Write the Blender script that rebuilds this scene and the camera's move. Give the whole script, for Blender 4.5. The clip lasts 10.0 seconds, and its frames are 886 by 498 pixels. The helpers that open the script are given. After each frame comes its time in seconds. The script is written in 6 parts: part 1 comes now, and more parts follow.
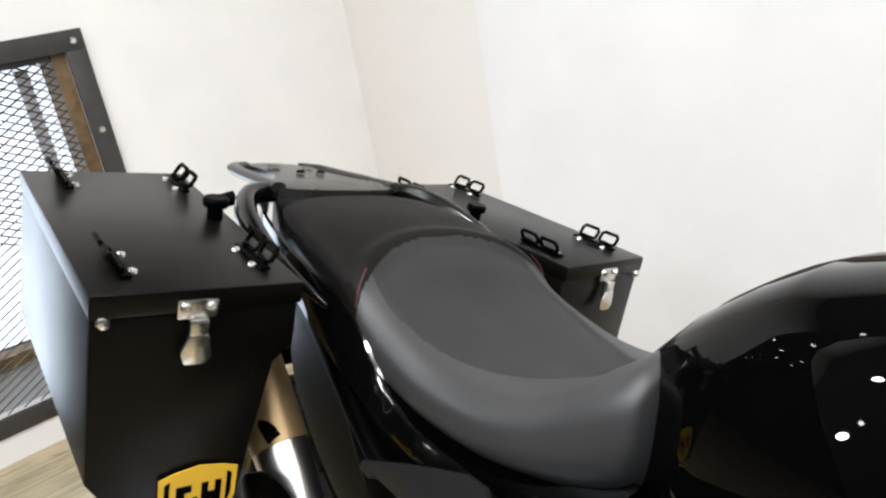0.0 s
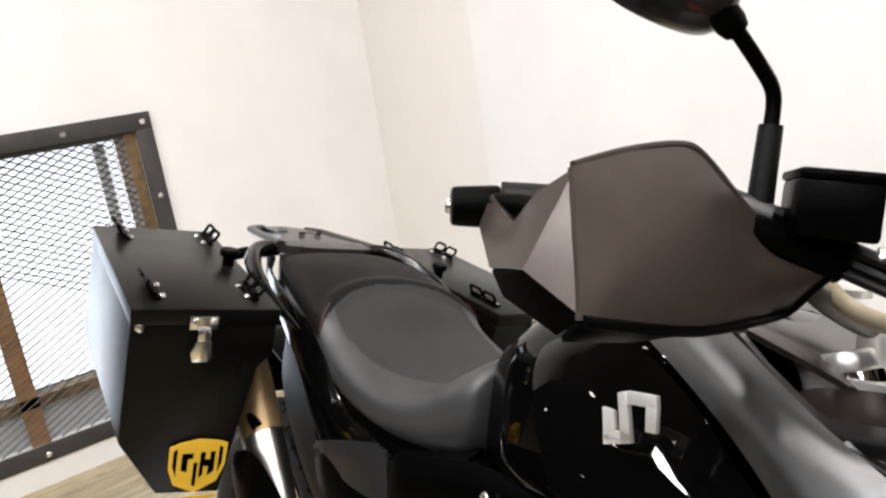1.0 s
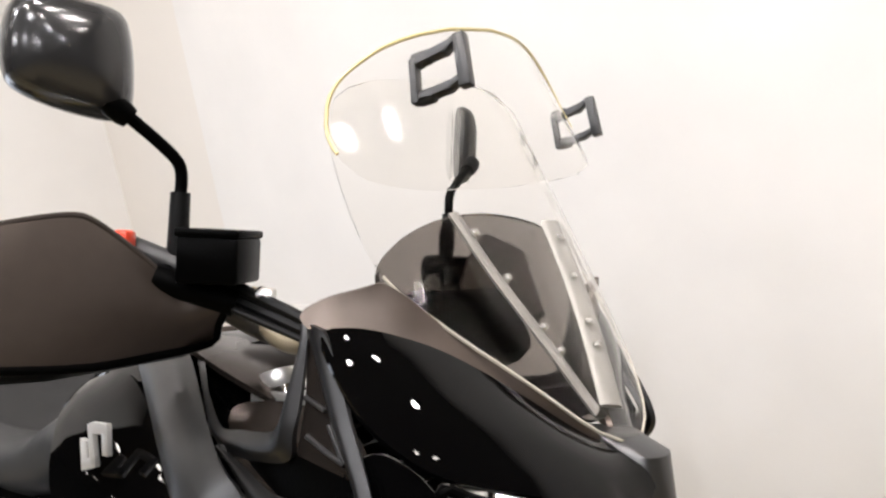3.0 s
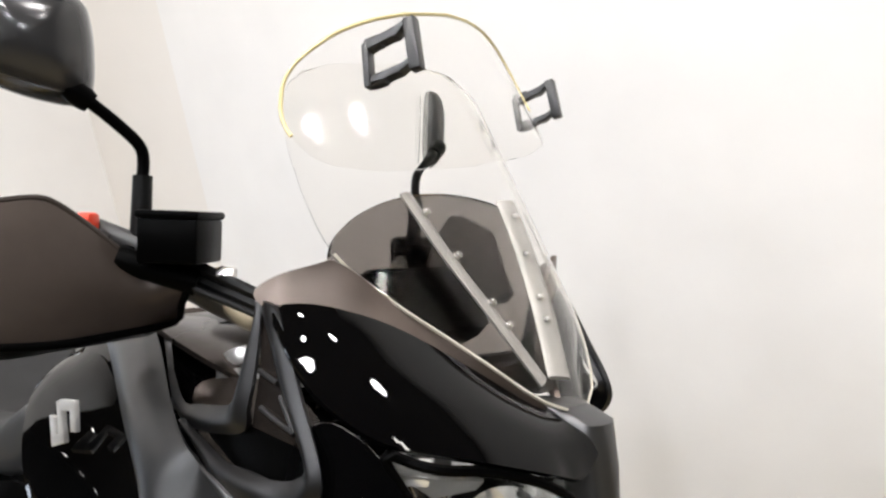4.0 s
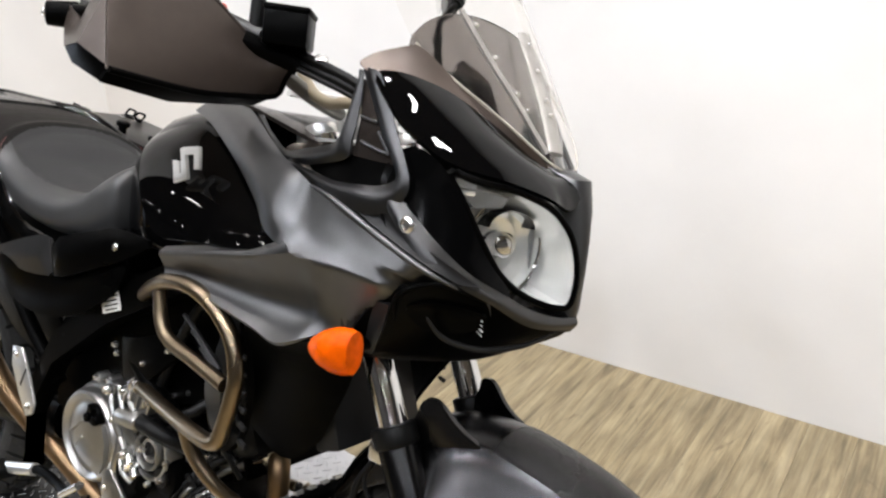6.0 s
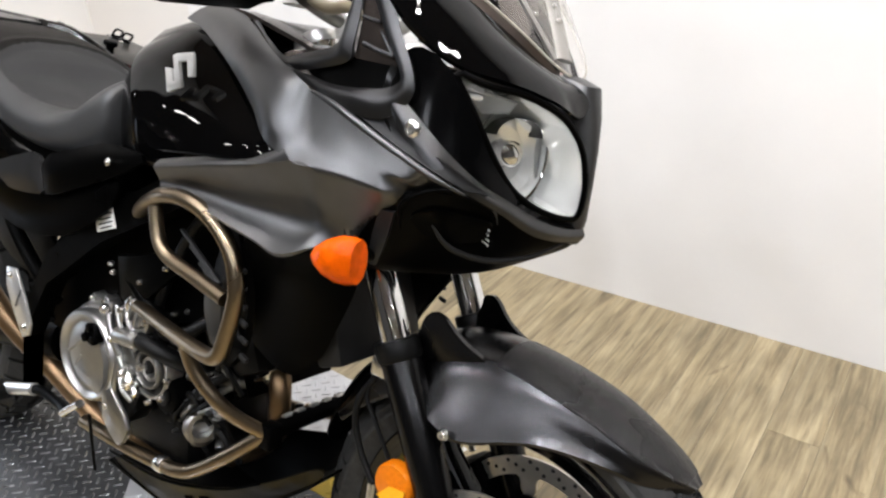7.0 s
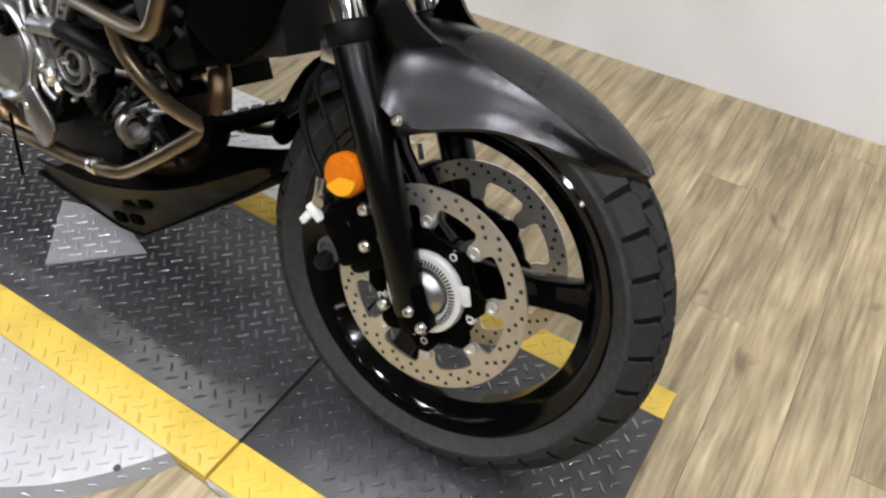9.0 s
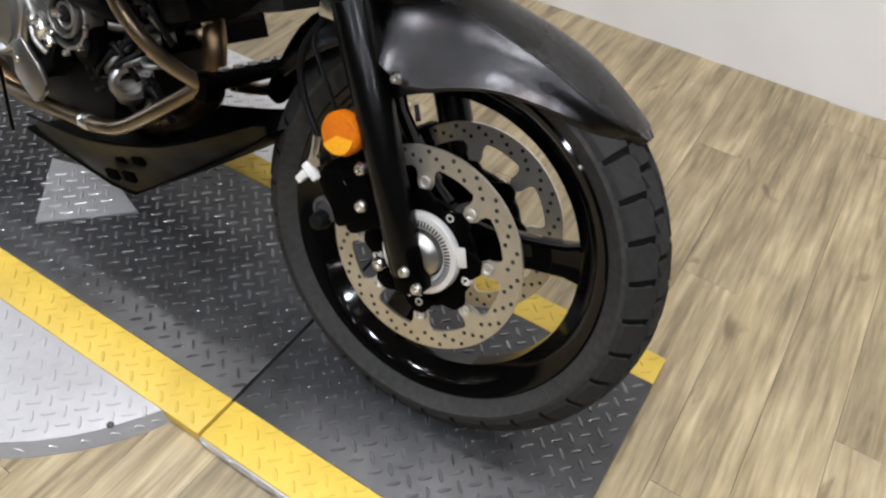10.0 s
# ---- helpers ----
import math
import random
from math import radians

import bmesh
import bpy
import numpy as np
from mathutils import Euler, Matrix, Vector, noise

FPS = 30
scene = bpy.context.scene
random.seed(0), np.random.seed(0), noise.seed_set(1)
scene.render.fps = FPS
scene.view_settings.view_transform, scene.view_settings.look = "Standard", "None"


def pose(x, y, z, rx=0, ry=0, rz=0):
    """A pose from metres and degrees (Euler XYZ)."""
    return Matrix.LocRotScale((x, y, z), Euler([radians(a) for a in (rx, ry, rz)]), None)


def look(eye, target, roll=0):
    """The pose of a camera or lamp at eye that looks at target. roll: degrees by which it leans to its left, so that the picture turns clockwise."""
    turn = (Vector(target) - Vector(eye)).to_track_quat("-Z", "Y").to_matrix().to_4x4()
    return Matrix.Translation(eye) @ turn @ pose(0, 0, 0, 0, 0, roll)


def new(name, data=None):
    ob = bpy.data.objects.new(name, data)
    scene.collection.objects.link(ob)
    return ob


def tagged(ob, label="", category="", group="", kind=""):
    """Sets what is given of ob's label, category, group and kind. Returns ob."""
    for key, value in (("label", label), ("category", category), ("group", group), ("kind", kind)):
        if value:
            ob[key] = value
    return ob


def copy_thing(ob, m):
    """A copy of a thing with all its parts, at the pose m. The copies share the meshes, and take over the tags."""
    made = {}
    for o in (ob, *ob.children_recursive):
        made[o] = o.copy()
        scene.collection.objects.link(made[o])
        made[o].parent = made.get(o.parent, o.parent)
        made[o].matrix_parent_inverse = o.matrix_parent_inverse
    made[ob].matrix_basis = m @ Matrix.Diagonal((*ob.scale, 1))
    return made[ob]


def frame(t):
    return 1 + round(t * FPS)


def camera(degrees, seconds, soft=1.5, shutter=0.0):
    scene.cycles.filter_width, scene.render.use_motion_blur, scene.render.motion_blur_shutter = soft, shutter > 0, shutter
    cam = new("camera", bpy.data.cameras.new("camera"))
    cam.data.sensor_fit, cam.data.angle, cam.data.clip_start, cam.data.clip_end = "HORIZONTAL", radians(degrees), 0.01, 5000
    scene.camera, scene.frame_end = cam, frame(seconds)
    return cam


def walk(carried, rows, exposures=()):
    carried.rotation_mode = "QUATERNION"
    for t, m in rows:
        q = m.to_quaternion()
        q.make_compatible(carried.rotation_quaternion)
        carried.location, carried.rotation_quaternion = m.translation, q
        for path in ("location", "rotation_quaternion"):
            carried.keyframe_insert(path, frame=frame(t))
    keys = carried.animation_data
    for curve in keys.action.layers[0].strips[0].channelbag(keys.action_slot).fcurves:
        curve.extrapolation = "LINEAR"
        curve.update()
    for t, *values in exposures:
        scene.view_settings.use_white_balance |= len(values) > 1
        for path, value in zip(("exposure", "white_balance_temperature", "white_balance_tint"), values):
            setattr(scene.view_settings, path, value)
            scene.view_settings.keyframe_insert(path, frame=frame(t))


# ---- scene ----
cam = camera(61.17, 10.0, soft=2.4)
PATH = [  # seconds, x, y, z, yaw, pitch, roll
    (0.0, -0.4545, -0.3081, 1.2887, 48.97, -21.02, 9.27),
    (0.5, -0.2910, -0.3858, 1.3154, 50.15, -17.87, 10.10),
    (1.0, -0.0759, -0.3810, 1.3389, 53.32, -14.89, 8.41),
    (1.5, 0.1067, -0.3143, 1.3338, 55.38, -13.27, 5.70),
    (1.8, 0.1790, -0.2820, 1.3217, 51.93, -12.50, 6.52),
    (2.0, 0.2010, -0.2589, 1.3213, 48.93, -13.80, 8.09),
    (2.5, 0.2332, -0.2221, 1.3383, 41.43, -14.25, 8.95),
    (2.7, 0.2439, -0.2133, 1.3368, 39.86, -14.42, 8.64),
    (4.0, 0.3045, -0.2030, 1.3280, 38.70, -15.80, 9.03),
    (4.5, 0.3224, -0.2933, 1.3217, 36.45, -17.95, 7.69),
    (5.0, 0.3811, -0.4516, 1.3372, 35.21, -17.67, 6.67),
    (5.5, 0.4136, -0.5252, 1.3128, 35.89, -20.37, 3.81),
    (7.0, 0.3930, -0.5393, 1.2473, 35.48, -27.55, 2.62),
    (7.5, 0.3848, -0.5496, 1.2150, 34.38, -31.38, 1.15),
    (8.0, 0.3855, -0.5651, 1.1859, 32.99, -35.22, 0.37),
    (8.5, 0.3899, -0.5779, 1.1450, 32.72, -40.75, -0.57),
    (9.0, 0.3901, -0.5848, 1.1169, 32.62, -43.78, -1.78),
    (9.5, 0.3838, -0.5902, 1.1065, 32.50, -44.64, -2.47),
    (10.0, 0.3858, -0.5981, 1.1072, 32.60, -46.04, -3.04),
]
walk(cam, [(t, pose(x, y, z, 90 + pitch, roll, yaw)) for t, x, y, z, yaw, pitch, roll in PATH], [(0.0, -0.64, 6200, 10), (1.0, -0.65, 6500, 12), (2.0, -0.70, 6600, 14), (2.5, -0.74, 6600, 14), (4.5, -0.71, 6300, 11), (5.5, -0.66, 6280, 12), (7.0, -0.58, 6260, 12), (8.0, -0.64, 6240, 12), (9.0, -0.79, 6180, 12), (10.0, -0.89, 6180, 12)])
LEAN_BIKE = -17.68
SPOT_W, TUBE_W, WARM, NEUTRAL = 26.0, 52.0, (1.0, 0.972, 0.94), (0.94, 0.968, 1.0)

# ---- light ----
world = bpy.data.worlds.new("world")
scene.world = world
world.use_nodes = True
wn = world.node_tree
sky = wn.nodes.new("ShaderNodeTexSky")
sky.sky_type, sky.sun_disc, sky.sun_elevation, sky.sun_rotation = "NISHITA", False, radians(35), radians(200)
wn.links.new(sky.outputs[0], wn.nodes["Background"].inputs[0])
wn.nodes["Background"].inputs[1].default_value = 0.12


def area(name, m, sx, sy, watts, colour):
    d = bpy.data.lights.new(name, "AREA")
    d.shape, d.size, d.size_y, d.energy, d.color = "RECTANGLE", sx, sy, watts, colour
    ob = new(name, d)
    ob.matrix_world = m
    return ob


# ---- materials ----
def mat(name, colour, rough=0.5, metal=0.0, var=0.15, scale=30.0, bump=0.0, bscale=200.0, coat=0.0, rvar=0.1, spec=0.5):
    m = bpy.data.materials.new(name)
    m.use_nodes = True
    t = m.node_tree
    b = t.nodes["Principled BSDF"]
    N = t.nodes.new
    tc = N("ShaderNodeTexCoord")
    n1, n2 = N("ShaderNodeTexNoise"), N("ShaderNodeTexNoise")
    n1.inputs["Scale"].default_value, n1.inputs["Detail"].default_value = scale, 5
    n2.inputs["Scale"].default_value, n2.inputs["Detail"].default_value = scale * 0.12, 3
    t.links.new(tc.outputs["Object"], n1.inputs["Vector"])
    t.links.new(tc.outputs["Object"], n2.inputs["Vector"])
    add = N("ShaderNodeMath")
    t.links.new(n1.outputs["Fac"], add.inputs[0])
    t.links.new(n2.outputs["Fac"], add.inputs[1])
    mr = N("ShaderNodeMapRange")
    mr.inputs["From Min"].default_value, mr.inputs["From Max"].default_value = 0.6, 1.4
    mr.inputs["To Min"].default_value, mr.inputs["To Max"].default_value = 1 - var, 1 + var
    t.links.new(add.outputs[0], mr.inputs["Value"])
    mix = N("ShaderNodeVectorMath")
    mix.operation = "SCALE"
    mix.inputs[0].default_value = colour[:3]
    t.links.new(mr.outputs[0], mix.inputs["Scale"])
    t.links.new(mix.outputs[0], b.inputs["Base Color"])
    rr = N("ShaderNodeMapRange")
    rr.inputs["From Min"].default_value, rr.inputs["From Max"].default_value = 0.3, 0.7
    rr.inputs["To Min"].default_value, rr.inputs["To Max"].default_value = max(rough - rvar * rough, 0.02), min(rough + rvar * rough, 1)
    t.links.new(n2.outputs["Fac"], rr.inputs["Value"])
    t.links.new(rr.outputs[0], b.inputs["Roughness"])
    b.inputs["Metallic"].default_value = metal
    b.inputs["Coat Weight"].default_value = coat
    b.inputs["Coat Roughness"].default_value = 0.04
    b.inputs["Specular IOR Level"].default_value = spec
    if bump:
        n3 = N("ShaderNodeTexNoise")
        n3.inputs["Scale"].default_value = bscale
        t.links.new(tc.outputs["Object"], n3.inputs["Vector"])
        bp = N("ShaderNodeBump")
        bp.inputs["Strength"].default_value, bp.inputs["Distance"].default_value = bump, 0.002
        t.links.new(n3.outputs["Fac"], bp.inputs["Height"])
        t.links.new(bp.outputs[0], b.inputs["Normal"])
    return m


def glass(name, colour, rough=0.02, ior=1.45, alpha=1.0):
    m = bpy.data.materials.new(name)
    m.use_nodes = True
    b = m.node_tree.nodes["Principled BSDF"]
    b.inputs["Base Color"].default_value = (*colour, 1)
    b.inputs["Roughness"].default_value, b.inputs["IOR"].default_value = rough, ior
    b.inputs["Transmission Weight"].default_value = 1
    return m


def glow(name, colour, strength):
    m = bpy.data.materials.new(name)
    m.use_nodes = True
    b = m.node_tree.nodes["Principled BSDF"]
    b.inputs["Base Color"].default_value = (0.8, 0.8, 0.8, 1)
    b.inputs["Emission Color"].default_value, b.inputs["Emission Strength"].default_value = (*colour, 1), strength
    return m


def wood_mat():
    m = mat("vinyl_oak", (0.36, 0.26, 0.14), 0.36, 0, 0.25, 6, 0.15, 90)
    t = m.node_tree
    b = t.nodes["Principled BSDF"]
    N = t.nodes.new
    tc, mp, oi = N("ShaderNodeTexCoord"), N("ShaderNodeMapping"), N("ShaderNodeObjectInfo")
    geo = N("ShaderNodeNewGeometry")
    off = N("ShaderNodeVectorMath")
    off.operation = "SCALE"
    off.inputs[0].default_value = (3.7, 9.1, 5.3)
    sm = N("ShaderNodeMath")
    t.links.new(oi.outputs["Random"], sm.inputs[0])
    t.links.new(geo.outputs["Random Per Island"], sm.inputs[1])
    t.links.new(sm.outputs[0], off.inputs["Scale"])
    addv = N("ShaderNodeVectorMath")
    t.links.new(geo.outputs["Position"], addv.inputs[0])
    t.links.new(off.outputs[0], addv.inputs[1])
    t.links.new(addv.outputs[0], mp.inputs["Vector"])
    mp.inputs["Scale"].default_value = (20.0, 1.5, 1.0)
    n = N("ShaderNodeTexNoise")
    n.inputs["Scale"].default_value, n.inputs["Detail"].default_value, n.inputs["Roughness"].default_value = 2.0, 7, 0.62
    n.inputs["Distortion"].default_value = 0.35
    t.links.new(mp.outputs[0], n.inputs["Vector"])
    ramp = N("ShaderNodeValToRGB")
    els = ramp.color_ramp.elements
    els[0].position, els[0].color = 0.28, (0.130, 0.101, 0.058, 1)
    els[1].position, els[1].color = 0.72, (0.430, 0.356, 0.222, 1)
    e = els.new(0.48)
    e.color = (0.292, 0.232, 0.133, 1)
    t.links.new(n.outputs["Fac"], ramp.inputs[0])
    mx = N("ShaderNodeHueSaturation")
    vr = N("ShaderNodeMapRange")
    vr.inputs["To Min"].default_value, vr.inputs["To Max"].default_value = 0.80, 1.16
    t.links.new(sm.outputs[0], vr.inputs["Value"])
    vr.inputs["From Max"].default_value = 2.0
    t.links.new(vr.outputs[0], mx.inputs["Value"])
    big, bm_ = N("ShaderNodeTexNoise"), N("ShaderNodeMapRange")
    big.inputs["Scale"].default_value, big.inputs["Detail"].default_value = 5.5, 4
    t.links.new(addv.outputs[0], big.inputs["Vector"])
    bm_.inputs["From Min"].default_value, bm_.inputs["From Max"].default_value = 0.3, 0.7
    bm_.inputs["To Min"].default_value, bm_.inputs["To Max"].default_value = 0.80, 1.20
    t.links.new(big.outputs["Fac"], bm_.inputs["Value"])
    # sparse dark knots, drawn out along the planks
    mk, kn, kr = N("ShaderNodeMapping"), N("ShaderNodeTexNoise"), N("ShaderNodeMapRange")
    mk.inputs["Scale"].default_value = (16.0, 5.0, 1.0)
    t.links.new(addv.outputs[0], mk.inputs["Vector"])
    t.links.new(mk.outputs[0], kn.inputs["Vector"])
    kn.inputs["Scale"].default_value, kn.inputs["Detail"].default_value, kn.inputs["Distortion"].default_value = 1.0, 3, 1.2
    kr.inputs["From Min"].default_value, kr.inputs["From Max"].default_value = 0.64, 0.76
    kr.inputs["To Min"].default_value, kr.inputs["To Max"].default_value = 0.0, 0.75
    t.links.new(kn.outputs["Fac"], kr.inputs["Value"])
    km = N("ShaderNodeMix")
    km.data_type = "RGBA"
    t.links.new(kr.outputs[0], km.inputs[0])
    t.links.new(ramp.outputs[0], km.inputs[6])
    km.inputs[7].default_value = (0.085, 0.058, 0.030, 1)
    sc = N("ShaderNodeVectorMath")
    sc.operation = "SCALE"
    t.links.new(km.outputs[2], sc.inputs[0])
    # fine grain across the planks and scattered dark ticks
    mp2, fine_n, fr_, mul = N("ShaderNodeMapping"), N("ShaderNodeTexNoise"), N("ShaderNodeMapRange"), N("ShaderNodeMath")
    mp2.inputs["Scale"].default_value = (110.0, 7.0, 1.0)
    t.links.new(addv.outputs[0], mp2.inputs["Vector"])
    t.links.new(mp2.outputs[0], fine_n.inputs["Vector"])
    fine_n.inputs["Scale"].default_value, fine_n.inputs["Detail"].default_value = 1.0, 8
    fr_.inputs["From Min"].default_value, fr_.inputs["From Max"].default_value = 0.28, 0.6
    fr_.inputs["To Min"].default_value, fr_.inputs["To Max"].default_value = 0.74, 1.12
    t.links.new(fine_n.outputs["Fac"], fr_.inputs["Value"])
    mul.operation = "MULTIPLY"
    t.links.new(bm_.outputs[0], mul.inputs[0])
    t.links.new(fr_.outputs[0], mul.inputs[1])
    t.links.new(mul.outputs[0], sc.inputs["Scale"])
    t.links.new(sc.outputs[0], mx.inputs["Color"])
    t.links.new(mx.outputs[0], b.inputs["Base Color"])
    return m


BLACK = mat("black_plastic", (0.0008, 0.0008, 0.0008), 0.3, 0, 0.2, 60, 0.12, 500, spec=0.028)
BLACKM = mat("black_powder_coat", (0.0008, 0.0008, 0.0008), 0.4, 0, 0.2, 60, 0.2, 700, spec=0.025)
CASE = mat("matte_black_case_coat", (0.0024, 0.0021, 0.0017), 0.3, 0.0, 0.18, 40, 0.1, 900, spec=0.17)
GLOSS = mat("gloss_black_paint", (0.0012, 0.0012, 0.0013), 0.02, 0, 0.1, 20, 0, spec=0.2)
RIMK = mat("deep_gloss_black_paint", (0.0014, 0.0014, 0.0014), 0.07, 0, 0.1, 20, 0, spec=0.42)
GREY = mat("matte_grey_fairing_paint", (0.108, 0.108, 0.110), 0.40, 1.0, 0.1, 40, 0.05, 900)
FENDM = mat("satin_grey_fender_paint", (0.049, 0.048, 0.049), 0.26, 1.0, 0.1, 40, 0.05, 900)
GRAIN = mat("grained_fender_inlay", (.037, .036, .036), .28, 1.0, .12, 60, .9, 650)
GUARDP = mat("brown_black_handguard_plastic", (0.054, 0.042, 0.035), 0.34, 0.5, 0.1, 60, 0.08, 900)
SEATS = mat("smooth_seat_vinyl", (0.029, 0.0295, 0.0302), 0.42, 0, 0.06, 40, 0.1, 600, spec=0.5)
SEATD = mat("grained_seat_dish_vinyl", (0.013, 0.0132, 0.0137), 0.5, 0, 0.08, 60, 0.35, 500, spec=0.38)
SEATT = mat("grained_seat_vinyl", (0.005, 0.0042, 0.0036), 0.5, 0, 0.08, 60, 0.35, 500, spec=0.1)
BODYG = mat("dark_brown_plastic", (.034, .027, .023), .4, 0, .1, 60, .1, 700, spec=.2)
RUBBER = mat("tyre_rubber", (0.021, 0.0207, 0.0202), 0.7, 0, 0.35, 70, 0.4, 300, spec=0.2)
GROOVE_SHADE = mat("shaded_groove_rubber", (0.003, 0.003, 0.003), 0.8, 0, 0.2, 60, 0.3, 300, spec=0.1)
SIDEW = mat("dusty_sidewall_rubber", (0.028, 0.0276, 0.0264), 0.75, 0, 0.55, 90, 0.3, 300, spec=0.3)
RUBBERB = mat("soft_black_rubber", (0.003, 0.003, 0.003), 0.45, 0, 0.2, 60, spec=0.16)
STEEL = mat("brushed_steel", (0.70, 0.69, 0.67), 0.34, 0.85, 0.1, 80)
CHROME = mat("chrome", (0.8, 0.8, 0.8), 0.07, 1, 0.03, 40)
ZINC = mat("zinc_bolt", (0.75, 0.74, 0.72), 0.25, 1, 0.1, 90)
PLATE = mat("white_zinc_plate", (0.72, 0.71, 0.69), 0.35, 0.45, 0.08, 60)
ALU = mat("cast_aluminium", (0.42, 0.415, 0.40), 0.34, 1.0, 0.15, 60, 0.15, 400)
ALUP = mat("polished_aluminium", (0.48, 0.475, 0.46), 0.36, 1.0, 0.08, 60, 0.06, 400)
ALUD = mat("dull_cast_aluminium", (0.22, 0.218, 0.21), 0.36, 1.0, 0.2, 60, 0.2, 300)
ROTOR = mat("worn_disc_steel", (0.66, 0.625, 0.56), 0.36, 0.93, 0.12, 70, 0.1, 900)
BRONZE = mat("bronze_powder_tube", (0.215, 0.168, 0.112), 0.3, 1.0, 0.15, 50, 0.1, 700)
HEADER = mat("heat_browned_pipe", (0.20, 0.13, 0.07), 0.35, 0.9, 0.35, 25, 0.1, 500)
ORANGEB = mat("amber_signal_lens", (0.60, 0.078, 0.0), 0.18, 0, 0.45, 60, 0.5, 160, coat=0.0, spec=0.09)
AMBER = mat("amber_reflector", (0.58, 0.145, 0.002), 0.2, 0, 0.2, 200, 0.5, 700, coat=0.1, spec=0.2)
CLEAR = glass("clear_acrylic", (0.97, 0.96, 0.94), 0.02, 1.12)
CLEARE = mat("pale_acrylic_edge", (0.36, 0.335, 0.28), 0.2, 0, 0.1, 30)
EDGE = mat("yellowed_acrylic_edge", (0.52, 0.44, 0.22), 0.3, 0, 0.1, 30)
LENSM = glass("headlight_lens", (0.985, 0.99, 0.99), 0.004, 1.12)
REFL = mat("headlight_reflector", (0.90, 0.90, 0.88), 0.09, 0.68, 0.04, 30)
BROW = mat("dark_chrome_hood", (0.10, 0.10, 0.10), 0.15, 1.0, 0.05, 30)
BEZEL = mat("grey_headlight_bezel", (0.22, 0.22, 0.22), 0.35, 0.6, 0.1, 30)
YELLOW = mat("yellow_safety_paint", (0.58, 0.41, 0.055), 0.5, 0, 0.18, 14, 0.1, 200)
DECK = mat("dark_grey_tread_plate", (0.046, 0.0465, 0.048), 0.38, 0.35, 0.45, 25, 0.1, 300)
DECKT = mat("worn_tread_lozenges", (0.20, 0.202, 0.207), 0.27, 0.85, 0.5, 25, 0.05, 300)
SILVER = mat("silver_tread_plate", (0.60, 0.605, 0.625), 0.36, 0.7, 0.1, 25, 0.08, 200)
WALLP = mat("white_wall_paint", (0.785, 0.771, 0.752), 0.6, 0, 0.07, 3, 0.06, 40)
CREAM = mat("beige_wall_paint", (0.765, 0.73, 0.685), 0.6, 0, 0.03, 3, 0.05, 60)
TRIMW = mat("white_skirting_paint", (0.75, 0.74, 0.72), 0.45, 0, 0.05, 10)
DARKW = mat("grey_wall_paint", (0.07, 0.068, 0.066), 0.7, 0, 0.1, 4)
CEILD = mat("brown_ceiling_boards", (0.11, 0.084, 0.055), 0.8, 0, 0.1, 4)
DARKM = mat("dark_steel_frame", (0.045, 0.042, 0.040), 0.5, 0.3, 0.3, 20, 0.2, 200)
MESHM = mat("expanded_metal", (0.06, 0.055, 0.05), 0.5, 0.5, 0.2, 40)
RUST = mat("rusty_wood_jamb", (0.12, 0.075, 0.032), 0.6, 0, 0.8, 26, 0.4, 100)
FROST = glow("frosted_daylight_panel", (0.83, 0.90, 1.0), 2.2)
RED = mat("red_switch", (0.75, 0.06, 0.02), 0.35, 0, 0.05, 50)
GOLD = mat("yellow_emblem", (0.75, 0.46, 0.03), 0.5, 0, 0.05, 50)
WHITE = mat("white_label", (0.7, 0.7, 0.68), 0.5, 0, 0.05, 50)
WOOD = wood_mat()


# ---- building helpers ----
def finish(bm, smooth=40):
    bmesh.ops.recalc_face_normals(bm, faces=bm.faces)
    if smooth:
        for f in bm.faces:
            f.smooth = True
        for e in bm.edges:
            if len(e.link_faces) != 2 or e.calc_face_angle(0) > radians(smooth):
                e.smooth = False


def part(name, bm, material, parent=None, label="", smooth=40, recalc=True):
    if recalc:
        finish(bm, smooth)
    me = bpy.data.meshes.new(name)
    bm.to_mesh(me)
    bm.free()
    for m in (material if isinstance(material, (list, tuple)) else [material]):
        me.materials.append(m)
    ob = new(name, me)
    ob.parent = parent
    if label:
        tagged(ob, label)
    return ob


def thing(name, label, category, m=None, group="", kind=""):
    ob = new(name)
    ob.empty_display_size = 0.05
    if m is not None:
        ob.matrix_world = m
    return tagged(ob, label, category, group, kind)


def V(*a):
    return Vector(a)


def smooth_line(pts, n=6, closed=False):
    """Catmull-Rom through the points."""
    pts = [Vector(p) for p in pts]
    k, out = len(pts), []
    for i in range(k if closed else k - 1):
        if closed:
            a, b, c, d = (pts[(i + j) % k] for j in (-1, 0, 1, 2))
        else:
            a, b, c, d = pts[max(i - 1, 0)], pts[i], pts[i + 1], pts[min(i + 2, k - 1)]
        for j in range(n):
            u = j / n
            out.append(0.5 * (2 * b + (c - a) * u + (2 * a - 5 * b + 4 * c - d) * u * u + (3 * b - a - 3 * c + d) * u ** 3))
    if not closed:
        out.append(pts[-1])
    return out


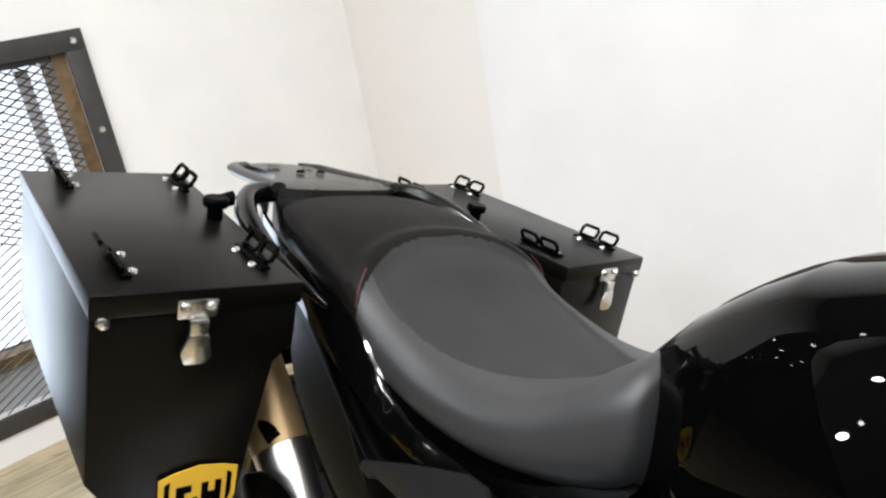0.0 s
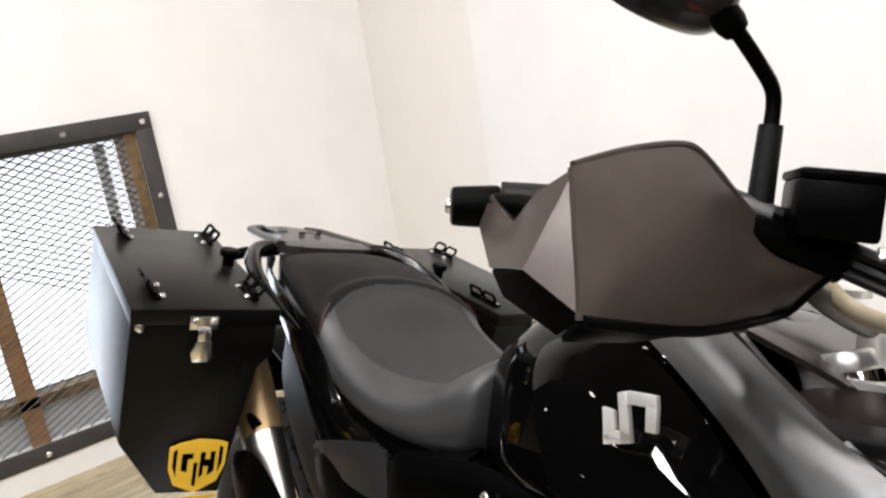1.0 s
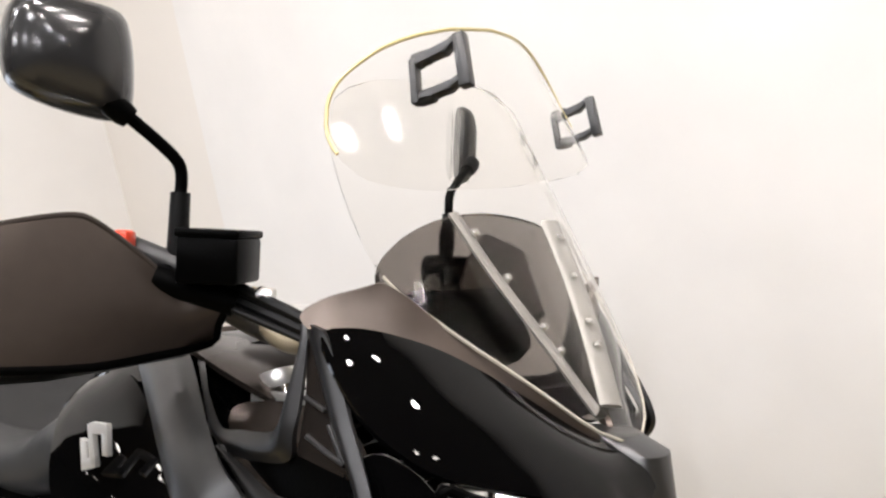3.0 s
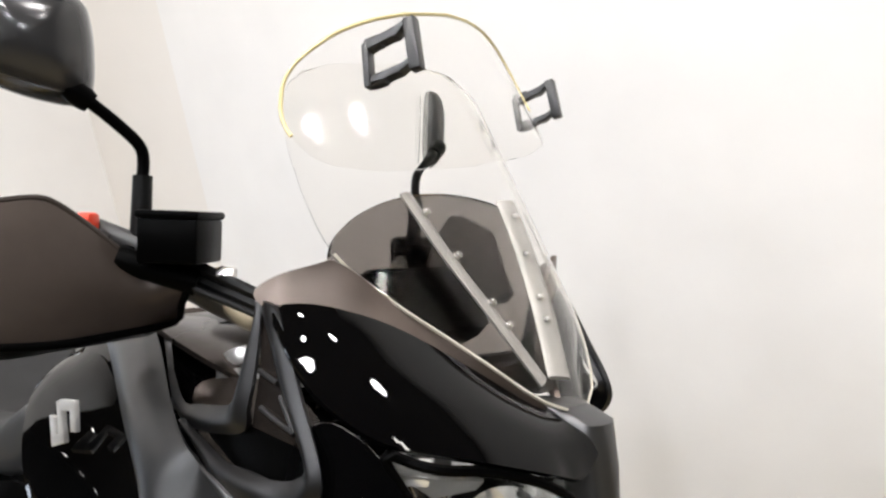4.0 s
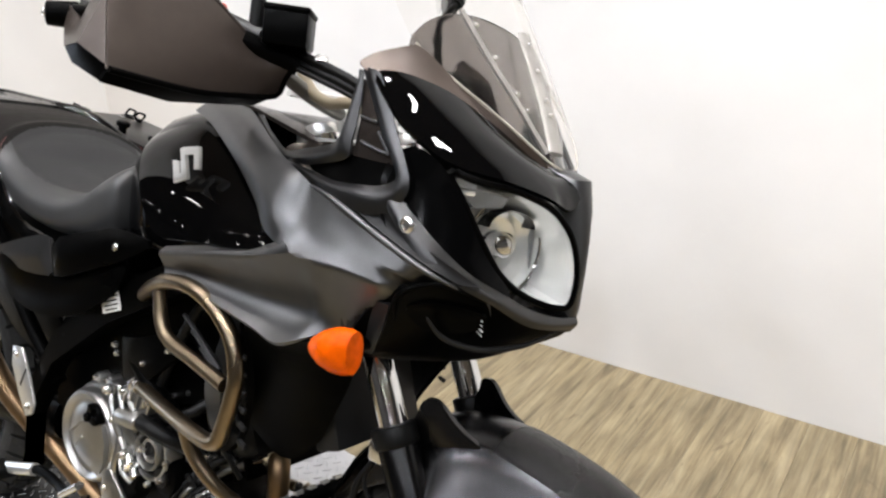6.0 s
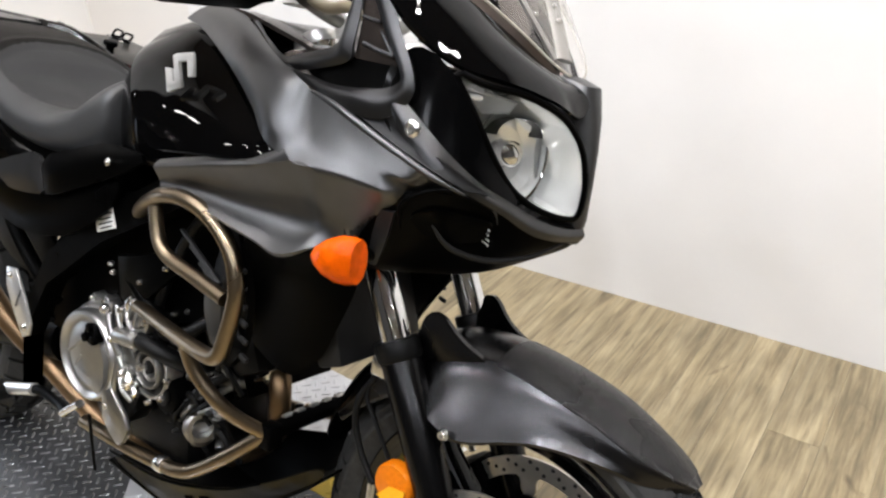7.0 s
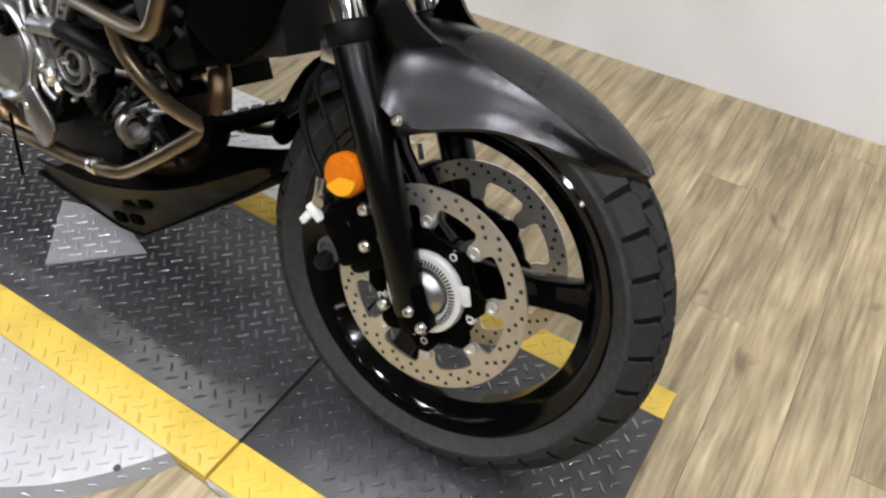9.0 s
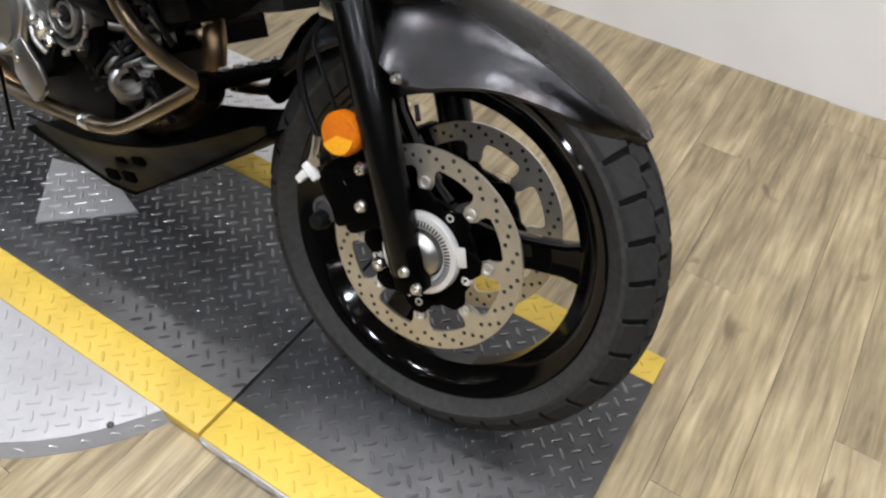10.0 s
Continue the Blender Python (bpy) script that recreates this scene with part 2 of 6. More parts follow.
def tube(pts, r, sides=12, smooth=6, closed=False, flat=1.0, bm=None, caps=True, radii=None):
    bm = bm or bmesh.new()
    line = smooth_line(pts, smooth, closed) if smooth > 1 else [Vector(p) for p in pts]
    n, rings, up = len(line), [], None
    for i, p in enumerate(line):
        q0, q1 = (line[i - 1], line[(i + 1) % n]) if closed else (line[max(i - 1, 0)], line[min(i + 1, n - 1)])
        d = (q1 - q0).normalized()
        if up is None:
            up = d.orthogonal().normalized() if abs(d.z) > 0.9 else V(0, 0, 1)
        side = d.cross(up).normalized()
        up = side.cross(d).normalized()
        rr = r if radii is None else radii[min(int(i / max(n - 1, 1) * (len(radii) - 1) + 1e-6), len(radii) - 1)] if len(radii) != n else radii[i]
        if radii is not None and len(radii) != n:
            f = i / max(n - 1, 1) * (len(radii) - 1)
            k = min(int(f), len(radii) - 2)
            rr = radii[k] + (radii[k + 1] - radii[k]) * (f - k)
        rings.append([bm.verts.new(p + rr * (math.cos(a) * side + math.sin(a) * flat * up)) for a in (2 * math.pi * j / sides for j in range(sides))])
    for i in range(n if closed else n - 1):
        A, B = rings[i], rings[(i + 1) % n]
        for j in range(sides):
            bm.faces.new((A[j], A[(j + 1) % sides], B[(j + 1) % sides], B[j]))
    if caps and not closed:
        bm.faces.new(rings[0])
        bm.faces.new(rings[-1])
    return bm


def box(cx, cy, cz, sx, sy, sz, bevel=0.0, rot=None, bm=None, seg=2):
    bm = bm or bmesh.new()
    vs = bmesh.ops.create_cube(bm, size=1)["verts"]
    bmesh.ops.scale(bm, vec=(sx, sy, sz), verts=vs)
    if bevel:
        es = list({e for v in vs for e in v.link_edges})
        r = bmesh.ops.bevel(bm, geom=es, offset=bevel, segments=seg, profile=0.5, affect="EDGES")
        vs = list({v for f in r["faces"] for v in f.verts} | {v for v in vs if v.is_valid})
    m = Matrix.Translation((cx, cy, cz)) @ (pose(0, 0, 0, *rot) if rot else Matrix())
    bmesh.ops.transform(bm, matrix=m, verts=vs)
    return bm


def cyl(p0, p1, r, r1=None, sides=20, bevel=0.0, bm=None):
    bm = bm or bmesh.new()
    p0, p1 = Vector(p0), Vector(p1)
    r1 = r if r1 is None else r1
    d = p1 - p0
    L = d.length
    prof = [(0, r), (L, r1)]
    if bevel:
        prof = [(0, r - bevel), (bevel * 0.3, r - bevel * 0.3), (bevel, r), (L - bevel, r1), (L - bevel * 0.3, r1 - bevel * 0.3), (L, r1 - bevel)]
    return lathe(prof, p0, d.normalized(), sides, bm, True)


def lathe(prof, origin, axis, sides=32, bm=None, caps=False, closed=False):
    """prof: (along the axis, radius)."""
    bm = bm or bmesh.new()
    axis, o = Vector(axis).normalized(), Vector(origin)
    u = axis.orthogonal().normalized()
    w = axis.cross(u)
    rings = [[bm.verts.new(o + axis * h + r * (math.cos(a) * u + math.sin(a) * w)) for a in (2 * math.pi * j / sides for j in range(sides))] for h, r in prof]
    for i in range(len(rings) if closed else len(rings) - 1):
        A, B = rings[i], rings[(i + 1) % len(rings)]
        for j in range(sides):
            bm.faces.new((A[j], A[(j + 1) % sides], B[(j + 1) % sides], B[j]))
    if caps:
        bm.faces.new(rings[0])
        bm.faces.new(rings[-1])
    return bm


def bolt(p, axis, r=0.008, h=0.007, bm=None):
    """A button-head bolt with a hex socket rim."""
    return lathe([(0, r), (h * 0.5, r), (h, r * 0.65), (h, r * 0.45), (h * 0.55, r * 0.4), (h * 0.55, 0.0005)], p, axis, 12, bm)


def prism(poly, origin, ax, ay, depth, bevel=0.0, bm=None):
    """A flat polygon (2D) in the plane of ax and ay, with depth along their normal."""
    bm = bm or bmesh.new()
    o, ax, ay = Vector(origin), Vector(ax).normalized(), Vector(ay).normalized()
    n = ax.cross(ay)
    a = [bm.verts.new(o + ax * p[0] + ay * p[1]) for p in poly]
    b = [bm.verts.new(o + ax * p[0] + ay * p[1] + n * depth) for p in poly]
    k = len(poly)
    fs = [bm.faces.new(a), bm.faces.new(b)]
    fs += [bm.faces.new((a[i], a[(i + 1) % k], b[(i + 1) % k], b[i])) for i in range(k)]
    if bevel:
        bmesh.ops.bevel(bm, geom=list({e for f in fs for e in f.edges}), offset=bevel, segments=2, profile=0.5, affect="EDGES")
    return bm


def loft(rings, caps=True, bm=None, closed=True):
    bm = bm or bmesh.new()
    R = [[bm.verts.new(p) for p in r] for r in rings]
    k = len(R[0])
    for A, B in zip(R, R[1:]):
        for j in range(k if closed else k - 1):
            bm.faces.new((A[j], A[(j + 1) % k], B[(j + 1) % k], B[j]))
    if caps and closed:
        bm.faces.new(R[0])
        bm.faces.new(R[-1])
    return bm


from mathutils.geometry import delaunay_2d_cdt


def patch(outline, ref=(0, -1, 0), bulge=0.01, thick=0.005, res=0.014, soft=2, fall=0.03, bm=None, warp=None):
    """A moulded shell: a rounded outline in space, filled by a smooth sheet that swells outward, with thickness."""
    pts = [Vector(p) for p in outline]
    for _ in range(soft):
        pts = [q for i, p in enumerate(pts) for q in (p.lerp(pts[(i + 1) % len(pts)], 0.22), p.lerp(pts[(i + 1) % len(pts)], 0.78))]
    c = sum(pts, Vector()) / len(pts)
    M = np.array([p - c for p in pts])
    n = Vector(np.linalg.svd(M)[2][2])
    if n.dot(Vector(ref)) < 0:
        n = -n
    ax = n.orthogonal().normalized()
    ay = n.cross(ax)
    P2 = []
    H = []
    for i, p in enumerate(pts):
        q = pts[(i + 1) % len(pts)]
        k = max(1, int((q - p).length / res))
        for j in range(k):
            s = p.lerp(q, j / k) - c
            P2.append((s.dot(ax), s.dot(ay)))
            H.append(s.dot(n))
    nb = len(P2)
    B = np.array(P2)
    B2 = np.roll(B, -1, 0)
    lo, hi = B.min(0), B.max(0)
    gx, gy = np.meshgrid(np.arange(lo[0], hi[0], res), np.arange(lo[1], hi[1], res * 0.87))
    gx[1::2] += res / 2
    G = np.stack([gx.ravel(), gy.ravel()], 1)

    def dist(Q):
        d = B2 - B
        t = np.clip(((Q[:, None] - B) * d).sum(2) / np.maximum((d * d).sum(1), 1e-12), 0, 1)
        return np.sqrt((((B + t[..., None] * d) - Q[:, None]) ** 2).sum(2)).min(1)
    ins = np.zeros(len(G), bool)
    for a, b in zip(B, B2):
        cr = (a[1] > G[:, 1]) != (b[1] > G[:, 1])
        if abs(b[1] - a[1]) > 1e-12:
            ins ^= cr & (G[:, 0] < (b[0] - a[0]) * (G[:, 1] - a[1]) / (b[1] - a[1]) + a[0])
    G = G[ins]
    if len(G):
        G = G[dist(G) > res * 0.55]
    ring = [(i, (i + 1) % nb) for i in range(nb)]
    v2, _, faces, ov, _, _ = delaunay_2d_cdt([Vector(p) for p in list(P2) + [tuple(q) for q in G]], ring, [list(range(nb))], 1, 1e-6)
    Q = np.array([tuple(v) for v in v2])
    h = np.zeros(len(Q))
    fixed = np.zeros(len(Q), bool)
    for i, o in enumerate(ov):
        for k in o:
            if k < nb:
                h[i], fixed[i] = H[k], True
    E = sorted({tuple(sorted((f[i], f[(i + 1) % len(f)]))) for f in faces for i in range(len(f))})
    E = np.array(E)
    deg = np.maximum(np.bincount(E.ravel(), minlength=len(Q)), 1)
    if (~fixed).any():
        h[~fixed] = np.mean(H)
        for _ in range(500):
            s = np.bincount(E[:, 0], h[E[:, 1]], len(Q)) + np.bincount(E[:, 1], h[E[:, 0]], len(Q))
            h = np.where(fixed, h, s / deg)
    dd = dist(Q)
    h = h + bulge * (1 - np.exp(-dd / fall))
    bm = bm or bmesh.new()
    top = [bm.verts.new(c + ax * q[0] + ay * q[1] + n * float(z)) for q, z in zip(Q, h)]
    bot = [bm.verts.new(v.co - n * thick) for v in top]
    cnt = {}
    for f in faces:
        bm.faces.new([top[i] for i in f])
        bm.faces.new([bot[i] for i in reversed(f)])
        for i in range(len(f)):
            k = (f[i], f[(i + 1) % len(f)])
            cnt[k] = 1
    for (a, b) in list(cnt):
        if (b, a) not in cnt:
            bm.faces.new((top[b], top[a], bot[a], bot[b]))
    return bm


def flip(pts):
    return [(x, -y, z) for x, y, z in pts]


def slim_far(pts):
    """The far side's outline, drawn in a little towards the nose."""
    out = []
    for x, y, z in flip(pts):
        k, q = min(1, max(0, (x + .16) / .08)), min(1, max(0, (x + .10) / .08))
        out.append((x - .030 * k * min(1, y / .08), y - (.028 * k + .04 * q) * min(1, y / .12), z))
    return out


def skin(grids, ref, thick=.005, n=6, m=4, dent=None):
    """A moulded shell through rows of control points, smooth both ways; several grids that share a border weld into one."""
    bm = bmesh.new()
    for rows in grids:
        cols = [smooth_line(c, n) for c in zip(*[smooth_line(r, m) for r in rows])]
        loft([[c[i] for c in cols] for i in range(len(cols[0]))], False, bm, False)
    bmesh.ops.remove_doubles(bm, verts=bm.verts[:], dist=.0004)
    if dent:
        for v in bm.verts:
            v.co.y -= math.copysign(dent(v.co), v.co.y)
    bmesh.ops.recalc_face_normals(bm, faces=bm.faces)
    tot = sum((f.normal * f.calc_area() for f in bm.faces), Vector())
    if tot.dot(Vector(ref)) < 0:
        bmesh.ops.reverse_faces(bm, faces=bm.faces[:])
    bm.normal_update()
    top = bm.verts[:]
    low = {v: bm.verts.new(v.co - v.normal * thick) for v in top}
    faces, rim = bm.faces[:], [e for e in bm.edges if len(e.link_faces) == 1]
    for f in faces:
        bm.faces.new([low[v] for v in reversed(f.verts)])
    for e in rim:
        a, b = e.verts
        bm.faces.new((b, a, low[a], low[b]))
    return bm


# ---- room ----
FLOOR, CEILZ = -0.026, 3.4
X0, X1, Y0, Y1 = -3.13, 5.6, -6.5, 1.442
XW = -10.0  # the showroom goes on behind the end wall


def wall_object(name, bm, material, label, category="wall"):
    return tagged(part(name, bm, material, None, "", 30), label, category, kind="structure")


def boxes(*specs, bevel=0.0):
    bm = bmesh.new()
    for (x0, x1, y0, y1, z0, z1) in specs:
        box((x0 + x1) / 2, (y0 + y1) / 2, (z0 + z1) / 2, x1 - x0, y1 - y0, z1 - z0, bevel, None, bm)
    return bm


wall_object("wall_north", boxes((-2.34, X1 + .15, Y1, Y1 + .2, FLOOR - .1, CEILZ)), WALLP, "smooth white painted showroom wall", "wall")
wall_object("wall_north_recess", boxes((X0, -2.34, Y1 + .016, Y1 + .2, FLOOR - .1, CEILZ)), CREAM, "beige painted strip of wall beside the corner", "wall")
GY0, GY1, GZ0, GZ1 = -1.0, 0.375, 0.115, 1.215
wall_object("wall_west", boxes((X0 - .2, X0, GY1, Y1 + .2, FLOOR - .1, CEILZ), (X0 - .2, X0, GY0, GY1, FLOOR - .1, GZ0), (X0 - .2, X0, GY0, GY1, GZ1, CEILZ)), WALLP, "cream painted end wall with a barred opening", "wall")
wall_object("wall_west_far", boxes((XW - .15, XW, Y0 - .15, GY0 + .15, FLOOR - .1, CEILZ)), DARKW, "plain grey painted wall", "wall")
wall_object("wall_return", boxes((XW, X0 - .2, GY0, GY0 + .15, FLOOR - .1, CEILZ), (X0 - .2, X0, GY0 - .02, GY0, FLOOR - .1, CEILZ)), DARKW, "plain grey painted wall behind the end wall", "wall")
wall_object("wall_east", boxes((X1, X1 + .15, Y0, Y1, FLOOR - .1, CEILZ)), DARKW, "plain grey painted wall", "wall")
wall_object("wall_south", boxes((XW, X1 + .15, Y0 - .15, Y0, FLOOR - .1, CEILZ)), DARKW, "plain grey painted wall", "wall")
wall_object("ceiling", boxes((XW - .15, X1 + .15, Y0 - .15, Y1 + .2, CEILZ, CEILZ + .12)), CEILD, "plain brown showroom ceiling", "ceiling")
wall_object("baseboard", boxes((X0, X0 + .014, GY0, Y1, FLOOR + .001, 0.072)), TRIMW, "white painted skirting board below the opening", "baseboard")
area("window_daylight", look((X0 + .03, (GY0 + GY1) / 2, .70), (0, (GY0 + GY1) / 2, .6)), 1.25, .9, 15, (0.76, 0.87, 1.0))

# round ceiling lamps
lamp = thing("ceiling_lamp", "round recessed ceiling lamp with a glowing disc", "ceiling lamp", pose(0, 0, CEILZ), "ceiling lamps")
part("trim_ring", lathe([(0, 0.10), (-0.012, 0.10), (-0.016, 0.088), (-0.004, 0.08), (0, 0.08)], (0, 0, 0), (0, 0, 1), 28), TRIMW, lamp)
part("lamp_disc", lathe([(-0.004, 0.08), (-0.006, 0.04), (-0.006, 0.0005)], (0, 0, 0), (0, 0, 1), 28), glow("lamp_glow", (1.0, 0.93, 0.84), 110.0), lamp)
SPOTS = [(-1.7, 0.2), (-0.8, 0.3), (0.0, 0.3), (0.8, 0.3), (1.8, 0.2), (-0.9, -0.7), (0.5, -0.7)]
for i, (x, y) in enumerate(SPOTS):
    if i == 0:
        lamp.matrix_world = pose(x, y, CEILZ)
    else:
        copy_thing(lamp, pose(x, y, CEILZ))
    d = bpy.data.lights.new("lamp_light", "AREA")
    d.shape, d.size, d.energy, d.color = "DISK", 0.16, SPOT_W, WARM
    new("lamp_light", d).matrix_world = pose(x, y, CEILZ - 0.02)

# more of the same lamps, weaker, across the rest of the room
weak = thing("ceiling_lamp", "small round ceiling lamp with a glowing disc", "ceiling lamp", pose(0, 0, CEILZ), "ceiling lamps")
part("trim_ring", lathe([(0, 0.07), (-0.012, 0.07), (-0.016, 0.062), (-0.004, 0.055), (0, 0.055)], (0, 0, 0), (0, 0, 1), 20), TRIMW, weak)
part("lamp_disc", lathe([(-0.004, 0.055), (-0.006, 0.03), (-0.006, 0.0005)], (0, 0, 0), (0, 0, 1), 20), glow("small_lamp_glow", (1.0, 0.95, 0.88), 90.0), weak)
random.seed(12)
first = True
for gx in range(-5, 7):
    for gy in range(5):
        x, y = -2.5 + 1.2 * gx + random.uniform(-.3, .3), -0.95 - 1.1 * gy + random.uniform(-.25, .25)
        if random.random() < .35:
            continue
        if abs(y + 1.5) < .2 or abs(y + 3.4) < .2:
            continue
        if first:
            weak.matrix_world, first = pose(x, y, CEILZ), False
        else:
            copy_thing(weak, pose(x, y, CEILZ))

# wide round fittings further from the wall
wide = thing("ceiling_lamp", "wide round ceiling lamp with a white diffuser", "ceiling lamp", pose(0, 0, CEILZ), "ceiling lamps")
part("housing", lathe([(0, .15), (-.05, .15), (-.06, .14), (-.06, .125)], (0, 0, 0), (0, 0, 1), 32), TRIMW, wide)
part("lamp_disc", lathe([(-.056, .125), (-.062, .08), (-.063, .0005)], (0, 0, 0), (0, 0, 1), 32), glow("wide_lamp_glow", (1.0, 0.97, 0.93), 30.0), wide)
for i, (x, y) in enumerate(((-1.9, -1.5), (-0.2, -1.5), (1.5, -1.5), (-1.9, -3.4), (-0.2, -3.4), (1.5, -3.4), (3.2, -1.5))):
    if i == 0:
        wide.matrix_world = pose(x, y, CEILZ)
    else:
        copy_thing(wide, pose(x, y, CEILZ))
    d = bpy.data.lights.new("wide_lamp_light", "AREA")
    d.shape, d.size, d.energy, d.color = "DISK", .24, TUBE_W, NEUTRAL
    new("wide_lamp_light", d).matrix_world = pose(x, y, CEILZ - 0.075)

# barred opening in the end wall
win = thing("window_1", "dark steel framed opening with expanded metal mesh over a frosted daylight pane", "window", pose(X0, 0, 0), kind="structure")
fw, fd = 0.065, 0.02
part("frame_rail", boxes((0.001, fd, GY0 + .002, GY1 + fw, GZ1, GZ1 + fw), bevel=.002), DARKM, win)
part("frame_rail", boxes((0.001, fd, GY0 + .002, GY1 + fw, GZ0 - fw + .02, GZ0 + .02), bevel=.002), DARKM, win)
part("frame_stile", boxes((0.001, fd - .001, GY1, GY1 + fw, GZ0 + .02, GZ1), bevel=.002), DARKM, win)
for y, z in [(GY1 + .03, GZ1 + .03), (0.122, 1.245), (-.16, 1.245), (GY1 + .03, .955), (GY1 + .03, .64), (GY1 + .03, .33), (GY1 + .03, GZ0 - .01), (-.22, .1), (.08, .1)]:
    part("bolt", bolt((fd, y, z), (1, 0, 0), .011, .007), ZINC, win)
part("jamb", boxes((-.19, -.002, GY1 - .045, GY1 - .001, GZ0, GZ1)), RUST, win, "rusty brown timber jamb")
part("jamb", boxes((-.19, -.002, GY0, GY1 - .05, GZ1 - .02, GZ1 - .001)), DARKM, win)
part("mullion", boxes((-.12, -.05, -.26, -.195, GZ0, GZ1 - .03)), mat("brown_timber", (.25, .13, .05), .6, 0, .3, 20), win, "brown timber mullion")
part("mullion", boxes((-.08, -.05, .225, .262, GZ0 + .16, GZ1 - .03)), mat("galvanised_bar", (.45, .45, .46), .5, .2, .2, 30), win)
part("sill", boxes((-.12, -.05, GY0, GY1 - .05, GZ0 + .15, GZ0 + .19)), RUST, win)
part("lower_panel", boxes((-.1, -.08, GY0, GY1 - .05, GZ0, GZ0 + .15)), mat("grey_panel", (.35, .36, .37), .5), win)
part("pane", boxes((-.16, -.15, GY0, GY1 - .05, GZ0 + .19, GZ1 - .02)), FROST, win, "frosted pane glowing with blue daylight")
bm = bmesh.new()
sy, sz = 0.052, 0.027
hy0, hy1, hz0, hz1 = GY0, GY1 - .035, GZ0 + .02, GZ1 - .005
slope = sz / sy
k = int((hy1 - hy0 + (hz1 - hz0) / slope) / sy) + 2
for fam in (1, -1):
    for i in range(k):
        c = hy0 - (0 if fam == -1 else (hz1 - hz0) / slope) + i * sy
        ya, yb = c, c + (hz1 - hz0) / slope
        za, zb = (hz0, hz1)
        u0, u1 = max(0, (hy0 - ya) / (yb - ya)), min(1, (hy1 - ya) / (yb - ya))
        if u1 <= u0:
            continue
        p0 = V(-.012 + .002 * fam, ya + (yb - ya) * u0, za + (zb - za) * u0)
        p1 = V(-.012 + .002 * fam, ya + (yb - ya) * u1, za + (zb - za) * u1)
        if fam == -1:
            p0.z, p1.z = hz0 + hz1 - p0.z, hz0 + hz1 - p1.z
        tube([p0, p1], .0027, 4, 1, bm=bm)
tagged(part("metal_mesh", bm, MESHM, win, "expanded metal mesh", 0), kind="stuff")

sw = thing("light_switch", "small white switch plate on the cream wall", "switch", pose(X0, 1.14, 1.81))
part("plate", box(.005, 0, 0, .01, .075, .12, .003), WHITE, sw)
part("rocker", box(.012, 0, 0, .008, .03, .05, .002), TRIMW, sw)

# ---- lift ----
JX, FX, RX = -0.2388, 0.345, -2.45
YA, YB, YC, YD = -0.2506, -0.1704, 0.2703, 0.3373
lift = thing("motorcycle_lift", "low dark grey tread plate lift with yellow edges", "lift")


def bar(bm, o, d, n, lw, ww, h):
    """A raised tread bar at o along d on a face with normal n."""
    e = n.cross(d)
    P = [(lw, 0), (lw * .55, ww), (-lw * .55, ww), (-lw, 0), (-lw * .55, -ww), (lw * .55, -ww)]
    lo = [bm.verts.new(o + d * u + e * v) for u, v in P]
    up = [bm.verts.new(o + d * (u * .72) + e * (v * .5) + n * h) for u, v in P]
    for q in range(6):
        bm.faces.new((lo[q], lo[(q + 1) % 6], up[(q + 1) % 6], up[q]))
    bm.faces.new(up)


def treads(bm, x0, x1, y0, y1, z, pitch=0.0360, inside=None, lw=0.0135, ww=0.0030, h=0.0020):
    """Two crossed families of bars, each on a square lattice."""
    n = V(0, 0, 1)
    D = (V(1, 1, 0).normalized(), V(1, -1, 0).normalized())
    for i in range(int(x0 / pitch) - 1, int(x1 / pitch) + 2):
        for j in range(int(y0 / pitch) - 1, int(y1 / pitch) + 2):
            for k in (0, 1):
                x, y = (i + .5 * k) * pitch, (j + .5 * k) * pitch
                if x < x0 + .009 or x > x1 - .009 or y < y0 + .009 or y > y1 - .009 or (inside and not inside(x, y)):
                    continue
                bar(bm, V(x, y, z), D[k], n, lw, ww, h)
    return bm


def plate(name, x0, x1, y0, y1, z0, z1, material, label="", tread=True):
    ob = part(name, boxes((x0, x1, y0, y1, z0, z1), bevel=.0015), material, lift, label, 30)
    if tread:
        tagged(part("tread_pattern", treads(bmesh.new(), x0, x1, y0, y1, z1), DECKT if material is DECK else material, ob, "", 0, False), kind="stuff")
    return ob


for xa, xb in ((RX, JX - .003), (JX + .003, FX)):
    plate("deck_plate", xa, xb, YB, YC, FLOOR + .001, 0, DECK, "dark grey tread plate")
    plate("yellow_edge", xa, xb, YA, YB - .0005, FLOOR + .001, 0, YELLOW, "yellow painted tread plate edge")
    plate("yellow_edge", xa, xb, YC + .0005, YD, FLOOR + .001, 0, YELLOW, "yellow painted tread plate edge")


WING = [(-.322, 0), (-.336, .022), (-.352, .046), (-.378, .083), (-.408, .118), (-.444, .152), (-.486, .184), (-.56, .228), (-.65, .262), (-.75, .28), (-.90, .29), (-1.75, .29)]


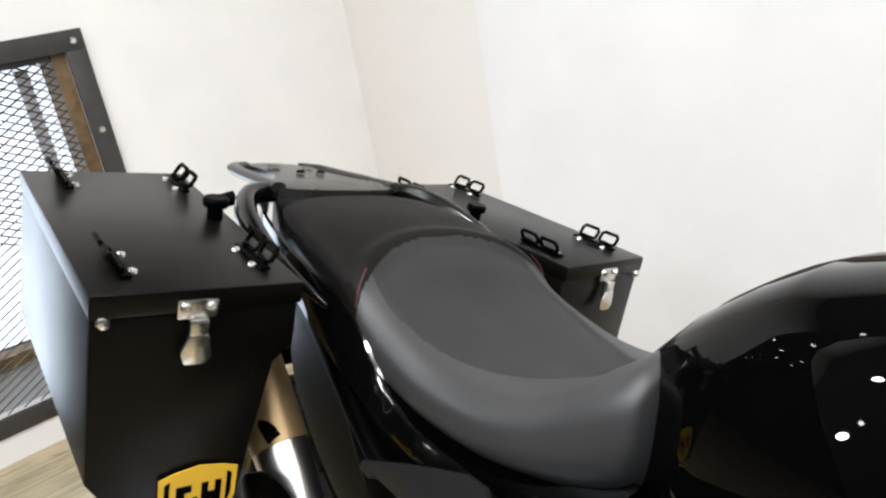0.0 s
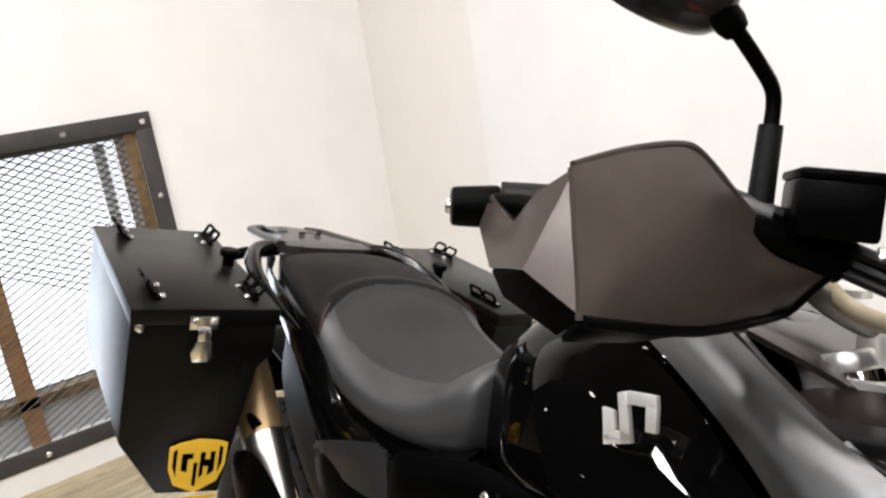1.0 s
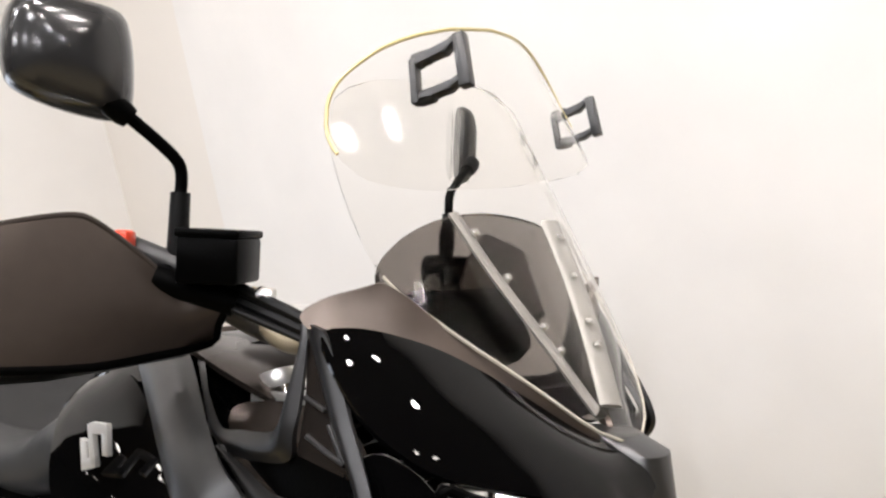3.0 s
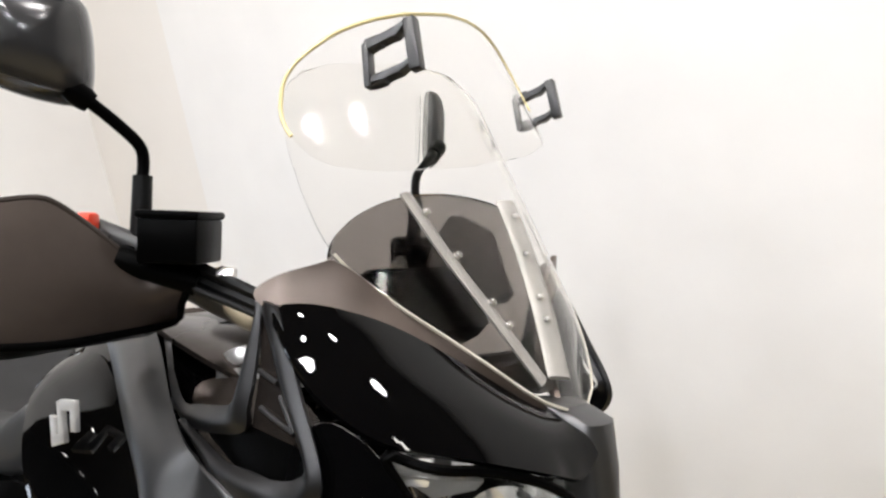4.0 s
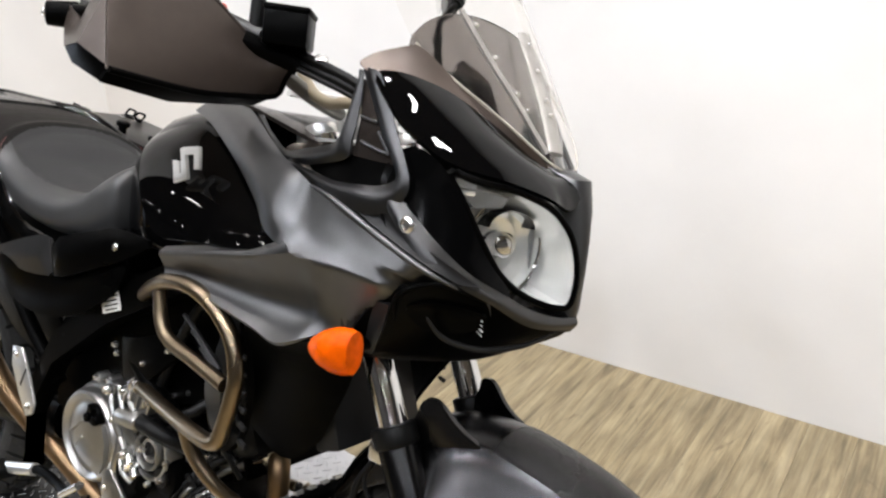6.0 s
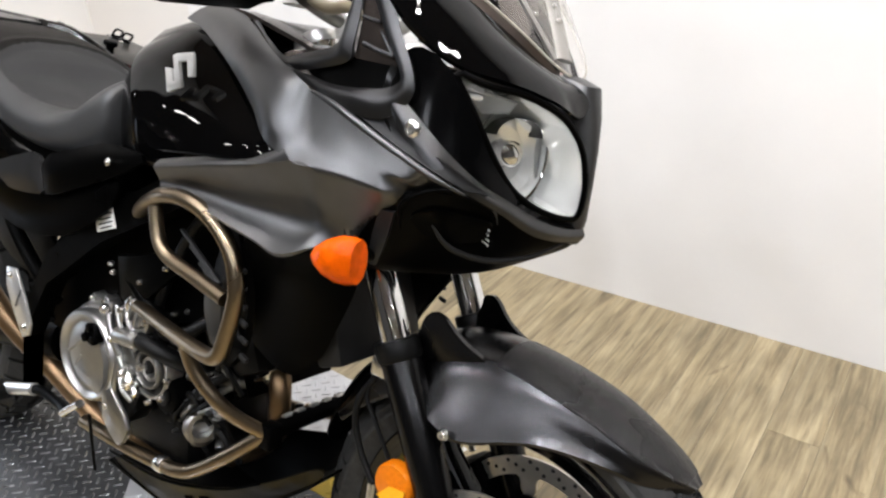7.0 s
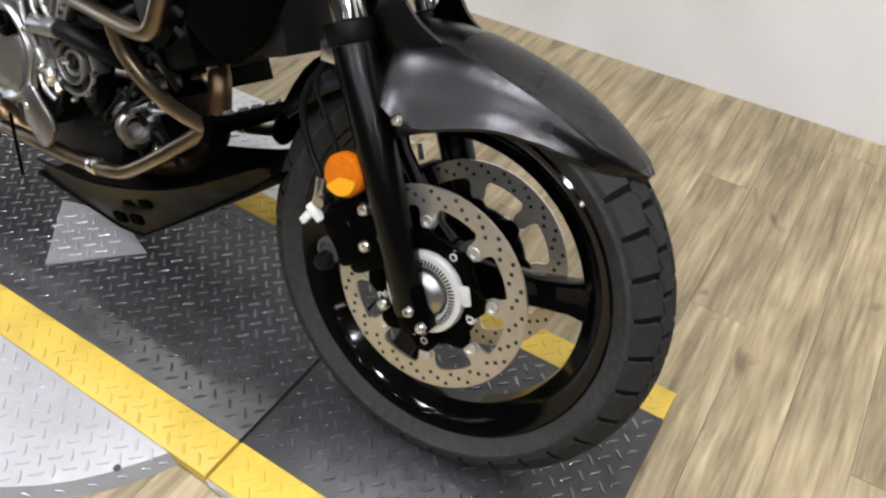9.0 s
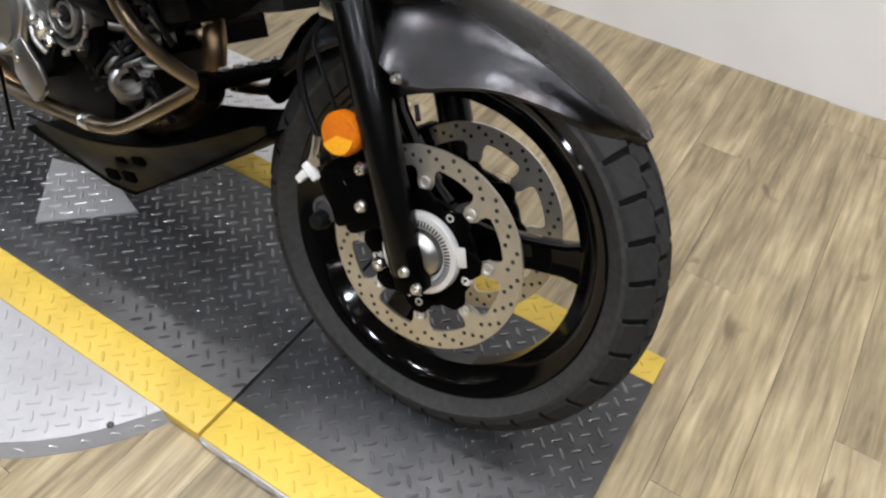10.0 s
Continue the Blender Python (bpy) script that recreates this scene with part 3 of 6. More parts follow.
def wing(y, out, label):
    # a side wing with a rounded front corner and a flared skirt
    line = [V(px, y + out * d, 0) for px, d in WING]
    nrm = []
    for k in range(len(line)):
        t = (line[min(k + 1, len(line) - 1)] - line[max(k - 1, 0)]).normalized()
        nn = V(-t.y, t.x, 0)
        nrm.append(nn if nn.y * out > 0 else -nn)
    top = [p + V(0, 0, -.001) for p in line] + [V(-1.75, y, -.001)]
    low = [p + q * .016 + V(0, 0, FLOOR + .001) for p, q in zip(line, nrm)] + [V(-1.75, y, FLOOR + .001)]
    low[0].y = y
    ob = part("side_wing", loft([low, top]), SILVER, lift, label, 30)

    def ins(px, py):
        d = out * (py - y)
        for (xa, da), (xb, db) in zip(WING, WING[1:]):
            if xb <= px <= xa:
                return .012 < d < da + (db - da) * (xa - px) / (xa - xb) - .012
        return False
    ya, yb = sorted((y, y + out * .30))
    tagged(part("tread_pattern", treads(bmesh.new(), -1.75, -.32, ya, yb, -.001, inside=ins), SILVER, ob, "", 0, False), kind="stuff")
    bm = bmesh.new()
    for k in range(len(line) - 2):
        L = (line[k + 1] - line[k]).length
        for j in range(max(1, int(L / .03))):
            u = (j + .5) / max(1, int(L / .03))
            p = line[k].lerp(line[k + 1], u) + nrm[k] * .0085 + V(0, 0, FLOOR * .5)
            fn = (nrm[k] * .85 + V(0, 0, .5)).normalized()
            along = (line[k + 1] - line[k]).normalized()
            bar(bm, p, (along + fn.cross(along) * (.7 if j % 2 else -.4)).normalized(), fn, .0085, .0022, .0018)
    tagged(part("skirt_tread", bm, SILVER, ob, "", 0, False), kind="stuff")


wing(YA - .001, -1, "bright silver tread plate wing")
wing(YD + .001, 1, "bright silver tread plate wing")
bm = prism([(-.995, .06), (-.854, -.09), (-.714, .05), (-.86, .1)], (0, 0, .0025), (1, 0, 0), (0, 1, 0), .004)
tp = part("floor_patch", bm, SILVER, lift, "bright silver tread plate patch", 30)
tagged(part("tread_pattern", treads(bmesh.new(), -.97, -.73, -.08, .09, .0065, .036, lambda x, y: abs(x + .855) + abs(y - .02) < .105), SILVER, tp, "", 0, False), kind="stuff")
sk = part("edge_skirt", boxes((JX + .003, FX, YA - .004, YA - .0005, FLOOR + .001, -.0015), bevel=.001), SILVER, lift, "bare silver tread plate skirt")
bm = bmesh.new()
for k in range(22):
    bar(bm, V(JX + .016 + k * .026, YA - .004, -.008 - .009 * (k % 2)), V(1, 0, .5 if k % 2 else -.3).normalized(), V(0, -1, 0), .0085, .0022, .0018)
tagged(part("skirt_tread", bm, SILVER, sk, "", 0, False), kind="stuff")
for x, y in [(-.369, -.318), (-.37, .42)]:
    part("plate_screw", bolt((x, y, 0), (0, 0, 1), .006, .003), DARKM, lift)

# ---- the bike ----
BIKE = pose(0, 0, 0.006, LEAN_BIKE, 0, 0)
bike = thing("motorcycle", "black and grey adventure motorcycle leaning on its side stand", "motorcycle", BIKE)
AX = V(0, 0, 0.327)
Yv = (0, 1, 0)


# front wheel: rim with hub and spokes carries tyre, discs, bolts
def rim_mesh(c, R, w):
    bm = lathe([(-w, R), (-w + .003, R + .004), (-w + .008, R), (-w + .012, R - .014), (-w * .45, R - .028), (w * .45, R - .028), (w - .012, R - .014), (w - .008, R), (w - .003, R + .004), (w, R),
                (w - .004, R - .014), (w - .014, R - .026), (w * .35, R - .043), (-w * .35, R - .043), (-w + .014, R - .026), (-w + .004, R - .014)], c, Yv, 96, closed=True)
    return bm


def spoke_mesh(c, R, a, sw, hubr):
    d, t = V(math.cos(a), 0, math.sin(a)), V(-math.sin(a), 0, math.cos(a))
    rings = []
    for u, hw, hy in ((hubr * .7, sw * 1.3, .026), (hubr * 1.3, sw, .022), (R * .55, sw * .85, .019), (R * .75, sw * .95, .018), (R * .84, sw * 1.25, .018), (R - .04, sw * 1.9, .02)):
        o = Vector(c) + d * u
        prof = [(-1, -.6), (-.8, -1), (-.25, -.8), (.25, -.8), (.8, -1), (1, -.6), (1, .6), (.8, 1), (-.8, 1), (-1, .6)]
        rings.append([o + t * (hw * p) + V(0, hy * q, 0) for p, q in prof])
    return loft(rings, True)


def tyre_profile(R, W, rb):
    pts = []
    for k in range(21):
        a = radians(-100 + 10 * k)
        pts.append((W / 2 * math.sin(a) * (1.0 if abs(a) < 1.4 else 1.0), R - W * .46 * (1 - math.cos(a))))
    pts = [(-W * .33, rb), (-W * .42, rb + .012)] + [p for p in pts if p[1] > rb + .02] + [(W * .42, rb + .012), (W * .33, rb)]
    return pts


def wheel(name, c, R, W, rb, label, nsp, a0, single=False):
    rim = part(name, rim_mesh(c, rb, .041 if W < .12 else .06), RIMK, bike, label)
    part("hub_shell", lathe([(-.05, .033), (-.05, .055), (.05, .055), (.05, .033)], c, Yv, 40, None, True), GLOSS, rim)
    for k in range(nsp):
        part("spoke", spoke_mesh(c, rb, a0 + 2 * math.pi * k / nsp, .026, .055), GLOSS, rim)
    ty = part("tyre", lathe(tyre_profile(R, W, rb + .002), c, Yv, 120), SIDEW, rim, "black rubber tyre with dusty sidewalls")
    # the crown below the lugs is coloured darker, as the shade in the grooves
    ty.data.materials.append(GROOVE_SHADE)
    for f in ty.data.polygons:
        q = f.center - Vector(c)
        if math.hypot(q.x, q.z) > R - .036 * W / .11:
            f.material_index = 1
    # tread blocks: rows of separate lugs round the crown
    bm = bmesh.new()
    n = 34
    c = Vector(c)

    def crown(yy, a, h):
        s = max(-1, min(1, yy / (W / 2)))
        r = R - W * .46 * (1 - math.sqrt(1 - s * s * .98)) + h
        return c + V(r * math.cos(a), yy, r * math.sin(a))
    # outlines of a shoulder lug and of a crown lug: share of the half pitch round the tyre, distance from the middle line
    shoulder = ((-.90, .0530), (.90, .0530), (.90, .0335), (.30, .0265), (-.25, .0300), (-.90, .0290))
    crown_lug = ((-.90, .0255), (-.25, .0270), (.15, .0235), (.90, .0300), (.90, .0070), (.10, .0018), (-.90, .0055))
    for side in (-1, 1):
        for lug, sh in ((shoulder, 0), (crown_lug, .5)):
            me = None
            for i in range(n):
                a = 0 if single else 2 * math.pi * (i + sh + (.25 if side > 0 else 0)) / n
                if me is None or not single:
                    ym = sum(y for _, y in lug) / len(lug)
                    low, top = [[bm.verts.new(crown(side * (ym + (y - ym) * tap) * W / .11, a + u * tap * math.pi / n, h) - (c if single else Vector())) for u, y in lug] for h, tap in ((-.004, 1.0), (.0055, .91))]
                    bm.faces.new(top)
                    for j in range(len(lug)):
                        k = (j + 1) % len(lug)
                        bm.faces.new((low[j], low[k], top[k], top[j]))
                    if single:
                        bmesh.ops.recalc_face_normals(bm, faces=bm.faces)
                        me = bpy.data.meshes.new("tread_block")
                        bm.to_mesh(me)
                        bm.clear()
                        me.materials.append(RUBBER)
                if single:
                    ob = new("tread_block", me)
                    ob.parent = rim
                    ob.matrix_basis = Matrix.Translation(c) @ Matrix.Rotation(-2 * math.pi * (i + sh + (.25 if side > 0 else 0)) / n, 4, "Y")
    if not single:
        tagged(part("tread_block", bm, RUBBER, rim, "", 0), kind="stuff")
    return rim


front = wheel("front_wheel", AX, 0.3225, 0.110, 0.2545, "gloss black three-spoke cast front wheel", 3, radians(14), True)


def disc(y, s, parent):
    bm = bmesh.new()
    N = 96
    ro, ri, th = .154, .1255, .0045
    rings = []
    for yy in (y - th / 2, y + th / 2):
        rings.append([[bm.verts.new(AX + V(r * math.cos(a), yy, r * math.sin(a))) for a in (2 * math.pi * k / N for k in range(N))] for r in (ro, ri)])
    for k in range(N):
        j = (k + 1) % N
        for q in (0, 1):
            bm.faces.new((rings[q][0][k], rings[q][0][j], rings[q][1][j], rings[q][1][k]))
        for w in (0, 1):
            bm.faces.new((rings[0][w][k], rings[0][w][j], rings[1][w][j], rings[1][w][k]))
    ob = part("brake_disc", bm, ROTOR, parent, "worn steel brake disc with drilled ring")
    for k in range(8):
        a = radians(11.5 + 45 * k)
        d, t = V(math.cos(a), 0, math.sin(a)), V(-math.sin(a), 0, math.cos(a))
        part("disc_ear", prism([(.128, -.026), (.120, -.015), (.112, -.0125), (.102, -.0125), (.094, -.008), (.0915, 0), (.094, .008), (.102, .0125), (.112, .0125), (.120, .015), (.128, .026)], AX + V(0, y - .0022, 0), d, t, .0044 * (1 if d.cross(t).y > 0 else -1)), ROTOR, ob)
    bm = bmesh.new()
    for k in range(24):
        for r, o in ((.1325, 0), (.140, .33), (.1475, .66)):
            a = 2 * math.pi * (k + o) / 24
            for f in (-1, 1):
                lathe([(0, .0033), (.0005 * f, .0030), (.0005 * f, .0002)], AX + V(r * math.cos(a), y + f * th / 2, r * math.sin(a)), (0, 1, 0), 10, bm)
    tagged(part("drilled_hole", bm, mat("dark_hole", (.02, .018, .016), .9), ob, "", 0), kind="stuff")
    # black carrier with arms
    part("disc_carrier", lathe([(y - .004, .084), (y + .004, .084), (y + .004, .03), (y - .004, .03)], AX, Yv, 32, closed=True), BLACKM, ob)
    for k in range(8):
        a = radians(11.5 + 45 * k)
        d, t = V(math.cos(a), 0, math.sin(a)), V(-math.sin(a), 0, math.cos(a))
        part("carrier_arm", prism([(.07, -.028), (.084, -.018), (.093, -.011), (.096, -.006), (.096, .006), (.093, .011), (.084, .018), (.07, .028)], AX + V(0, y - .0035, 0), d, t, .007, .001), BLACKM, ob)
    for k in range(8):
        a = radians(11.5 + 45 * k)
        part("disc_button", lathe([(0, .0098), (s * .003, .0090), (s * .003, .0055), (s * -.001, .0050), (s * -.001, .0004)], AX + V(.103 * math.cos(a), y + s * .004, .103 * math.sin(a)), (0, 1, 0), 16), STEEL, ob)
    for k in range(5):
        a = radians(-6 + 72 * k)
        part("disc_bolt", bolt(AX + V(.078 * math.cos(a), y + s * .004, .078 * math.sin(a)), (0, s, 0), .0085, .007), PLATE, ob)
    return ob


disc(-.0726, -1, bike)
disc(.0726, 1, bike)
part("sensor_ring", lathe([(-.074, .062), (-.084, .062), (-.088, .060), (-.089, .054), (-.088, .041), (-.084, .038), (-.074, .038)], AX, Yv, 64, closed=True), PLATE, front, "slotted bright speed sensor ring")
bm = bmesh.new()
for k in range(60):
    a = 2 * math.pi * k / 60
    box(*(AX + V(.0475 * math.cos(a), -.0888, .0475 * math.sin(a))), .009, .0012, .0022, 0, (0, -math.degrees(a), 0), bm)
tagged(part("sensor_slot", bm, BLACKM, front, "", 0), kind="stuff")
for k in range(3):
    a = radians(20 + 120 * k)
    part("ring_tab", box(*(AX + V(.066 * math.cos(a), -.082, .066 * math.sin(a))), .018, .006, .03, .004, (0, -math.degrees(a), 0)), PLATE, front)
part("wheel_hub", lathe([(-.100, .012), (-.100, .02), (-.096, .026), (-.090, .034), (-.06, .037), (.06, .037), (.082, .034), (.09, .026), (.1, .02), (.1, .012)], AX, Yv, 32, None, True), ALU, front, "bright aluminium hub")

# fork
FORKM = mat("satin_black_fork_paint", (.0015, .0015, .0016), .22, 0, .1, 40, .05, 600, spec=.25)
FD = V(-math.sin(radians(26)), 0, math.cos(radians(26)))
FB = V(-.178, 0, .660)
fork = part("front_fork", box(*(FB + FD * .30), .07, .23, .03, .01, (0, -26, 0)), BLACKM, bike, "black lower legs with bright chrome tubes")
for s in (-1, 1):
    o = FB + V(0, .1 * s, 0)
    pb = o - FD * .40
    leg = part("fork_leg", cyl(pb, o - FD * .02, .0255, .029, 28, .004), FORKM, fork, "satin black fork leg")
    part("dust_seal", cyl(o - FD * .03, o, .0325, None, 28, .004), RUBBERB, fork)
    part("fork_tube", cyl(o - FD * .01, o + FD * .42, .0215, None, 28), CHROME, fork, "polished chrome fork tube")
    ax = V(0, s * .1, .327)
    bm = box(*(pb.lerp(ax, .35)), .046, .040, .075, .010, (0, -26, 0))
    part("axle_clamp", bm, BLACK, fork)
    for q in (pb + V(.004, 0, .012), pb + V(.028, 0, -.004)):
        part("pinch_bolt", bolt(q + V(0, s * .02, 0), (0, s, 0), .009, .008), ZINC, fork)
    # caliper behind each leg
    cc = V(-.108, s * .083, .380)
    bm = box(*cc, .075, .062, .11, .012, (0, -38, 0))
    box(cc.x - .02, s * .108, cc.z - .01, .05, .02, .085, .008, (0, -38, 0), bm)
    box(cc.x + .05, s * .1, cc.z + .01, .06, .018, .03, .005, (0, -15, 0), bm)
    cal = part("brake_caliper", bm, BLACKM, bike, "black two-piston brake caliper")
    for dx, dz in ((-.010, .004), (-.022, -.040)):
        part("piston_cap", lathe([(0, .021), (s * .006, .020), (s * .008, .014), (s * .005, .012), (s * .005, .0005)], cc + V(dx - .018, s * .027, dz), (0, 1, 0), 22), mat("dark_grey_cap", (.035, .035, .036), .5), cal)
    for q in ((-.1, .426), (-.089, .373), (-.044, .30)):
        part("caliper_bolt", bolt((q[0], s * .112, q[1]), (0, s, 0), .0105, .009), ZINC, cal)
    part("banjo_bolt", cyl(cc + V(-.062, s * .015, .03), cc + V(-.062, s * .040, .03), .009, None, 6), ZINC, cal)
    part("bleed_nipple", cyl(cc + V(-.035, s * .02, .05), cc + V(-.045, s * .02, .075), .006, .005, 10), ZINC, cal)
    part("sensor_block", box(*(cc + V(-.068, s * .036, .012)), .030, .014, .012, .003, (0, 35, 0)), mat("white_connector", (.72, .72, .70), .4), cal)
    part("sensor_block", box(*(cc + V(-.082, s * .036, -.002)), .012, .012, .022, .003, (0, 35, 0)), mat("white_connector", (.72, .72, .70), .4), cal)
    part("slide_boot", cyl(cc + V(-.04, s * .03, -.055), cc + V(-.04, s * .05, -.055), .015, .012, 16, .003), RUBBERB, cal)
    part("hose_end", tube([cc + V(-.085, s * .03, .0), cc + V(-.07, s * .032, .03), cc + V(-.07, s * .03, .065)], .008, 10, 4), ZINC, cal)
# round reflector and brake hose with the sensor wire
rf = V(-.135, -.123, .466)
part("side_reflector", lathe([(.012, .031), (-.002, .031), (-.006, .028), (-.0075, .014), (-.008, .0005)], rf, (0, 1, 0), 32), AMBER, fork, "round amber side reflector")
part("reflector_facet", lathe([(-.0068, .026), (-.0100, .0004)], rf, (0, 1, 0), 7), AMBER, fork, "", 0)
# a wedge in lighter amber paints the glint of the reflector's lower facet
part("reflector_glint", prism([(0, 0)] + [(.0265 * math.cos(radians(a)), .0265 * math.sin(radians(a))) for a in range(-135, 6, 14)], rf + V(0, -.0085, 0), (1, 0, 0), (0, 0, 1), .003), mat("amber_glint_paint", (.80, .36, .012), .2, 0, .15, 200, .4, 700, spec=.2), fork, "prism field with its glint painted in", 0)
part("reflector_bracket", box(-.105, -.105, .47, .05, .008, .03, .003), BLACKM, fork)
part("brake_hose", tube([(-.179, -.113, .445), (-.205, -.113, .48), (-.222, -.113, .523), (-.218, -.112, .564), (-.197, -.105, .61), (-.205, -.09, .68), (-.235, -.08, .76)], .0052, 10), RUBBERB, fork)
part("sensor_wire", tube([(-.150, -.113, .478), (-.162, -.113, .50), (-.191, -.113, .542), (-.207, -.112, .572), (-.195, -.105, .62)], .0032, 8), RUBBERB, fork)
part("hose_clamp", box(-.190, -.108, .618, .028, .018, .03, .004), ZINC, fork)
for q in ((-.066, .569), (-.139, .572)):
    part("fender_bolt", bolt((q[0], -.124 if q[0] > -.1 else -.105, q[1]), (0, -1, 0), .008, .008), ZINC, fork)

# front fender: skirts and a crowned blade that follows the tyre
# angle round the axle, radius of the crown, then y and radius of the ridge, of the flank's crease and of the lower edge
FENDER = ((152, .362, .050, .352, .058, .342, .060, .332), (137, .364, .055, .350, .066, .335, .072, .315), (123, .366, .058, .352, .075, .335, .088, .300), (113, .366, .060, .352, .083, .318, .110, .266), (106, .361, .062, .345, .087, .304, .115, .244), (98, .351, .062, .335, .085, .294, .109, .240),
          (90, .343, .062, .326, .081, .289, .100, .249), (80, .337, .062, .319, .076, .288, .090, .265), (70, .336, .060, .318, .069, .292, .079, .279), (62, .336, .055, .319, .060, .301, .065, .291), (55, .336, .044, .325, .048, .311, .050, .302), (50, .337, .028, .332, .030, .325, .031, .318), (47, .338, .010, .336, .011, .334, .012, .332))
secs = []
for a, rc, y1, r1, y2, r2, y3, r3 in FENDER:
    d = V(math.cos(radians(a)), 0, math.sin(radians(a)))
    one = [(0, rc), (y1 * .55, rc - (rc - r1) * .26), (y1 * .93, r1 + .003), (y1, r1 - .001), (y1 + (y2 - y1) * .5, r1 + (r2 - r1) * .42), (y2, r2), (y2 + (y3 - y2) * .5, r2 + (r3 - r2) * .55), (y3, r3)]
    prof_r = [AX + d * r + V(0, y, 0) for y, r in one]
    prof_l = [AX + d * r + V(0, -y, 0) for y, r in reversed(one[1:])]
    secs.append(smooth_line(prof_l + prof_r, 3))
cols = [smooth_line(c, 5) for c in zip(*secs)]
secs = [[c[i] for c in cols] for i in range(len(cols[0]))]
inner = [[AX + (p - AX) * .988 + V(0, 0, -.001) for p in r] for r in secs]
fen = part("front_fender", loft([o + list(reversed(i)) for o, i in zip(secs, inner)], True), FENDM, fork, "matte grey front mudguard", 32)
# finely grained inlay along the crown
inlay = [[p + (p - AX).normalized() * .0012 for p in r[12:31]] for r in secs[26:-4]]
part("crown_inlay", loft([r + [AX + (p - AX) * .997 for p in reversed(r)] for r in inlay], True), GRAIN, fen, "finely grained dark crown inlay", 32)
for s in (-1, 1):
    sk = [(-.178, s * .075, .62), (-.152, s * .086, .676), (-.147, s * .080, .703), (-.124, s * .076, .707), (-.092, s * .068, .674), (-.045, s * .062, .655), (-.08, s * .066, .62)]
    part("fender_peak", patch(sk, (0, s, 0), .004, .008, .012), FENDM, fork, "matte grey mudguard peak")
part("rear_splash", patch([(-.27, -.055, .58), (-.27, .055, .58), (-.335, .05, .44), (-.345, 0, .40), (-.335, -.05, .44)], (-1, 0, .4), .01, .004, .014), BLACK, fork)
# ---- bodywork ----
def both(name, outline, material, label="", ref=(0, -1, 0), slim=False, **kw):
    """A panel and its mirror image on the far side."""
    a = part(name, patch(outline, ref, **kw), material, bike, label)
    far = slim_far(outline) if slim else flip(outline)
    b = part(name, patch(far, (ref[0], -ref[1], ref[2]), **kw), material, bike, label)
    return a, b


# fuel tank core and its painted side panels
SHELLB = mat("satin_brown_black_cover", (.050, .041, .036), .26, .8, .12, 50, .06, 700)
rings = []
for x, w, zt, zb in ((-.868, .06, .895, .83), (-.84, .095, .935, .80), (-.79, .130, .983, .80), (-.74, .150, 1.018, .80), (-.69, .160, 1.046, .80), (-.63, .166, 1.060, .80), (-.56, .17, 1.068, .80), (-.48, .165, 1.066, .82), (-.40, .15, 1.04, .84), (-.33, .12, .98, .86)):
    zm = (zt + zb) / 2
    rings.append([V(x, w * math.copysign(abs(math.cos(a)) ** (.55 if math.sin(a) > 0 else .12), math.cos(a)), zm + (zt - zb) / 2 * math.copysign(abs(math.sin(a)) ** .6, math.sin(a))) for a in (2 * math.pi * k / 28 for k in range(28))])
tank = part("fuel_tank", loft(rings), GLOSS, bike, "gloss black fuel tank", 50)
part("tank_spine", patch([(-.855, -.035, .920), (-.79, -.05, .985), (-.74, -.055, 1.020), (-.69, -.06, 1.048), (-.60, -.065, 1.068), (-.60, .065, 1.068), (-.69, .06, 1.048), (-.74, .055, 1.020), (-.79, .05, .985), (-.855, .035, .920)], (-.5, 0, 1), .006, .008, .014), GUARDP, bike, "brown-black matte tank spine cover")
part("tank_top_cover", patch([(-.60, -.12, 1.055), (-.49, -.155, 1.075), (-.40, -.15, 1.05), (-.33, -.12, 1.02), (-.33, .12, 1.02), (-.40, .15, 1.05), (-.49, .155, 1.075), (-.60, .12, 1.055)], (0, 0, 1), .012, .006, .016), SHELLB, bike, "satin brown-black tank top cover")
cap = part("fuel_cap", lathe([(0, .062), (.008, .062), (.011, .056), (.011, .03), (.013, .028), (.013, .0005)], (-.47, 0, 1.092), (0, 0, 1), 36), STEEL, bike, "brushed steel fuel cap")
tp_r = [(-.655, -.180, 1.005), (-.56, -.174, 1.036), (-.466, -.195, 1.005), (-.379, -.22, .950), (-.294, -.248, .905), (-.284, -.254, .893), (-.332, -.258, .884), (-.455, -.26, .874), (-.537, -.255, .864), (-.585, -.249, .923), (-.63, -.221, .977)]
for s, o in ((-1, tp_r), (1, flip(tp_r))):
    tp = part("tank_panel", patch(o, (0, s, .3), .012, .006, .011, fall=.035), GLOSS, bike, "gloss black tank side panel with a chrome emblem")
    # emblem: one folded bright stroke of five bars
    e0 = V(-.475, s * .2475, .977)
    ex, ez = V(1, 0, .26).normalized(), V(-.10, 0, 1).normalized()
    n = V(0, s, .35).normalized()
    bm = bmesh.new()
    for poly in ([(-.034, .012), (-.020, .008), (-.020, -.020), (-.036, -.020)], [(-.0362, -.0132), (-.002, -.0090), (-.002, -.0215), (-.0362, -.0245)], [(-.013, .026), (-.002, .028), (-.002, -.0205), (-.0150, -.0205)], [(-.0022, .0278), (.032, .0235), (.032, .0115), (-.0022, .0155)], [(.0195, .0155), (.0318, .0120), (.028, -.0110), (.016, -.0095)]):
        prism([(u * .9, v * .9) for u, v in poly], e0 - n * .003, ex, (ez - ex * ez.dot(ex)).normalized(), -.0055 * s, .0005, bm)
    part("emblem", bm, PLATE, tp, "bright silver emblem stroke")

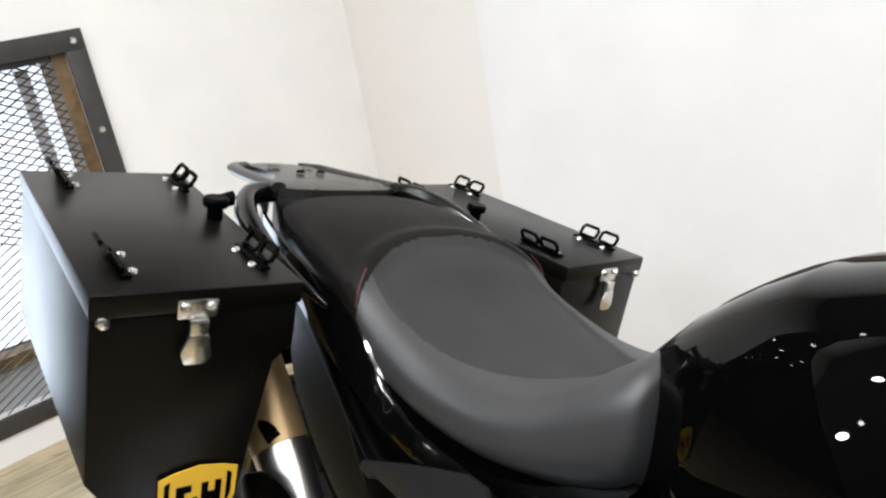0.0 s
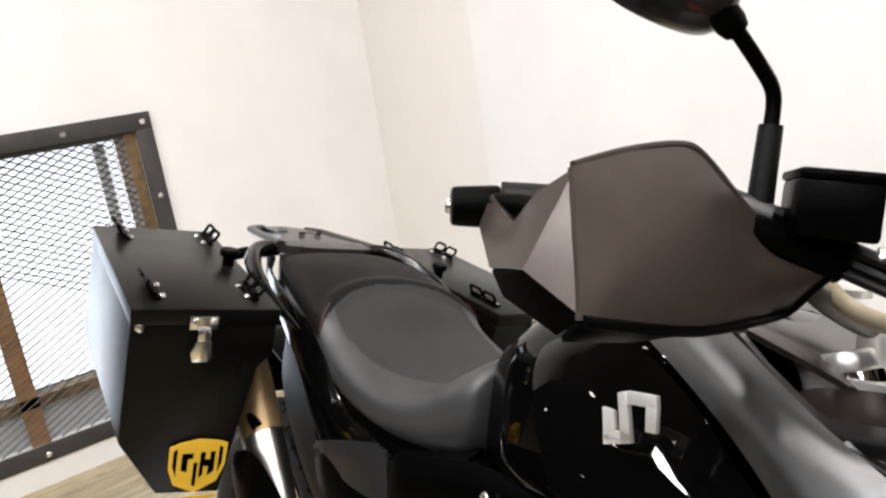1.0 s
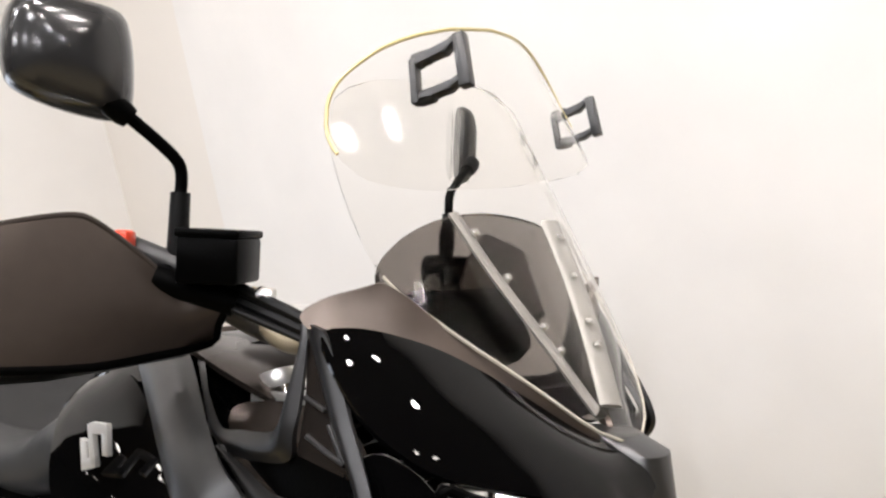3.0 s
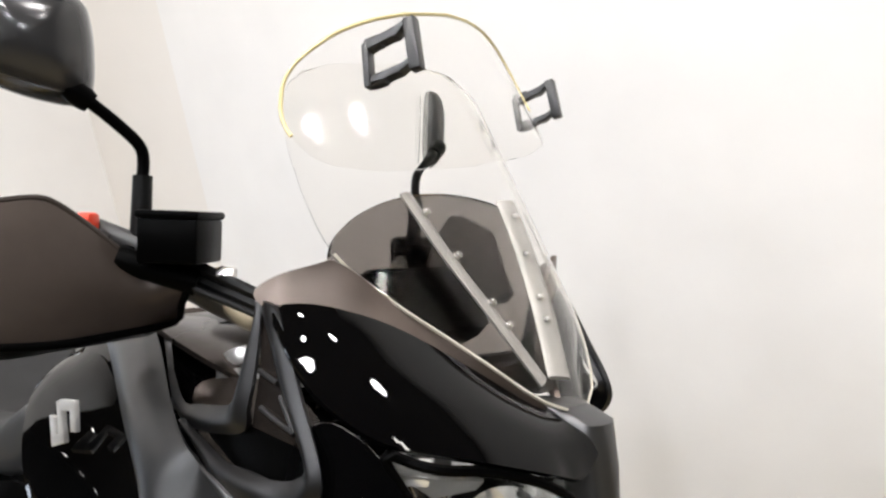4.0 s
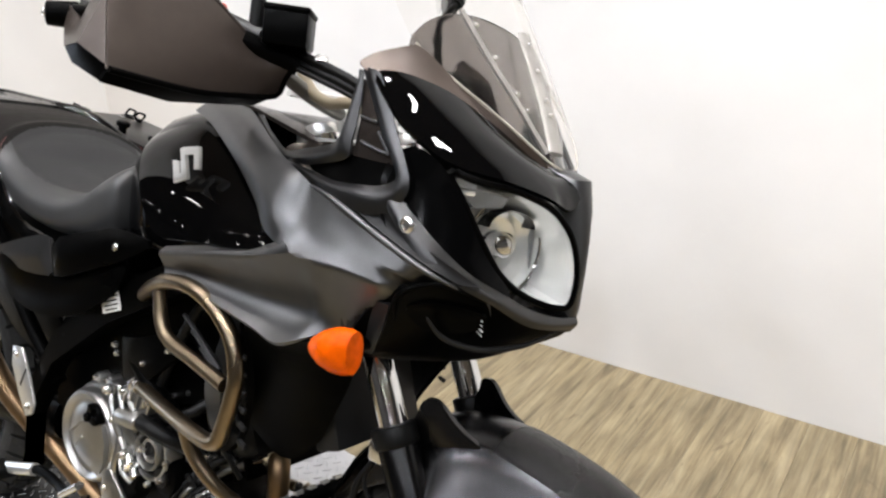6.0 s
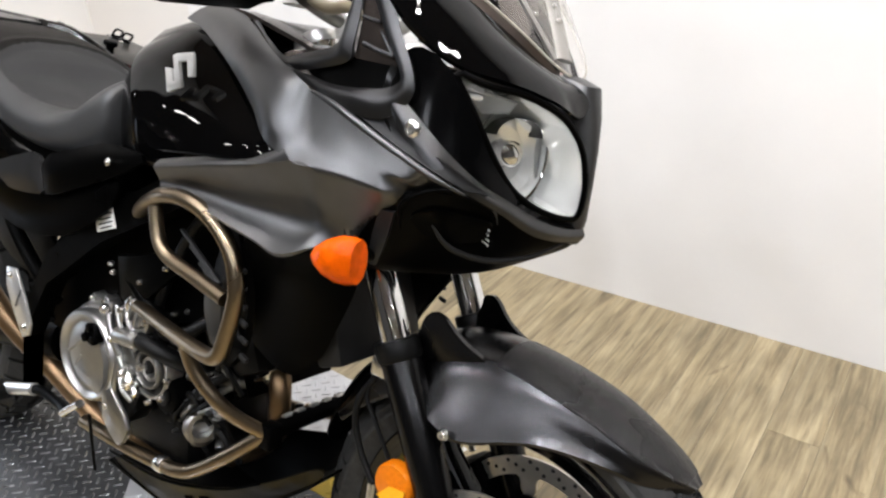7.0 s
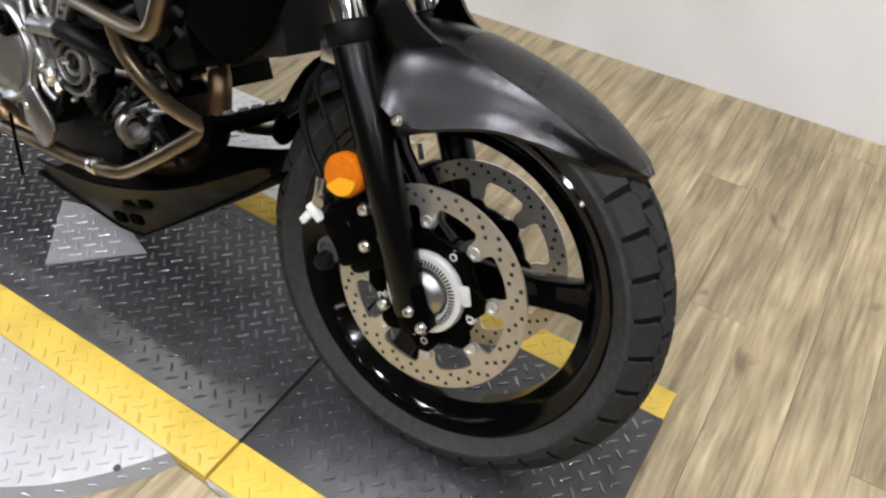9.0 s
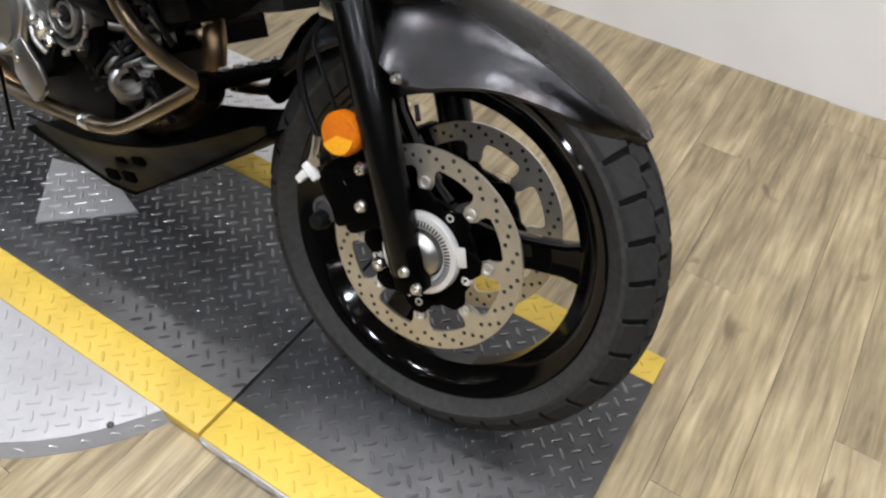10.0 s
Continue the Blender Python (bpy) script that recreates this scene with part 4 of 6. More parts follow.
# grey side fairing: an arm up to the tank top, an arm below the tank panel with a flared wing, and the long flank to the chin
CORNER = [(-.250, -.233, .980), (-.248, -.240, .952), (-.245, -.251, .922), (-.243, -.265, .898)]
ARM_UP = [
    [(-.522, -.134, 1.080), (-.552, -.141, 1.074), (-.578, -.146, 1.065), (-.600, -.150, 1.050)],
    [(-.445, -.163, 1.056), (-.470, -.174, 1.056), (-.497, -.181, 1.048), (-.520, -.180, 1.034)],
    [(-.345, -.207, 1.017), (-.362, -.219, 1.016), (-.388, -.227, 1.006), (-.409, -.222, .992)],
    [(-.283, -.232, .998), (-.292, -.244, .984), (-.317, -.252, .962), (-.339, -.243, .949)],
    [(-.262, -.234, .988), (-.268, -.246, .956), (-.280, -.260, .930), (-.300, -.256, .915)],
    CORNER]
FLANK = [
    CORNER + [(-.246, -.244, .860), (-.249, -.225, .818), (-.257, -.260, .781)],
    [(-.213, -.237, .971), (-.210, -.243, .945), (-.208, -.252, .915), (-.205, -.263, .896), (-.210, -.246, .858), (-.213, -.230, .825), (-.213, -.238, .798)],
    [(-.175, -.240, .957), (-.170, -.244, .935), (-.165, -.252, .912), (-.160, -.260, .894), (-.175, -.242, .860), (-.182, -.228, .828), (-.185, -.222, .795)],
    [(-.113, -.241, .933), (-.108, -.245, .917), (-.103, -.249, .901), (-.098, -.250, .886), (-.108, -.234, .858), (-.125, -.218, .825), (-.150, -.200, .785)],
    [(-.060, -.236, .912), (-.056, -.234, .905), (-.050, -.230, .896), (-.045, -.222, .885), (-.060, -.208, .855), (-.080, -.190, .825), (-.100, -.165, .799)],
    [(-.030, -.212, .896), (-.027, -.207, .891), (-.023, -.200, .885), (-.020, -.190, .876), (-.028, -.168, .853), (-.045, -.148, .832), (-.062, -.136, .815)]]
ARM_LOW = [
    [(-.530, -.234, .850), (-.530, -.245, .838), (-.530, -.238, .827), (-.526, -.236, .818), (-.515, -.243, .805)],
    [(-.420, -.245, .873), (-.419, -.257, .861), (-.430, -.243, .838), (-.440, -.233, .822), (-.421, -.250, .803)],
    [(-.316, -.251, .892), (-.316, -.264, .880), (-.326, -.244, .848), (-.336, -.229, .818), (-.313, -.256, .789)],
    [(-.262, -.258, .912), FLANK[0][3], FLANK[0][4], FLANK[0][5], FLANK[0][6]]]
EDGE_U = [r[0] for r in FLANK]
STRUT = mat("matte_grey_strut_paint", (.060, .060, .061), .38, 1.0, .1, 40, .05, 900)
BODYK = mat("dark_moulded_plastic", (.010, .010, .0102), .42, 0, .12, 60, .1, 700, spec=.22)
for s in (-1, 1):
    turn = (lambda r: r) if s < 0 else slim_far
    upper = ARM_UP[:5] + [r[:4] for r in FLANK]
    lower = [r[1:] for r in ARM_LOW[:3]] + [r[3:] for r in FLANK]
    rolled = [[r[0], tuple((a + b) / 2 - (.003 if k == 1 else 0) for k, (a, b) in enumerate(zip(r[0], r[1]))), r[1]] for r in ARM_LOW]
    # the flank ducks in behind the chin cowl
    tuck = lambda p: .034 * min(1, max(0, min(p.x + .108, .904 - .12 * (p.x + .104) - p.z), min(p.x + .19, .878 + .95 * (p.x + .108) - p.z)) / .016)
    sf = part("side_fairing", skin([[turn(r) for r in g] for g in (upper, lower, rolled)], (0, s, 0), .006, dent=tuck), GREY, bike, "matte grey side fairing with a creased flank", 70)
    low_rows = [[(x, y + .002, z + .004) if k == 0 else (x, y, z) for k, (x, y, z) in enumerate(r[4:])] for r in FLANK[2:4]]
    part("fairing_underside", skin([[turn(r) for r in low_rows]], (0, s, -.3), .005), BODYK, sf, "black plastic lower edge of the fairing", 60)
    part("fairing_edge", tube(turn(EDGE_U), .0045, 10, 6, radii=[.0015, .0042, .0046, .0044, .0035, .001]), GREY, sf)
    # rim of the chin scoop and the printed bars inside it
    if s < 0:
        part("scoop_rim", tube(([(-.100, -.228, .845), (-.096, -.236, .862), (-.093, -.239, .875), (-.076, -.239, .889), (-.049, -.229, .899), (-.030, -.205, .893), (-.012, -.160, .876)]), .003, 10, 5, radii=[.001, .003, .0035, .003, .0025, .002, .001]), BLACK, sf)
        part("scoop_lip", tube(([(-.066, -.214, .855), (-.058, -.185, .828), (-.038, -.136, .812), (-.012, -.090, .815), (.000, -.062, .822), (.012, -.025, .834)]), .003, 10, 5, radii=[.001, .0035, .004, .0035, .003, .001]), BODYK, sf)
        for k in range(4):
            part("print_bar", box(-.036 + .0008 * k, -.148, .853 - .006 * k, .0008, .030 - .006 * (k % 2), .0014, 0, (0, 0, 48)), WHITE, sf)
    lip = [(-.250, -.230, .990), (-.175, -.236, .963), (-.113, -.238, .938), (-.060, -.233, .917), (-.030, -.209, .900)]
    mid = [(-.200, -.228, .990), (-.148, -.232, .967), (-.098, -.233, .941), (-.052, -.225, .920), (-.022, -.196, .899)]
    top = [(-.152, -.234, .990), (-.120, -.236, .969), (-.080, -.233, .942), (-.042, -.219, .921), (-.016, -.184, .897)]
    cut = 5 if s < 0 else 3
    part("fairing_upper_panel", skin([[turn(lip[:cut]), turn(mid[:cut]), turn(top[:cut])]], (0, s, .3), .004), BODYK, sf)
    up = [(-.122, -.230, .994), (-.090, -.228, .968), (-.055, -.212, .935), (-.032, -.182, .908), (-.012, -.137, .886), (.004, -.092, .866), (.016, -.042, .854), (.022, 0, .851)]
    dn = [(-.130, -.236, .978), (-.100, -.240, .948), (-.062, -.232, .920), (-.030, -.205, .896), (-.012, -.165, .877), (.004, -.110, .850), (.014, -.055, .838), (.020, 0, .834)]
    md = [((a[0] + b[0]) / 2 + .004 * (k > 2), (a[1] + b[1]) / 2 - .005 * (k < 7), (a[2] + b[2]) / 2) for k, (a, b) in enumerate(zip(up, dn))]
    part("nose_strip", skin([[turn(up), turn(md), turn(dn)]], (.3, s, 0), .005, 5, 5), STRUT, sf, "matte dark grey band below the headlight", 60)
both("fairing_pocket", [(-.40, -.15, 1.02), (-.32, -.13, 1.035), (-.236, -.14, 1.03), (-.165, -.17, 1.02), (-.15, -.2, .99), (-.19, -.215, .978), (-.245, -.215, .975), (-.33, -.19, .99)], SHELLB, bulge=-.01, thick=.004)
# strut frame between pocket and cowl
for s in (-1, 1):
    Q = lambda *p: [(x, s * y, z) for x, y, z in p]
    blade = [Q((-.205, .212, 1.128), (-.190, .219, 1.128), (-.178, .220, 1.126)), Q((-.198, .214, 1.116), (-.184, .221, 1.118), (-.169, .220, 1.119)), Q((-.178, .219, 1.088), (-.165, .226, 1.090), (-.151, .223, 1.091)), Q((-.156, .224, 1.056), (-.145, .230, 1.058), (-.133, .226, 1.060)),
             Q((-.124, .229, 1.013), (-.114, .235, 1.014), (-.106, .229, 1.015)), Q((-.129, .230, 1.001), (-.116, .238, .992), (-.104, .231, .988)), Q((-.145, .232, .995), (-.140, .240, .981), (-.128, .237, .965)), Q((-.172, .232, .992), (-.172, .241, .982), (-.168, .239, .961)), Q((-.219, .228, .991), (-.217, .237, .985), (-.211, .237, .973)),
             Q((-.260, .220, .996), (-.256, .229, .992), (-.248, .231, .982)), Q((-.325, .205, 1.004), (-.322, .213, 1.004), (-.315, .213, 1.001))]
    st = part("cowl_strut", skin([blade], (0, s, 0), .006, 5, 5), STRUT, bike, "matte grey fairing strut", 60)
    brace = [Q((-.214, .210, 1.126), (-.209, .214, 1.126), (-.204, .212, 1.126)), Q((-.213, .212, 1.110), (-.206, .217, 1.111), (-.201, .214, 1.111)), Q((-.222, .216, 1.066), (-.210, .225, 1.068), (-.198, .221, 1.069)), Q((-.228, .218, 1.043), (-.214, .229, 1.043), (-.199, .226, 1.042)), Q((-.240, .216, 1.034), (-.223, .228, 1.026), (-.203, .226, 1.020)),
             Q((-.265, .211, 1.028), (-.256, .221, 1.018), (-.247, .220, 1.008)), Q((-.298, .204, 1.022), (-.294, .213, 1.012), (-.290, .212, 1.001)), Q((-.338, .197, 1.016), (-.332, .206, 1.008), (-.326, .204, .999)), Q((-.388, .178, 1.034), (-.374, .190, 1.026), (-.360, .198, 1.018)), Q((-.452, .152, 1.060), (-.446, .156, 1.057), (-.440, .158, 1.053))]
    part("strut_brace", skin([brace], (0, s, 0), .006, 5, 5), STRUT, st, "", 60)
    part("strut_panel", patch(Q((-.205, .210, 1.116), (-.194, .212, 1.112), (-.152, .221, 1.056), (-.130, .223, 1.020), (-.200, .220, 1.024), (-.196, .217, 1.069)), (0, s, 0), .001, .004, .008, soft=0), SHELLB, st, "satin brown-black panel between the struts")
    part("lower_panel", patch(Q((-.200, .219, 1.026), (-.130, .222, 1.022), (-.122, .226, 1.008), (-.130, .226, .996), (-.172, .227, .989), (-.219, .222, .988), (-.275, .208, .996), (-.29, .207, 1.006), (-.25, .214, 1.013)), (0, s, 0), -.002, .004, .009, soft=0), BLACK, st, "black recessed panel")
    for rib in (((-.194, .219, 1.071), (-.165, .223, 1.066)), ((-.188, .221, 1.042), (-.165, .223, 1.036), (-.140, .225, 1.031)), ((-.162, .222, 1.056), (-.150, .224, 1.043), (-.140, .225, 1.032))):
        part("panel_rib", tube(Q(*rib), .0022, 8, 3), STRUT, st)
# upper cowl
COWLT = mat("satin_brown_cowl_paint", (.118, .094, .080), .40, .7, .1, 50, .05, 700)
uc = [(-.183, -.222, 1.126), (-.156, -.194, 1.129), (-.118, -.152, 1.115), (-.084, -.106, 1.086), (-.032, -.030, 1.031), (-.008, 0, 1.036), (.008, -.004, 1.018), (.010, -.035, .985), (.006, -.090, 1.004), (-.021, -.140, 1.018), (-.076, -.195, 1.029), (-.118, -.222, 1.06), (-.15, -.226, 1.09)]
both("upper_cowl", uc, GLOSS, "gloss black upper cowl", slim=True, ref=(.6, -.6, .4), bulge=.012, thick=.005, res=.011, fall=.03)
both("cowl_top", [(-.211, -.218, 1.134), (-.190, -.208, 1.149), (-.162, -.190, 1.159), (-.153, -.176, 1.165), (-.118, -.130, 1.122), (-.086, -.098, 1.095), (-.056, -.066, 1.068), (-.036, -.026, 1.040), (-.040, -.032, 1.032), (-.066, -.072, 1.060), (-.090, -.110, 1.086), (-.121, -.155, 1.113), (-.158, -.195, 1.124), (-.190, -.220, 1.122)], COWLT, "brown-black satin cowl top", slim=True, ref=(.3, -.3, 1), bulge=.002, thick=.005, res=.012)
ns = [(-.150, -.222, 1.02), (-.110, -.222, 1.05), (-.078, -.200, 1.028), (-.053, -.182, .982), (-.036, -.155, .928), (-.009, -.114, .881), (-.020, -.165, .884), (-.058, -.21, .903), (-.093, -.232, .926), (-.140, -.236, .962)]
nsr, nsl = both("nose_side", ns, mat("semi_gloss_black_paint", (.0012, .0012, .0013), .16, 0, .1, 20, 0, spec=.06), "black nose side panel", slim=True, ref=(.3, -1, 0), bulge=.006, thick=.006, res=.01)
part("fairing_bolt", bolt((-.093, -.236, .958), (.1, -1, 0), .010, .006), ZINC, nsr)
part("fairing_bolt", bolt((-.093, .204, .958), (.1, 1, 0), .010, .006), ZINC, nsl)
ch = [(-.108, -.235, .880), (-.051, -.224, .897), (-.020, -.165, .884), (-.004, -.105, .866), (.010, -.05, .858), (.018, 0, .850), (.012, 0, .826), (-.020, -.025, .806), (-.083, -.075, .772), (-.150, -.160, .772), (-.178, -.21, .778), (-.163, -.228, .822)]
both("chin_cowl", ch, BLACK, "satin black chin cowl", slim=True, ref=(.4, -.6, -.4), bulge=.012, thick=.006, res=.011)
part("chin_inlet", patch([(-.10, -.222, .862), (-.055, -.215, .876), (-.02, -.15, .862), (-.035, -.15, .835), (-.08, -.195, .83)], (.4, -.7, -.3), -.006, .004, .012), BLACK, bike, "black chin air inlet")
# centre beak between the lamps
bk = [(-.020, 1.038, .026), (.006, 1.028, .028), (.015, .99, .020), (.019, .95, .014), (.020, .91, .013), (.019, .862, .018), (.013, .830, .020)]
rings = [[V(x, w * math.cos(a), z) + V(.022 * max(0, math.sin(a)) - .03 * max(0, -math.sin(a)), 0, 0) + V(-.018, 0, 0) for a in (2 * math.pi * k / 16 for k in range(16))] for x, z, w in bk]
part("nose_beak", loft(rings), GREY, bike, "matte grey nose beak", 50)
# headlights: bowl, reflector facets and clear lens each side
ln = [(-.080, -.197, 1.027), (-.046, -.172, 1.013), (-.021, -.132, 1.010), (.006, -.080, .992), (.018, -.040, .958), (.024, -.022, .912), (.022, -.023, .865), (.008, -.053, .866), (-.014, -.085, .878), (-.030, -.120, .901), (-.041, -.150, .937), (-.058, -.180, .988)]
for s in (-1, 1):
    o = ln if s < 0 else [(x - .016, y, z) for x, y, z in slim_far(ln)]
    hl = part("headlight", patch(o, (1, s * .8, 0), .014, .003, .010, fall=.03), LENSM, bike, "clear headlight with a bright reflector")
    hl.visible_shadow = False
    c = V(-.05, -.10, .945) if s < 0 else V(-.066, .06, .945)
    axis = V(.86, s * .42, .05).normalized()
    # the bowl reaches back from the lens's outline
    pts = [Vector(p) for p in o]
    for _ in range(2):
        pts = [q for i, p in enumerate(pts) for q in (p.lerp(pts[(i + 1) % len(pts)], .22), p.lerp(pts[(i + 1) % len(pts)], .78))]
    back = c - axis * .075
    rings = [[p.lerp(back + (p - c) * .25, f) - axis * (.006 + .05 * math.sin(f * math.pi / 2)) for p in pts] for f in (0, .12, .3, .5, .7, .85)]
    part("reflector_bowl", loft(rings, False), REFL, hl, "bright faceted reflector", 25)
    # round lamp dish with a hooded bulb, a chrome divider and a grey inner bezel
    u, w = axis.cross(V(0, 0, 1)).normalized(), V(0, 0, 1)
    dc = c + V(.012, s * -.012, -.012) - axis * .022
    part("lamp_dish", loft([[dc + (u * math.cos(a) * r + w * math.sin(a) * r * 1.12) - axis * d for a in (2 * math.pi * k / 20 for k in range(20))] for r, d in ((.056, 0), (.048, .010), (.034, .020), (.018, .026))], False), REFL, hl, "bright faceted lamp dish", 12)
    part("dish_ring", tube([dc + u * math.cos(a) * .057 + w * math.sin(a) * .064 for a in (2 * math.pi * k / 32 for k in range(32))], .0022, 8, 1, closed=True), CHROME, hl)
    part("bulb_shield", lathe([(-.03, .013), (-.008, .0165), (.004, .016), (.008, .011), (.008, .0005)], dc + w * .004, axis, 24), CHROME, hl, "chrome bulb shield")
    part("shield_hood", loft([[dc + axis * d + u * (.034 * math.cos(a)) + w * (.026 + .022 * math.sin(a)) for a in (math.pi * k / 10 for k in range(11))] for d in (-.02, .016)], False, None, False), BROW, hl, "dark chrome hood over the bulb")
    part("lamp_divider", patch([tuple(q) for q in (dc + u * .070 * s + w * .045 - axis * .012, dc + u * .085 * s + w * .03, dc + u * .075 * s - w * .06, dc + u * .060 * s - w * .05 - axis * .012)], tuple(axis), .004, .003, .012, soft=1), BEZEL, hl, "grey inner bezel")
    if s < 0:
        part("top_reflector", patch([tuple(q) for q in (V(-.072, s * .182, 1.006), V(-.048, s * .160, 1.003), V(-.030, s * .128, .998), V(-.045, s * .118, .985), V(-.062, s * .150, .982))], (1, s, -.2), .003, .003, .010, soft=0), BEZEL, hl)
    part("lens_rim", tube(pts, .0045, 8, 1, closed=True), BLACK, hl)
    part("marker_lamp", box(*((V(-.06, -.172, 1.006) if s < 0 else V(-.085, .11, 1.002)) - axis * .02), .04, .03, .02, .005, (0, 0, s * -35)), REFL, hl)
# indicators
for s in (-1, 1):
    o = V(-.127, s * .260, .803)
    bm = bmesh.new()
    rings = []
    for u, ry, rz in ((0, .024, .026), (.012, .033, .0285), (.03, .033, .028), (.05, .026, .022), (.066, .015, .013), (.074, .005, .004)):
        rings.append([o + V(-.048 * u / .074, 0, 0) + V(-.012, s * .012, -.004) * (u / .074) + V(0, s * ry * .62 * math.cos(a), rz * math.sin(a)) for a in (2 * math.pi * k / 24 for k in range(24))])
    ind = part("indicator", loft(rings), ORANGEB, bike, "amber turn signal", 50)
    part("indicator_stalk", tube([o + V(-.03, -s * .02, .0), o + V(-.04, -s * .07, -.005)], .017, 14, 1, flat=.7), BLACK, ind)

# windscreen: a clear sheet bowed round the middle line
def screen_pt(y, z):
    xc = -.023 - .2 / .35 * (z - 1.03) - .12 * (z - 1.03) ** 2
    return V(xc - 2.6 * y * y, y, z)


def sheet(outline, off, material, label, name, th=.004, edge=CLEARE, skew=(0, 0, 0)):
    """A clear sheet with a yellowed rim; the outline gives y and z."""
    pts = [screen_pt(y, z) + V(off, 0, 0) for y, z in outline]
    for _ in range(2):
        pts = [q for i, p in enumerate(pts) for q in (p.lerp(pts[(i + 1) % len(pts)], .22), p.lerp(pts[(i + 1) % len(pts)], .78))]
    us = np.linspace(0, 1, 17)
    right = sorted([p for p in pts if p.y <= .002], key=lambda p: p.z)
    lo, hi = min(p.z for p in pts), max(p.z for p in pts)
    def half(z):
        c = [(abs(a.z - z), -a.y) for a in right]
        for a, b in zip(right, right[1:]):
            if a.z <= z <= b.z and b.z > a.z:
                return -(a.y + (b.y - a.y) * (z - a.z) / (b.z - a.z))
        return min(c)[1]
    rows = []
    for z in np.linspace(lo + .0015, hi - .0015, 30):
        w = max(half(z), .002)
        rows.append([p + V(off + skew[0] + skew[1] * p.y, 0, skew[2] * p.y) for p in (screen_pt(w * (2 * u - 1), z) for u in us)])
    bm = loft(rows, False, None, False)
    ob = part(name, bm, material, bike, label)
    ob.visible_shadow = False
    sol = ob.modifiers.new("thickness", "SOLIDIFY")
    sol.thickness = th
    if edge is EDGE:
        upper = rows[8:]
        rim = [r[0] for r in upper] + rows[-1][1:-1] + [r[-1] for r in reversed(upper)]
        part("sheet_edge", tube(rim, .0021, 6, 1), edge, ob, "yellowed acrylic edge")
    else:
        # only the lower edges, where the sheet meets the cowl, have yellowed
        for j in (0, -1):
            part("sheet_edge", tube([r[j] for r in rows if r[j].z < 1.175], .0016, 6, 1), edge, ob, "pale acrylic edge")
    return ob


scr = [(0, 1.03), (-.045, 1.045), (-.09, 1.085), (-.135, 1.125), (-.168, 1.165), (-.172, 1.22), (-.168, 1.28), (-.152, 1.325), (-.11, 1.346), (0, 1.358), (.11, 1.346), (.152, 1.325), (.168, 1.28), (.172, 1.22), (.168, 1.165), (.135, 1.125), (.09, 1.085), (.045, 1.045)]
sheet(scr, .006, CLEAR, "tall clear acrylic windscreen", "windscreen", th=.002)
dfl = [(-.145, 1.265), (-.168, 1.31), (-.15, 1.365), (-.09, 1.405), (0, 1.418), (.09, 1.405), (.15, 1.365), (.168, 1.31), (.145, 1.265), (0, 1.255)]
sheet(dfl, .024, CLEAR, "small clear wind deflector clamped to the screen", "wind_deflector", th=.002, edge=EDGE, skew=(.018, .12, .20))
# clamps of the deflector
CLAMPM = mat("scuffed_black_clamp_plastic", (.022, .022, .022), .32, 0, .3, 60, .1, 500, spec=.5)
for c, ax in ((V(-.186, -.085, 1.351), V(-.30, .08, 1)), (V(-.236, .244, 1.353), V(-.30, 0, 1))):
    ax = ax.normalized()
    ay = V(.94, .25, .28).normalized()
    n = ay.cross(ax).normalized()
    ay = ax.cross(n).normalized()
    bm = bmesh.new()
    for p in ([(-.033, -.026), (-.025, -.026), (-.022, .020), (-.030, .020)], [(.020, -.024), (.033, -.024), (.033, .030), (.020, .030)], [(-.024, .010), (-.010, .016), (.010, .014), (.021, .022), (.021, .029), (.006, .022), (-.012, .023), (-.026, .017)], [(-.026, -.025), (-.010, -.022), (.008, -.024), (.021, -.018), (.021, -.011), (.008, -.017), (-.010, -.015), (-.024, -.018)]):
        prism([(u * .92, v * .96) for u, v in p], c - n * .006, ay, ax, .013, .0018, bm)
    for u in (-.019, .019):
        cyl(c + ax * u - ay * .026 - n * .002, c + ax * u - ay * .008 - n * .002, .0075, None, 12, .002, bm)
    part("deflector_clamp", bm, CLAMPM, bike, "black plastic deflector clamp")
# instrument hood and brackets behind the screen
HOOD = glass("smoked_acrylic", (.27, .245, .23), .05, 1.2)
half_hd = [(-.074, -.066, 1.064), (-.104, -.096, 1.090), (-.137, -.126, 1.118), (-.164, -.152, 1.146), (-.176, -.163, 1.163), (-.180, -.155, 1.181), (-.178, -.137, 1.198), (-.176, -.104, 1.213), (-.179, -.058, 1.223)]
hd = [(-.046, 0, 1.042)] + half_hd + [(-.182, 0, 1.227)] + [(x, -y, z) for x, y, z in reversed(half_hd)]
hood = part("smoked_screen", patch(hd, (1, 0, .5), .006, .006, .014, fall=.06), HOOD, bike, "short smoked inner screen")
for s in (-1, 1):
    pts = [screen_pt(s * y, z) + V(-.012, 0, 0) for y, z in ((.081, 1.222), (.066, 1.17), (.042, 1.115), (.014, 1.056))]
    st = part("screen_bracket", tube(pts, .0125, 10, 5, flat=.3), mat("grey_bracket", (.24, .23, .215), .4, .3), bike, "grey windscreen bracket strip")
    for q in (.12, .35, .6, .72):
        p = pts[0].lerp(pts[-1], q)
        part("bracket_bolt", bolt(p + V(.004, 0, .003), (1, 0, .5), .0042, .005), ZINC, st)
part("dashboard", box(-.215, 0, 1.105, .06, .17, .085, .02, (0, -30, 0)), BLACK, bike, "black instrument cluster")

SHELL = mat("satin_black_shell", (.022, .022, .0225), .2, 0, .1, 40)
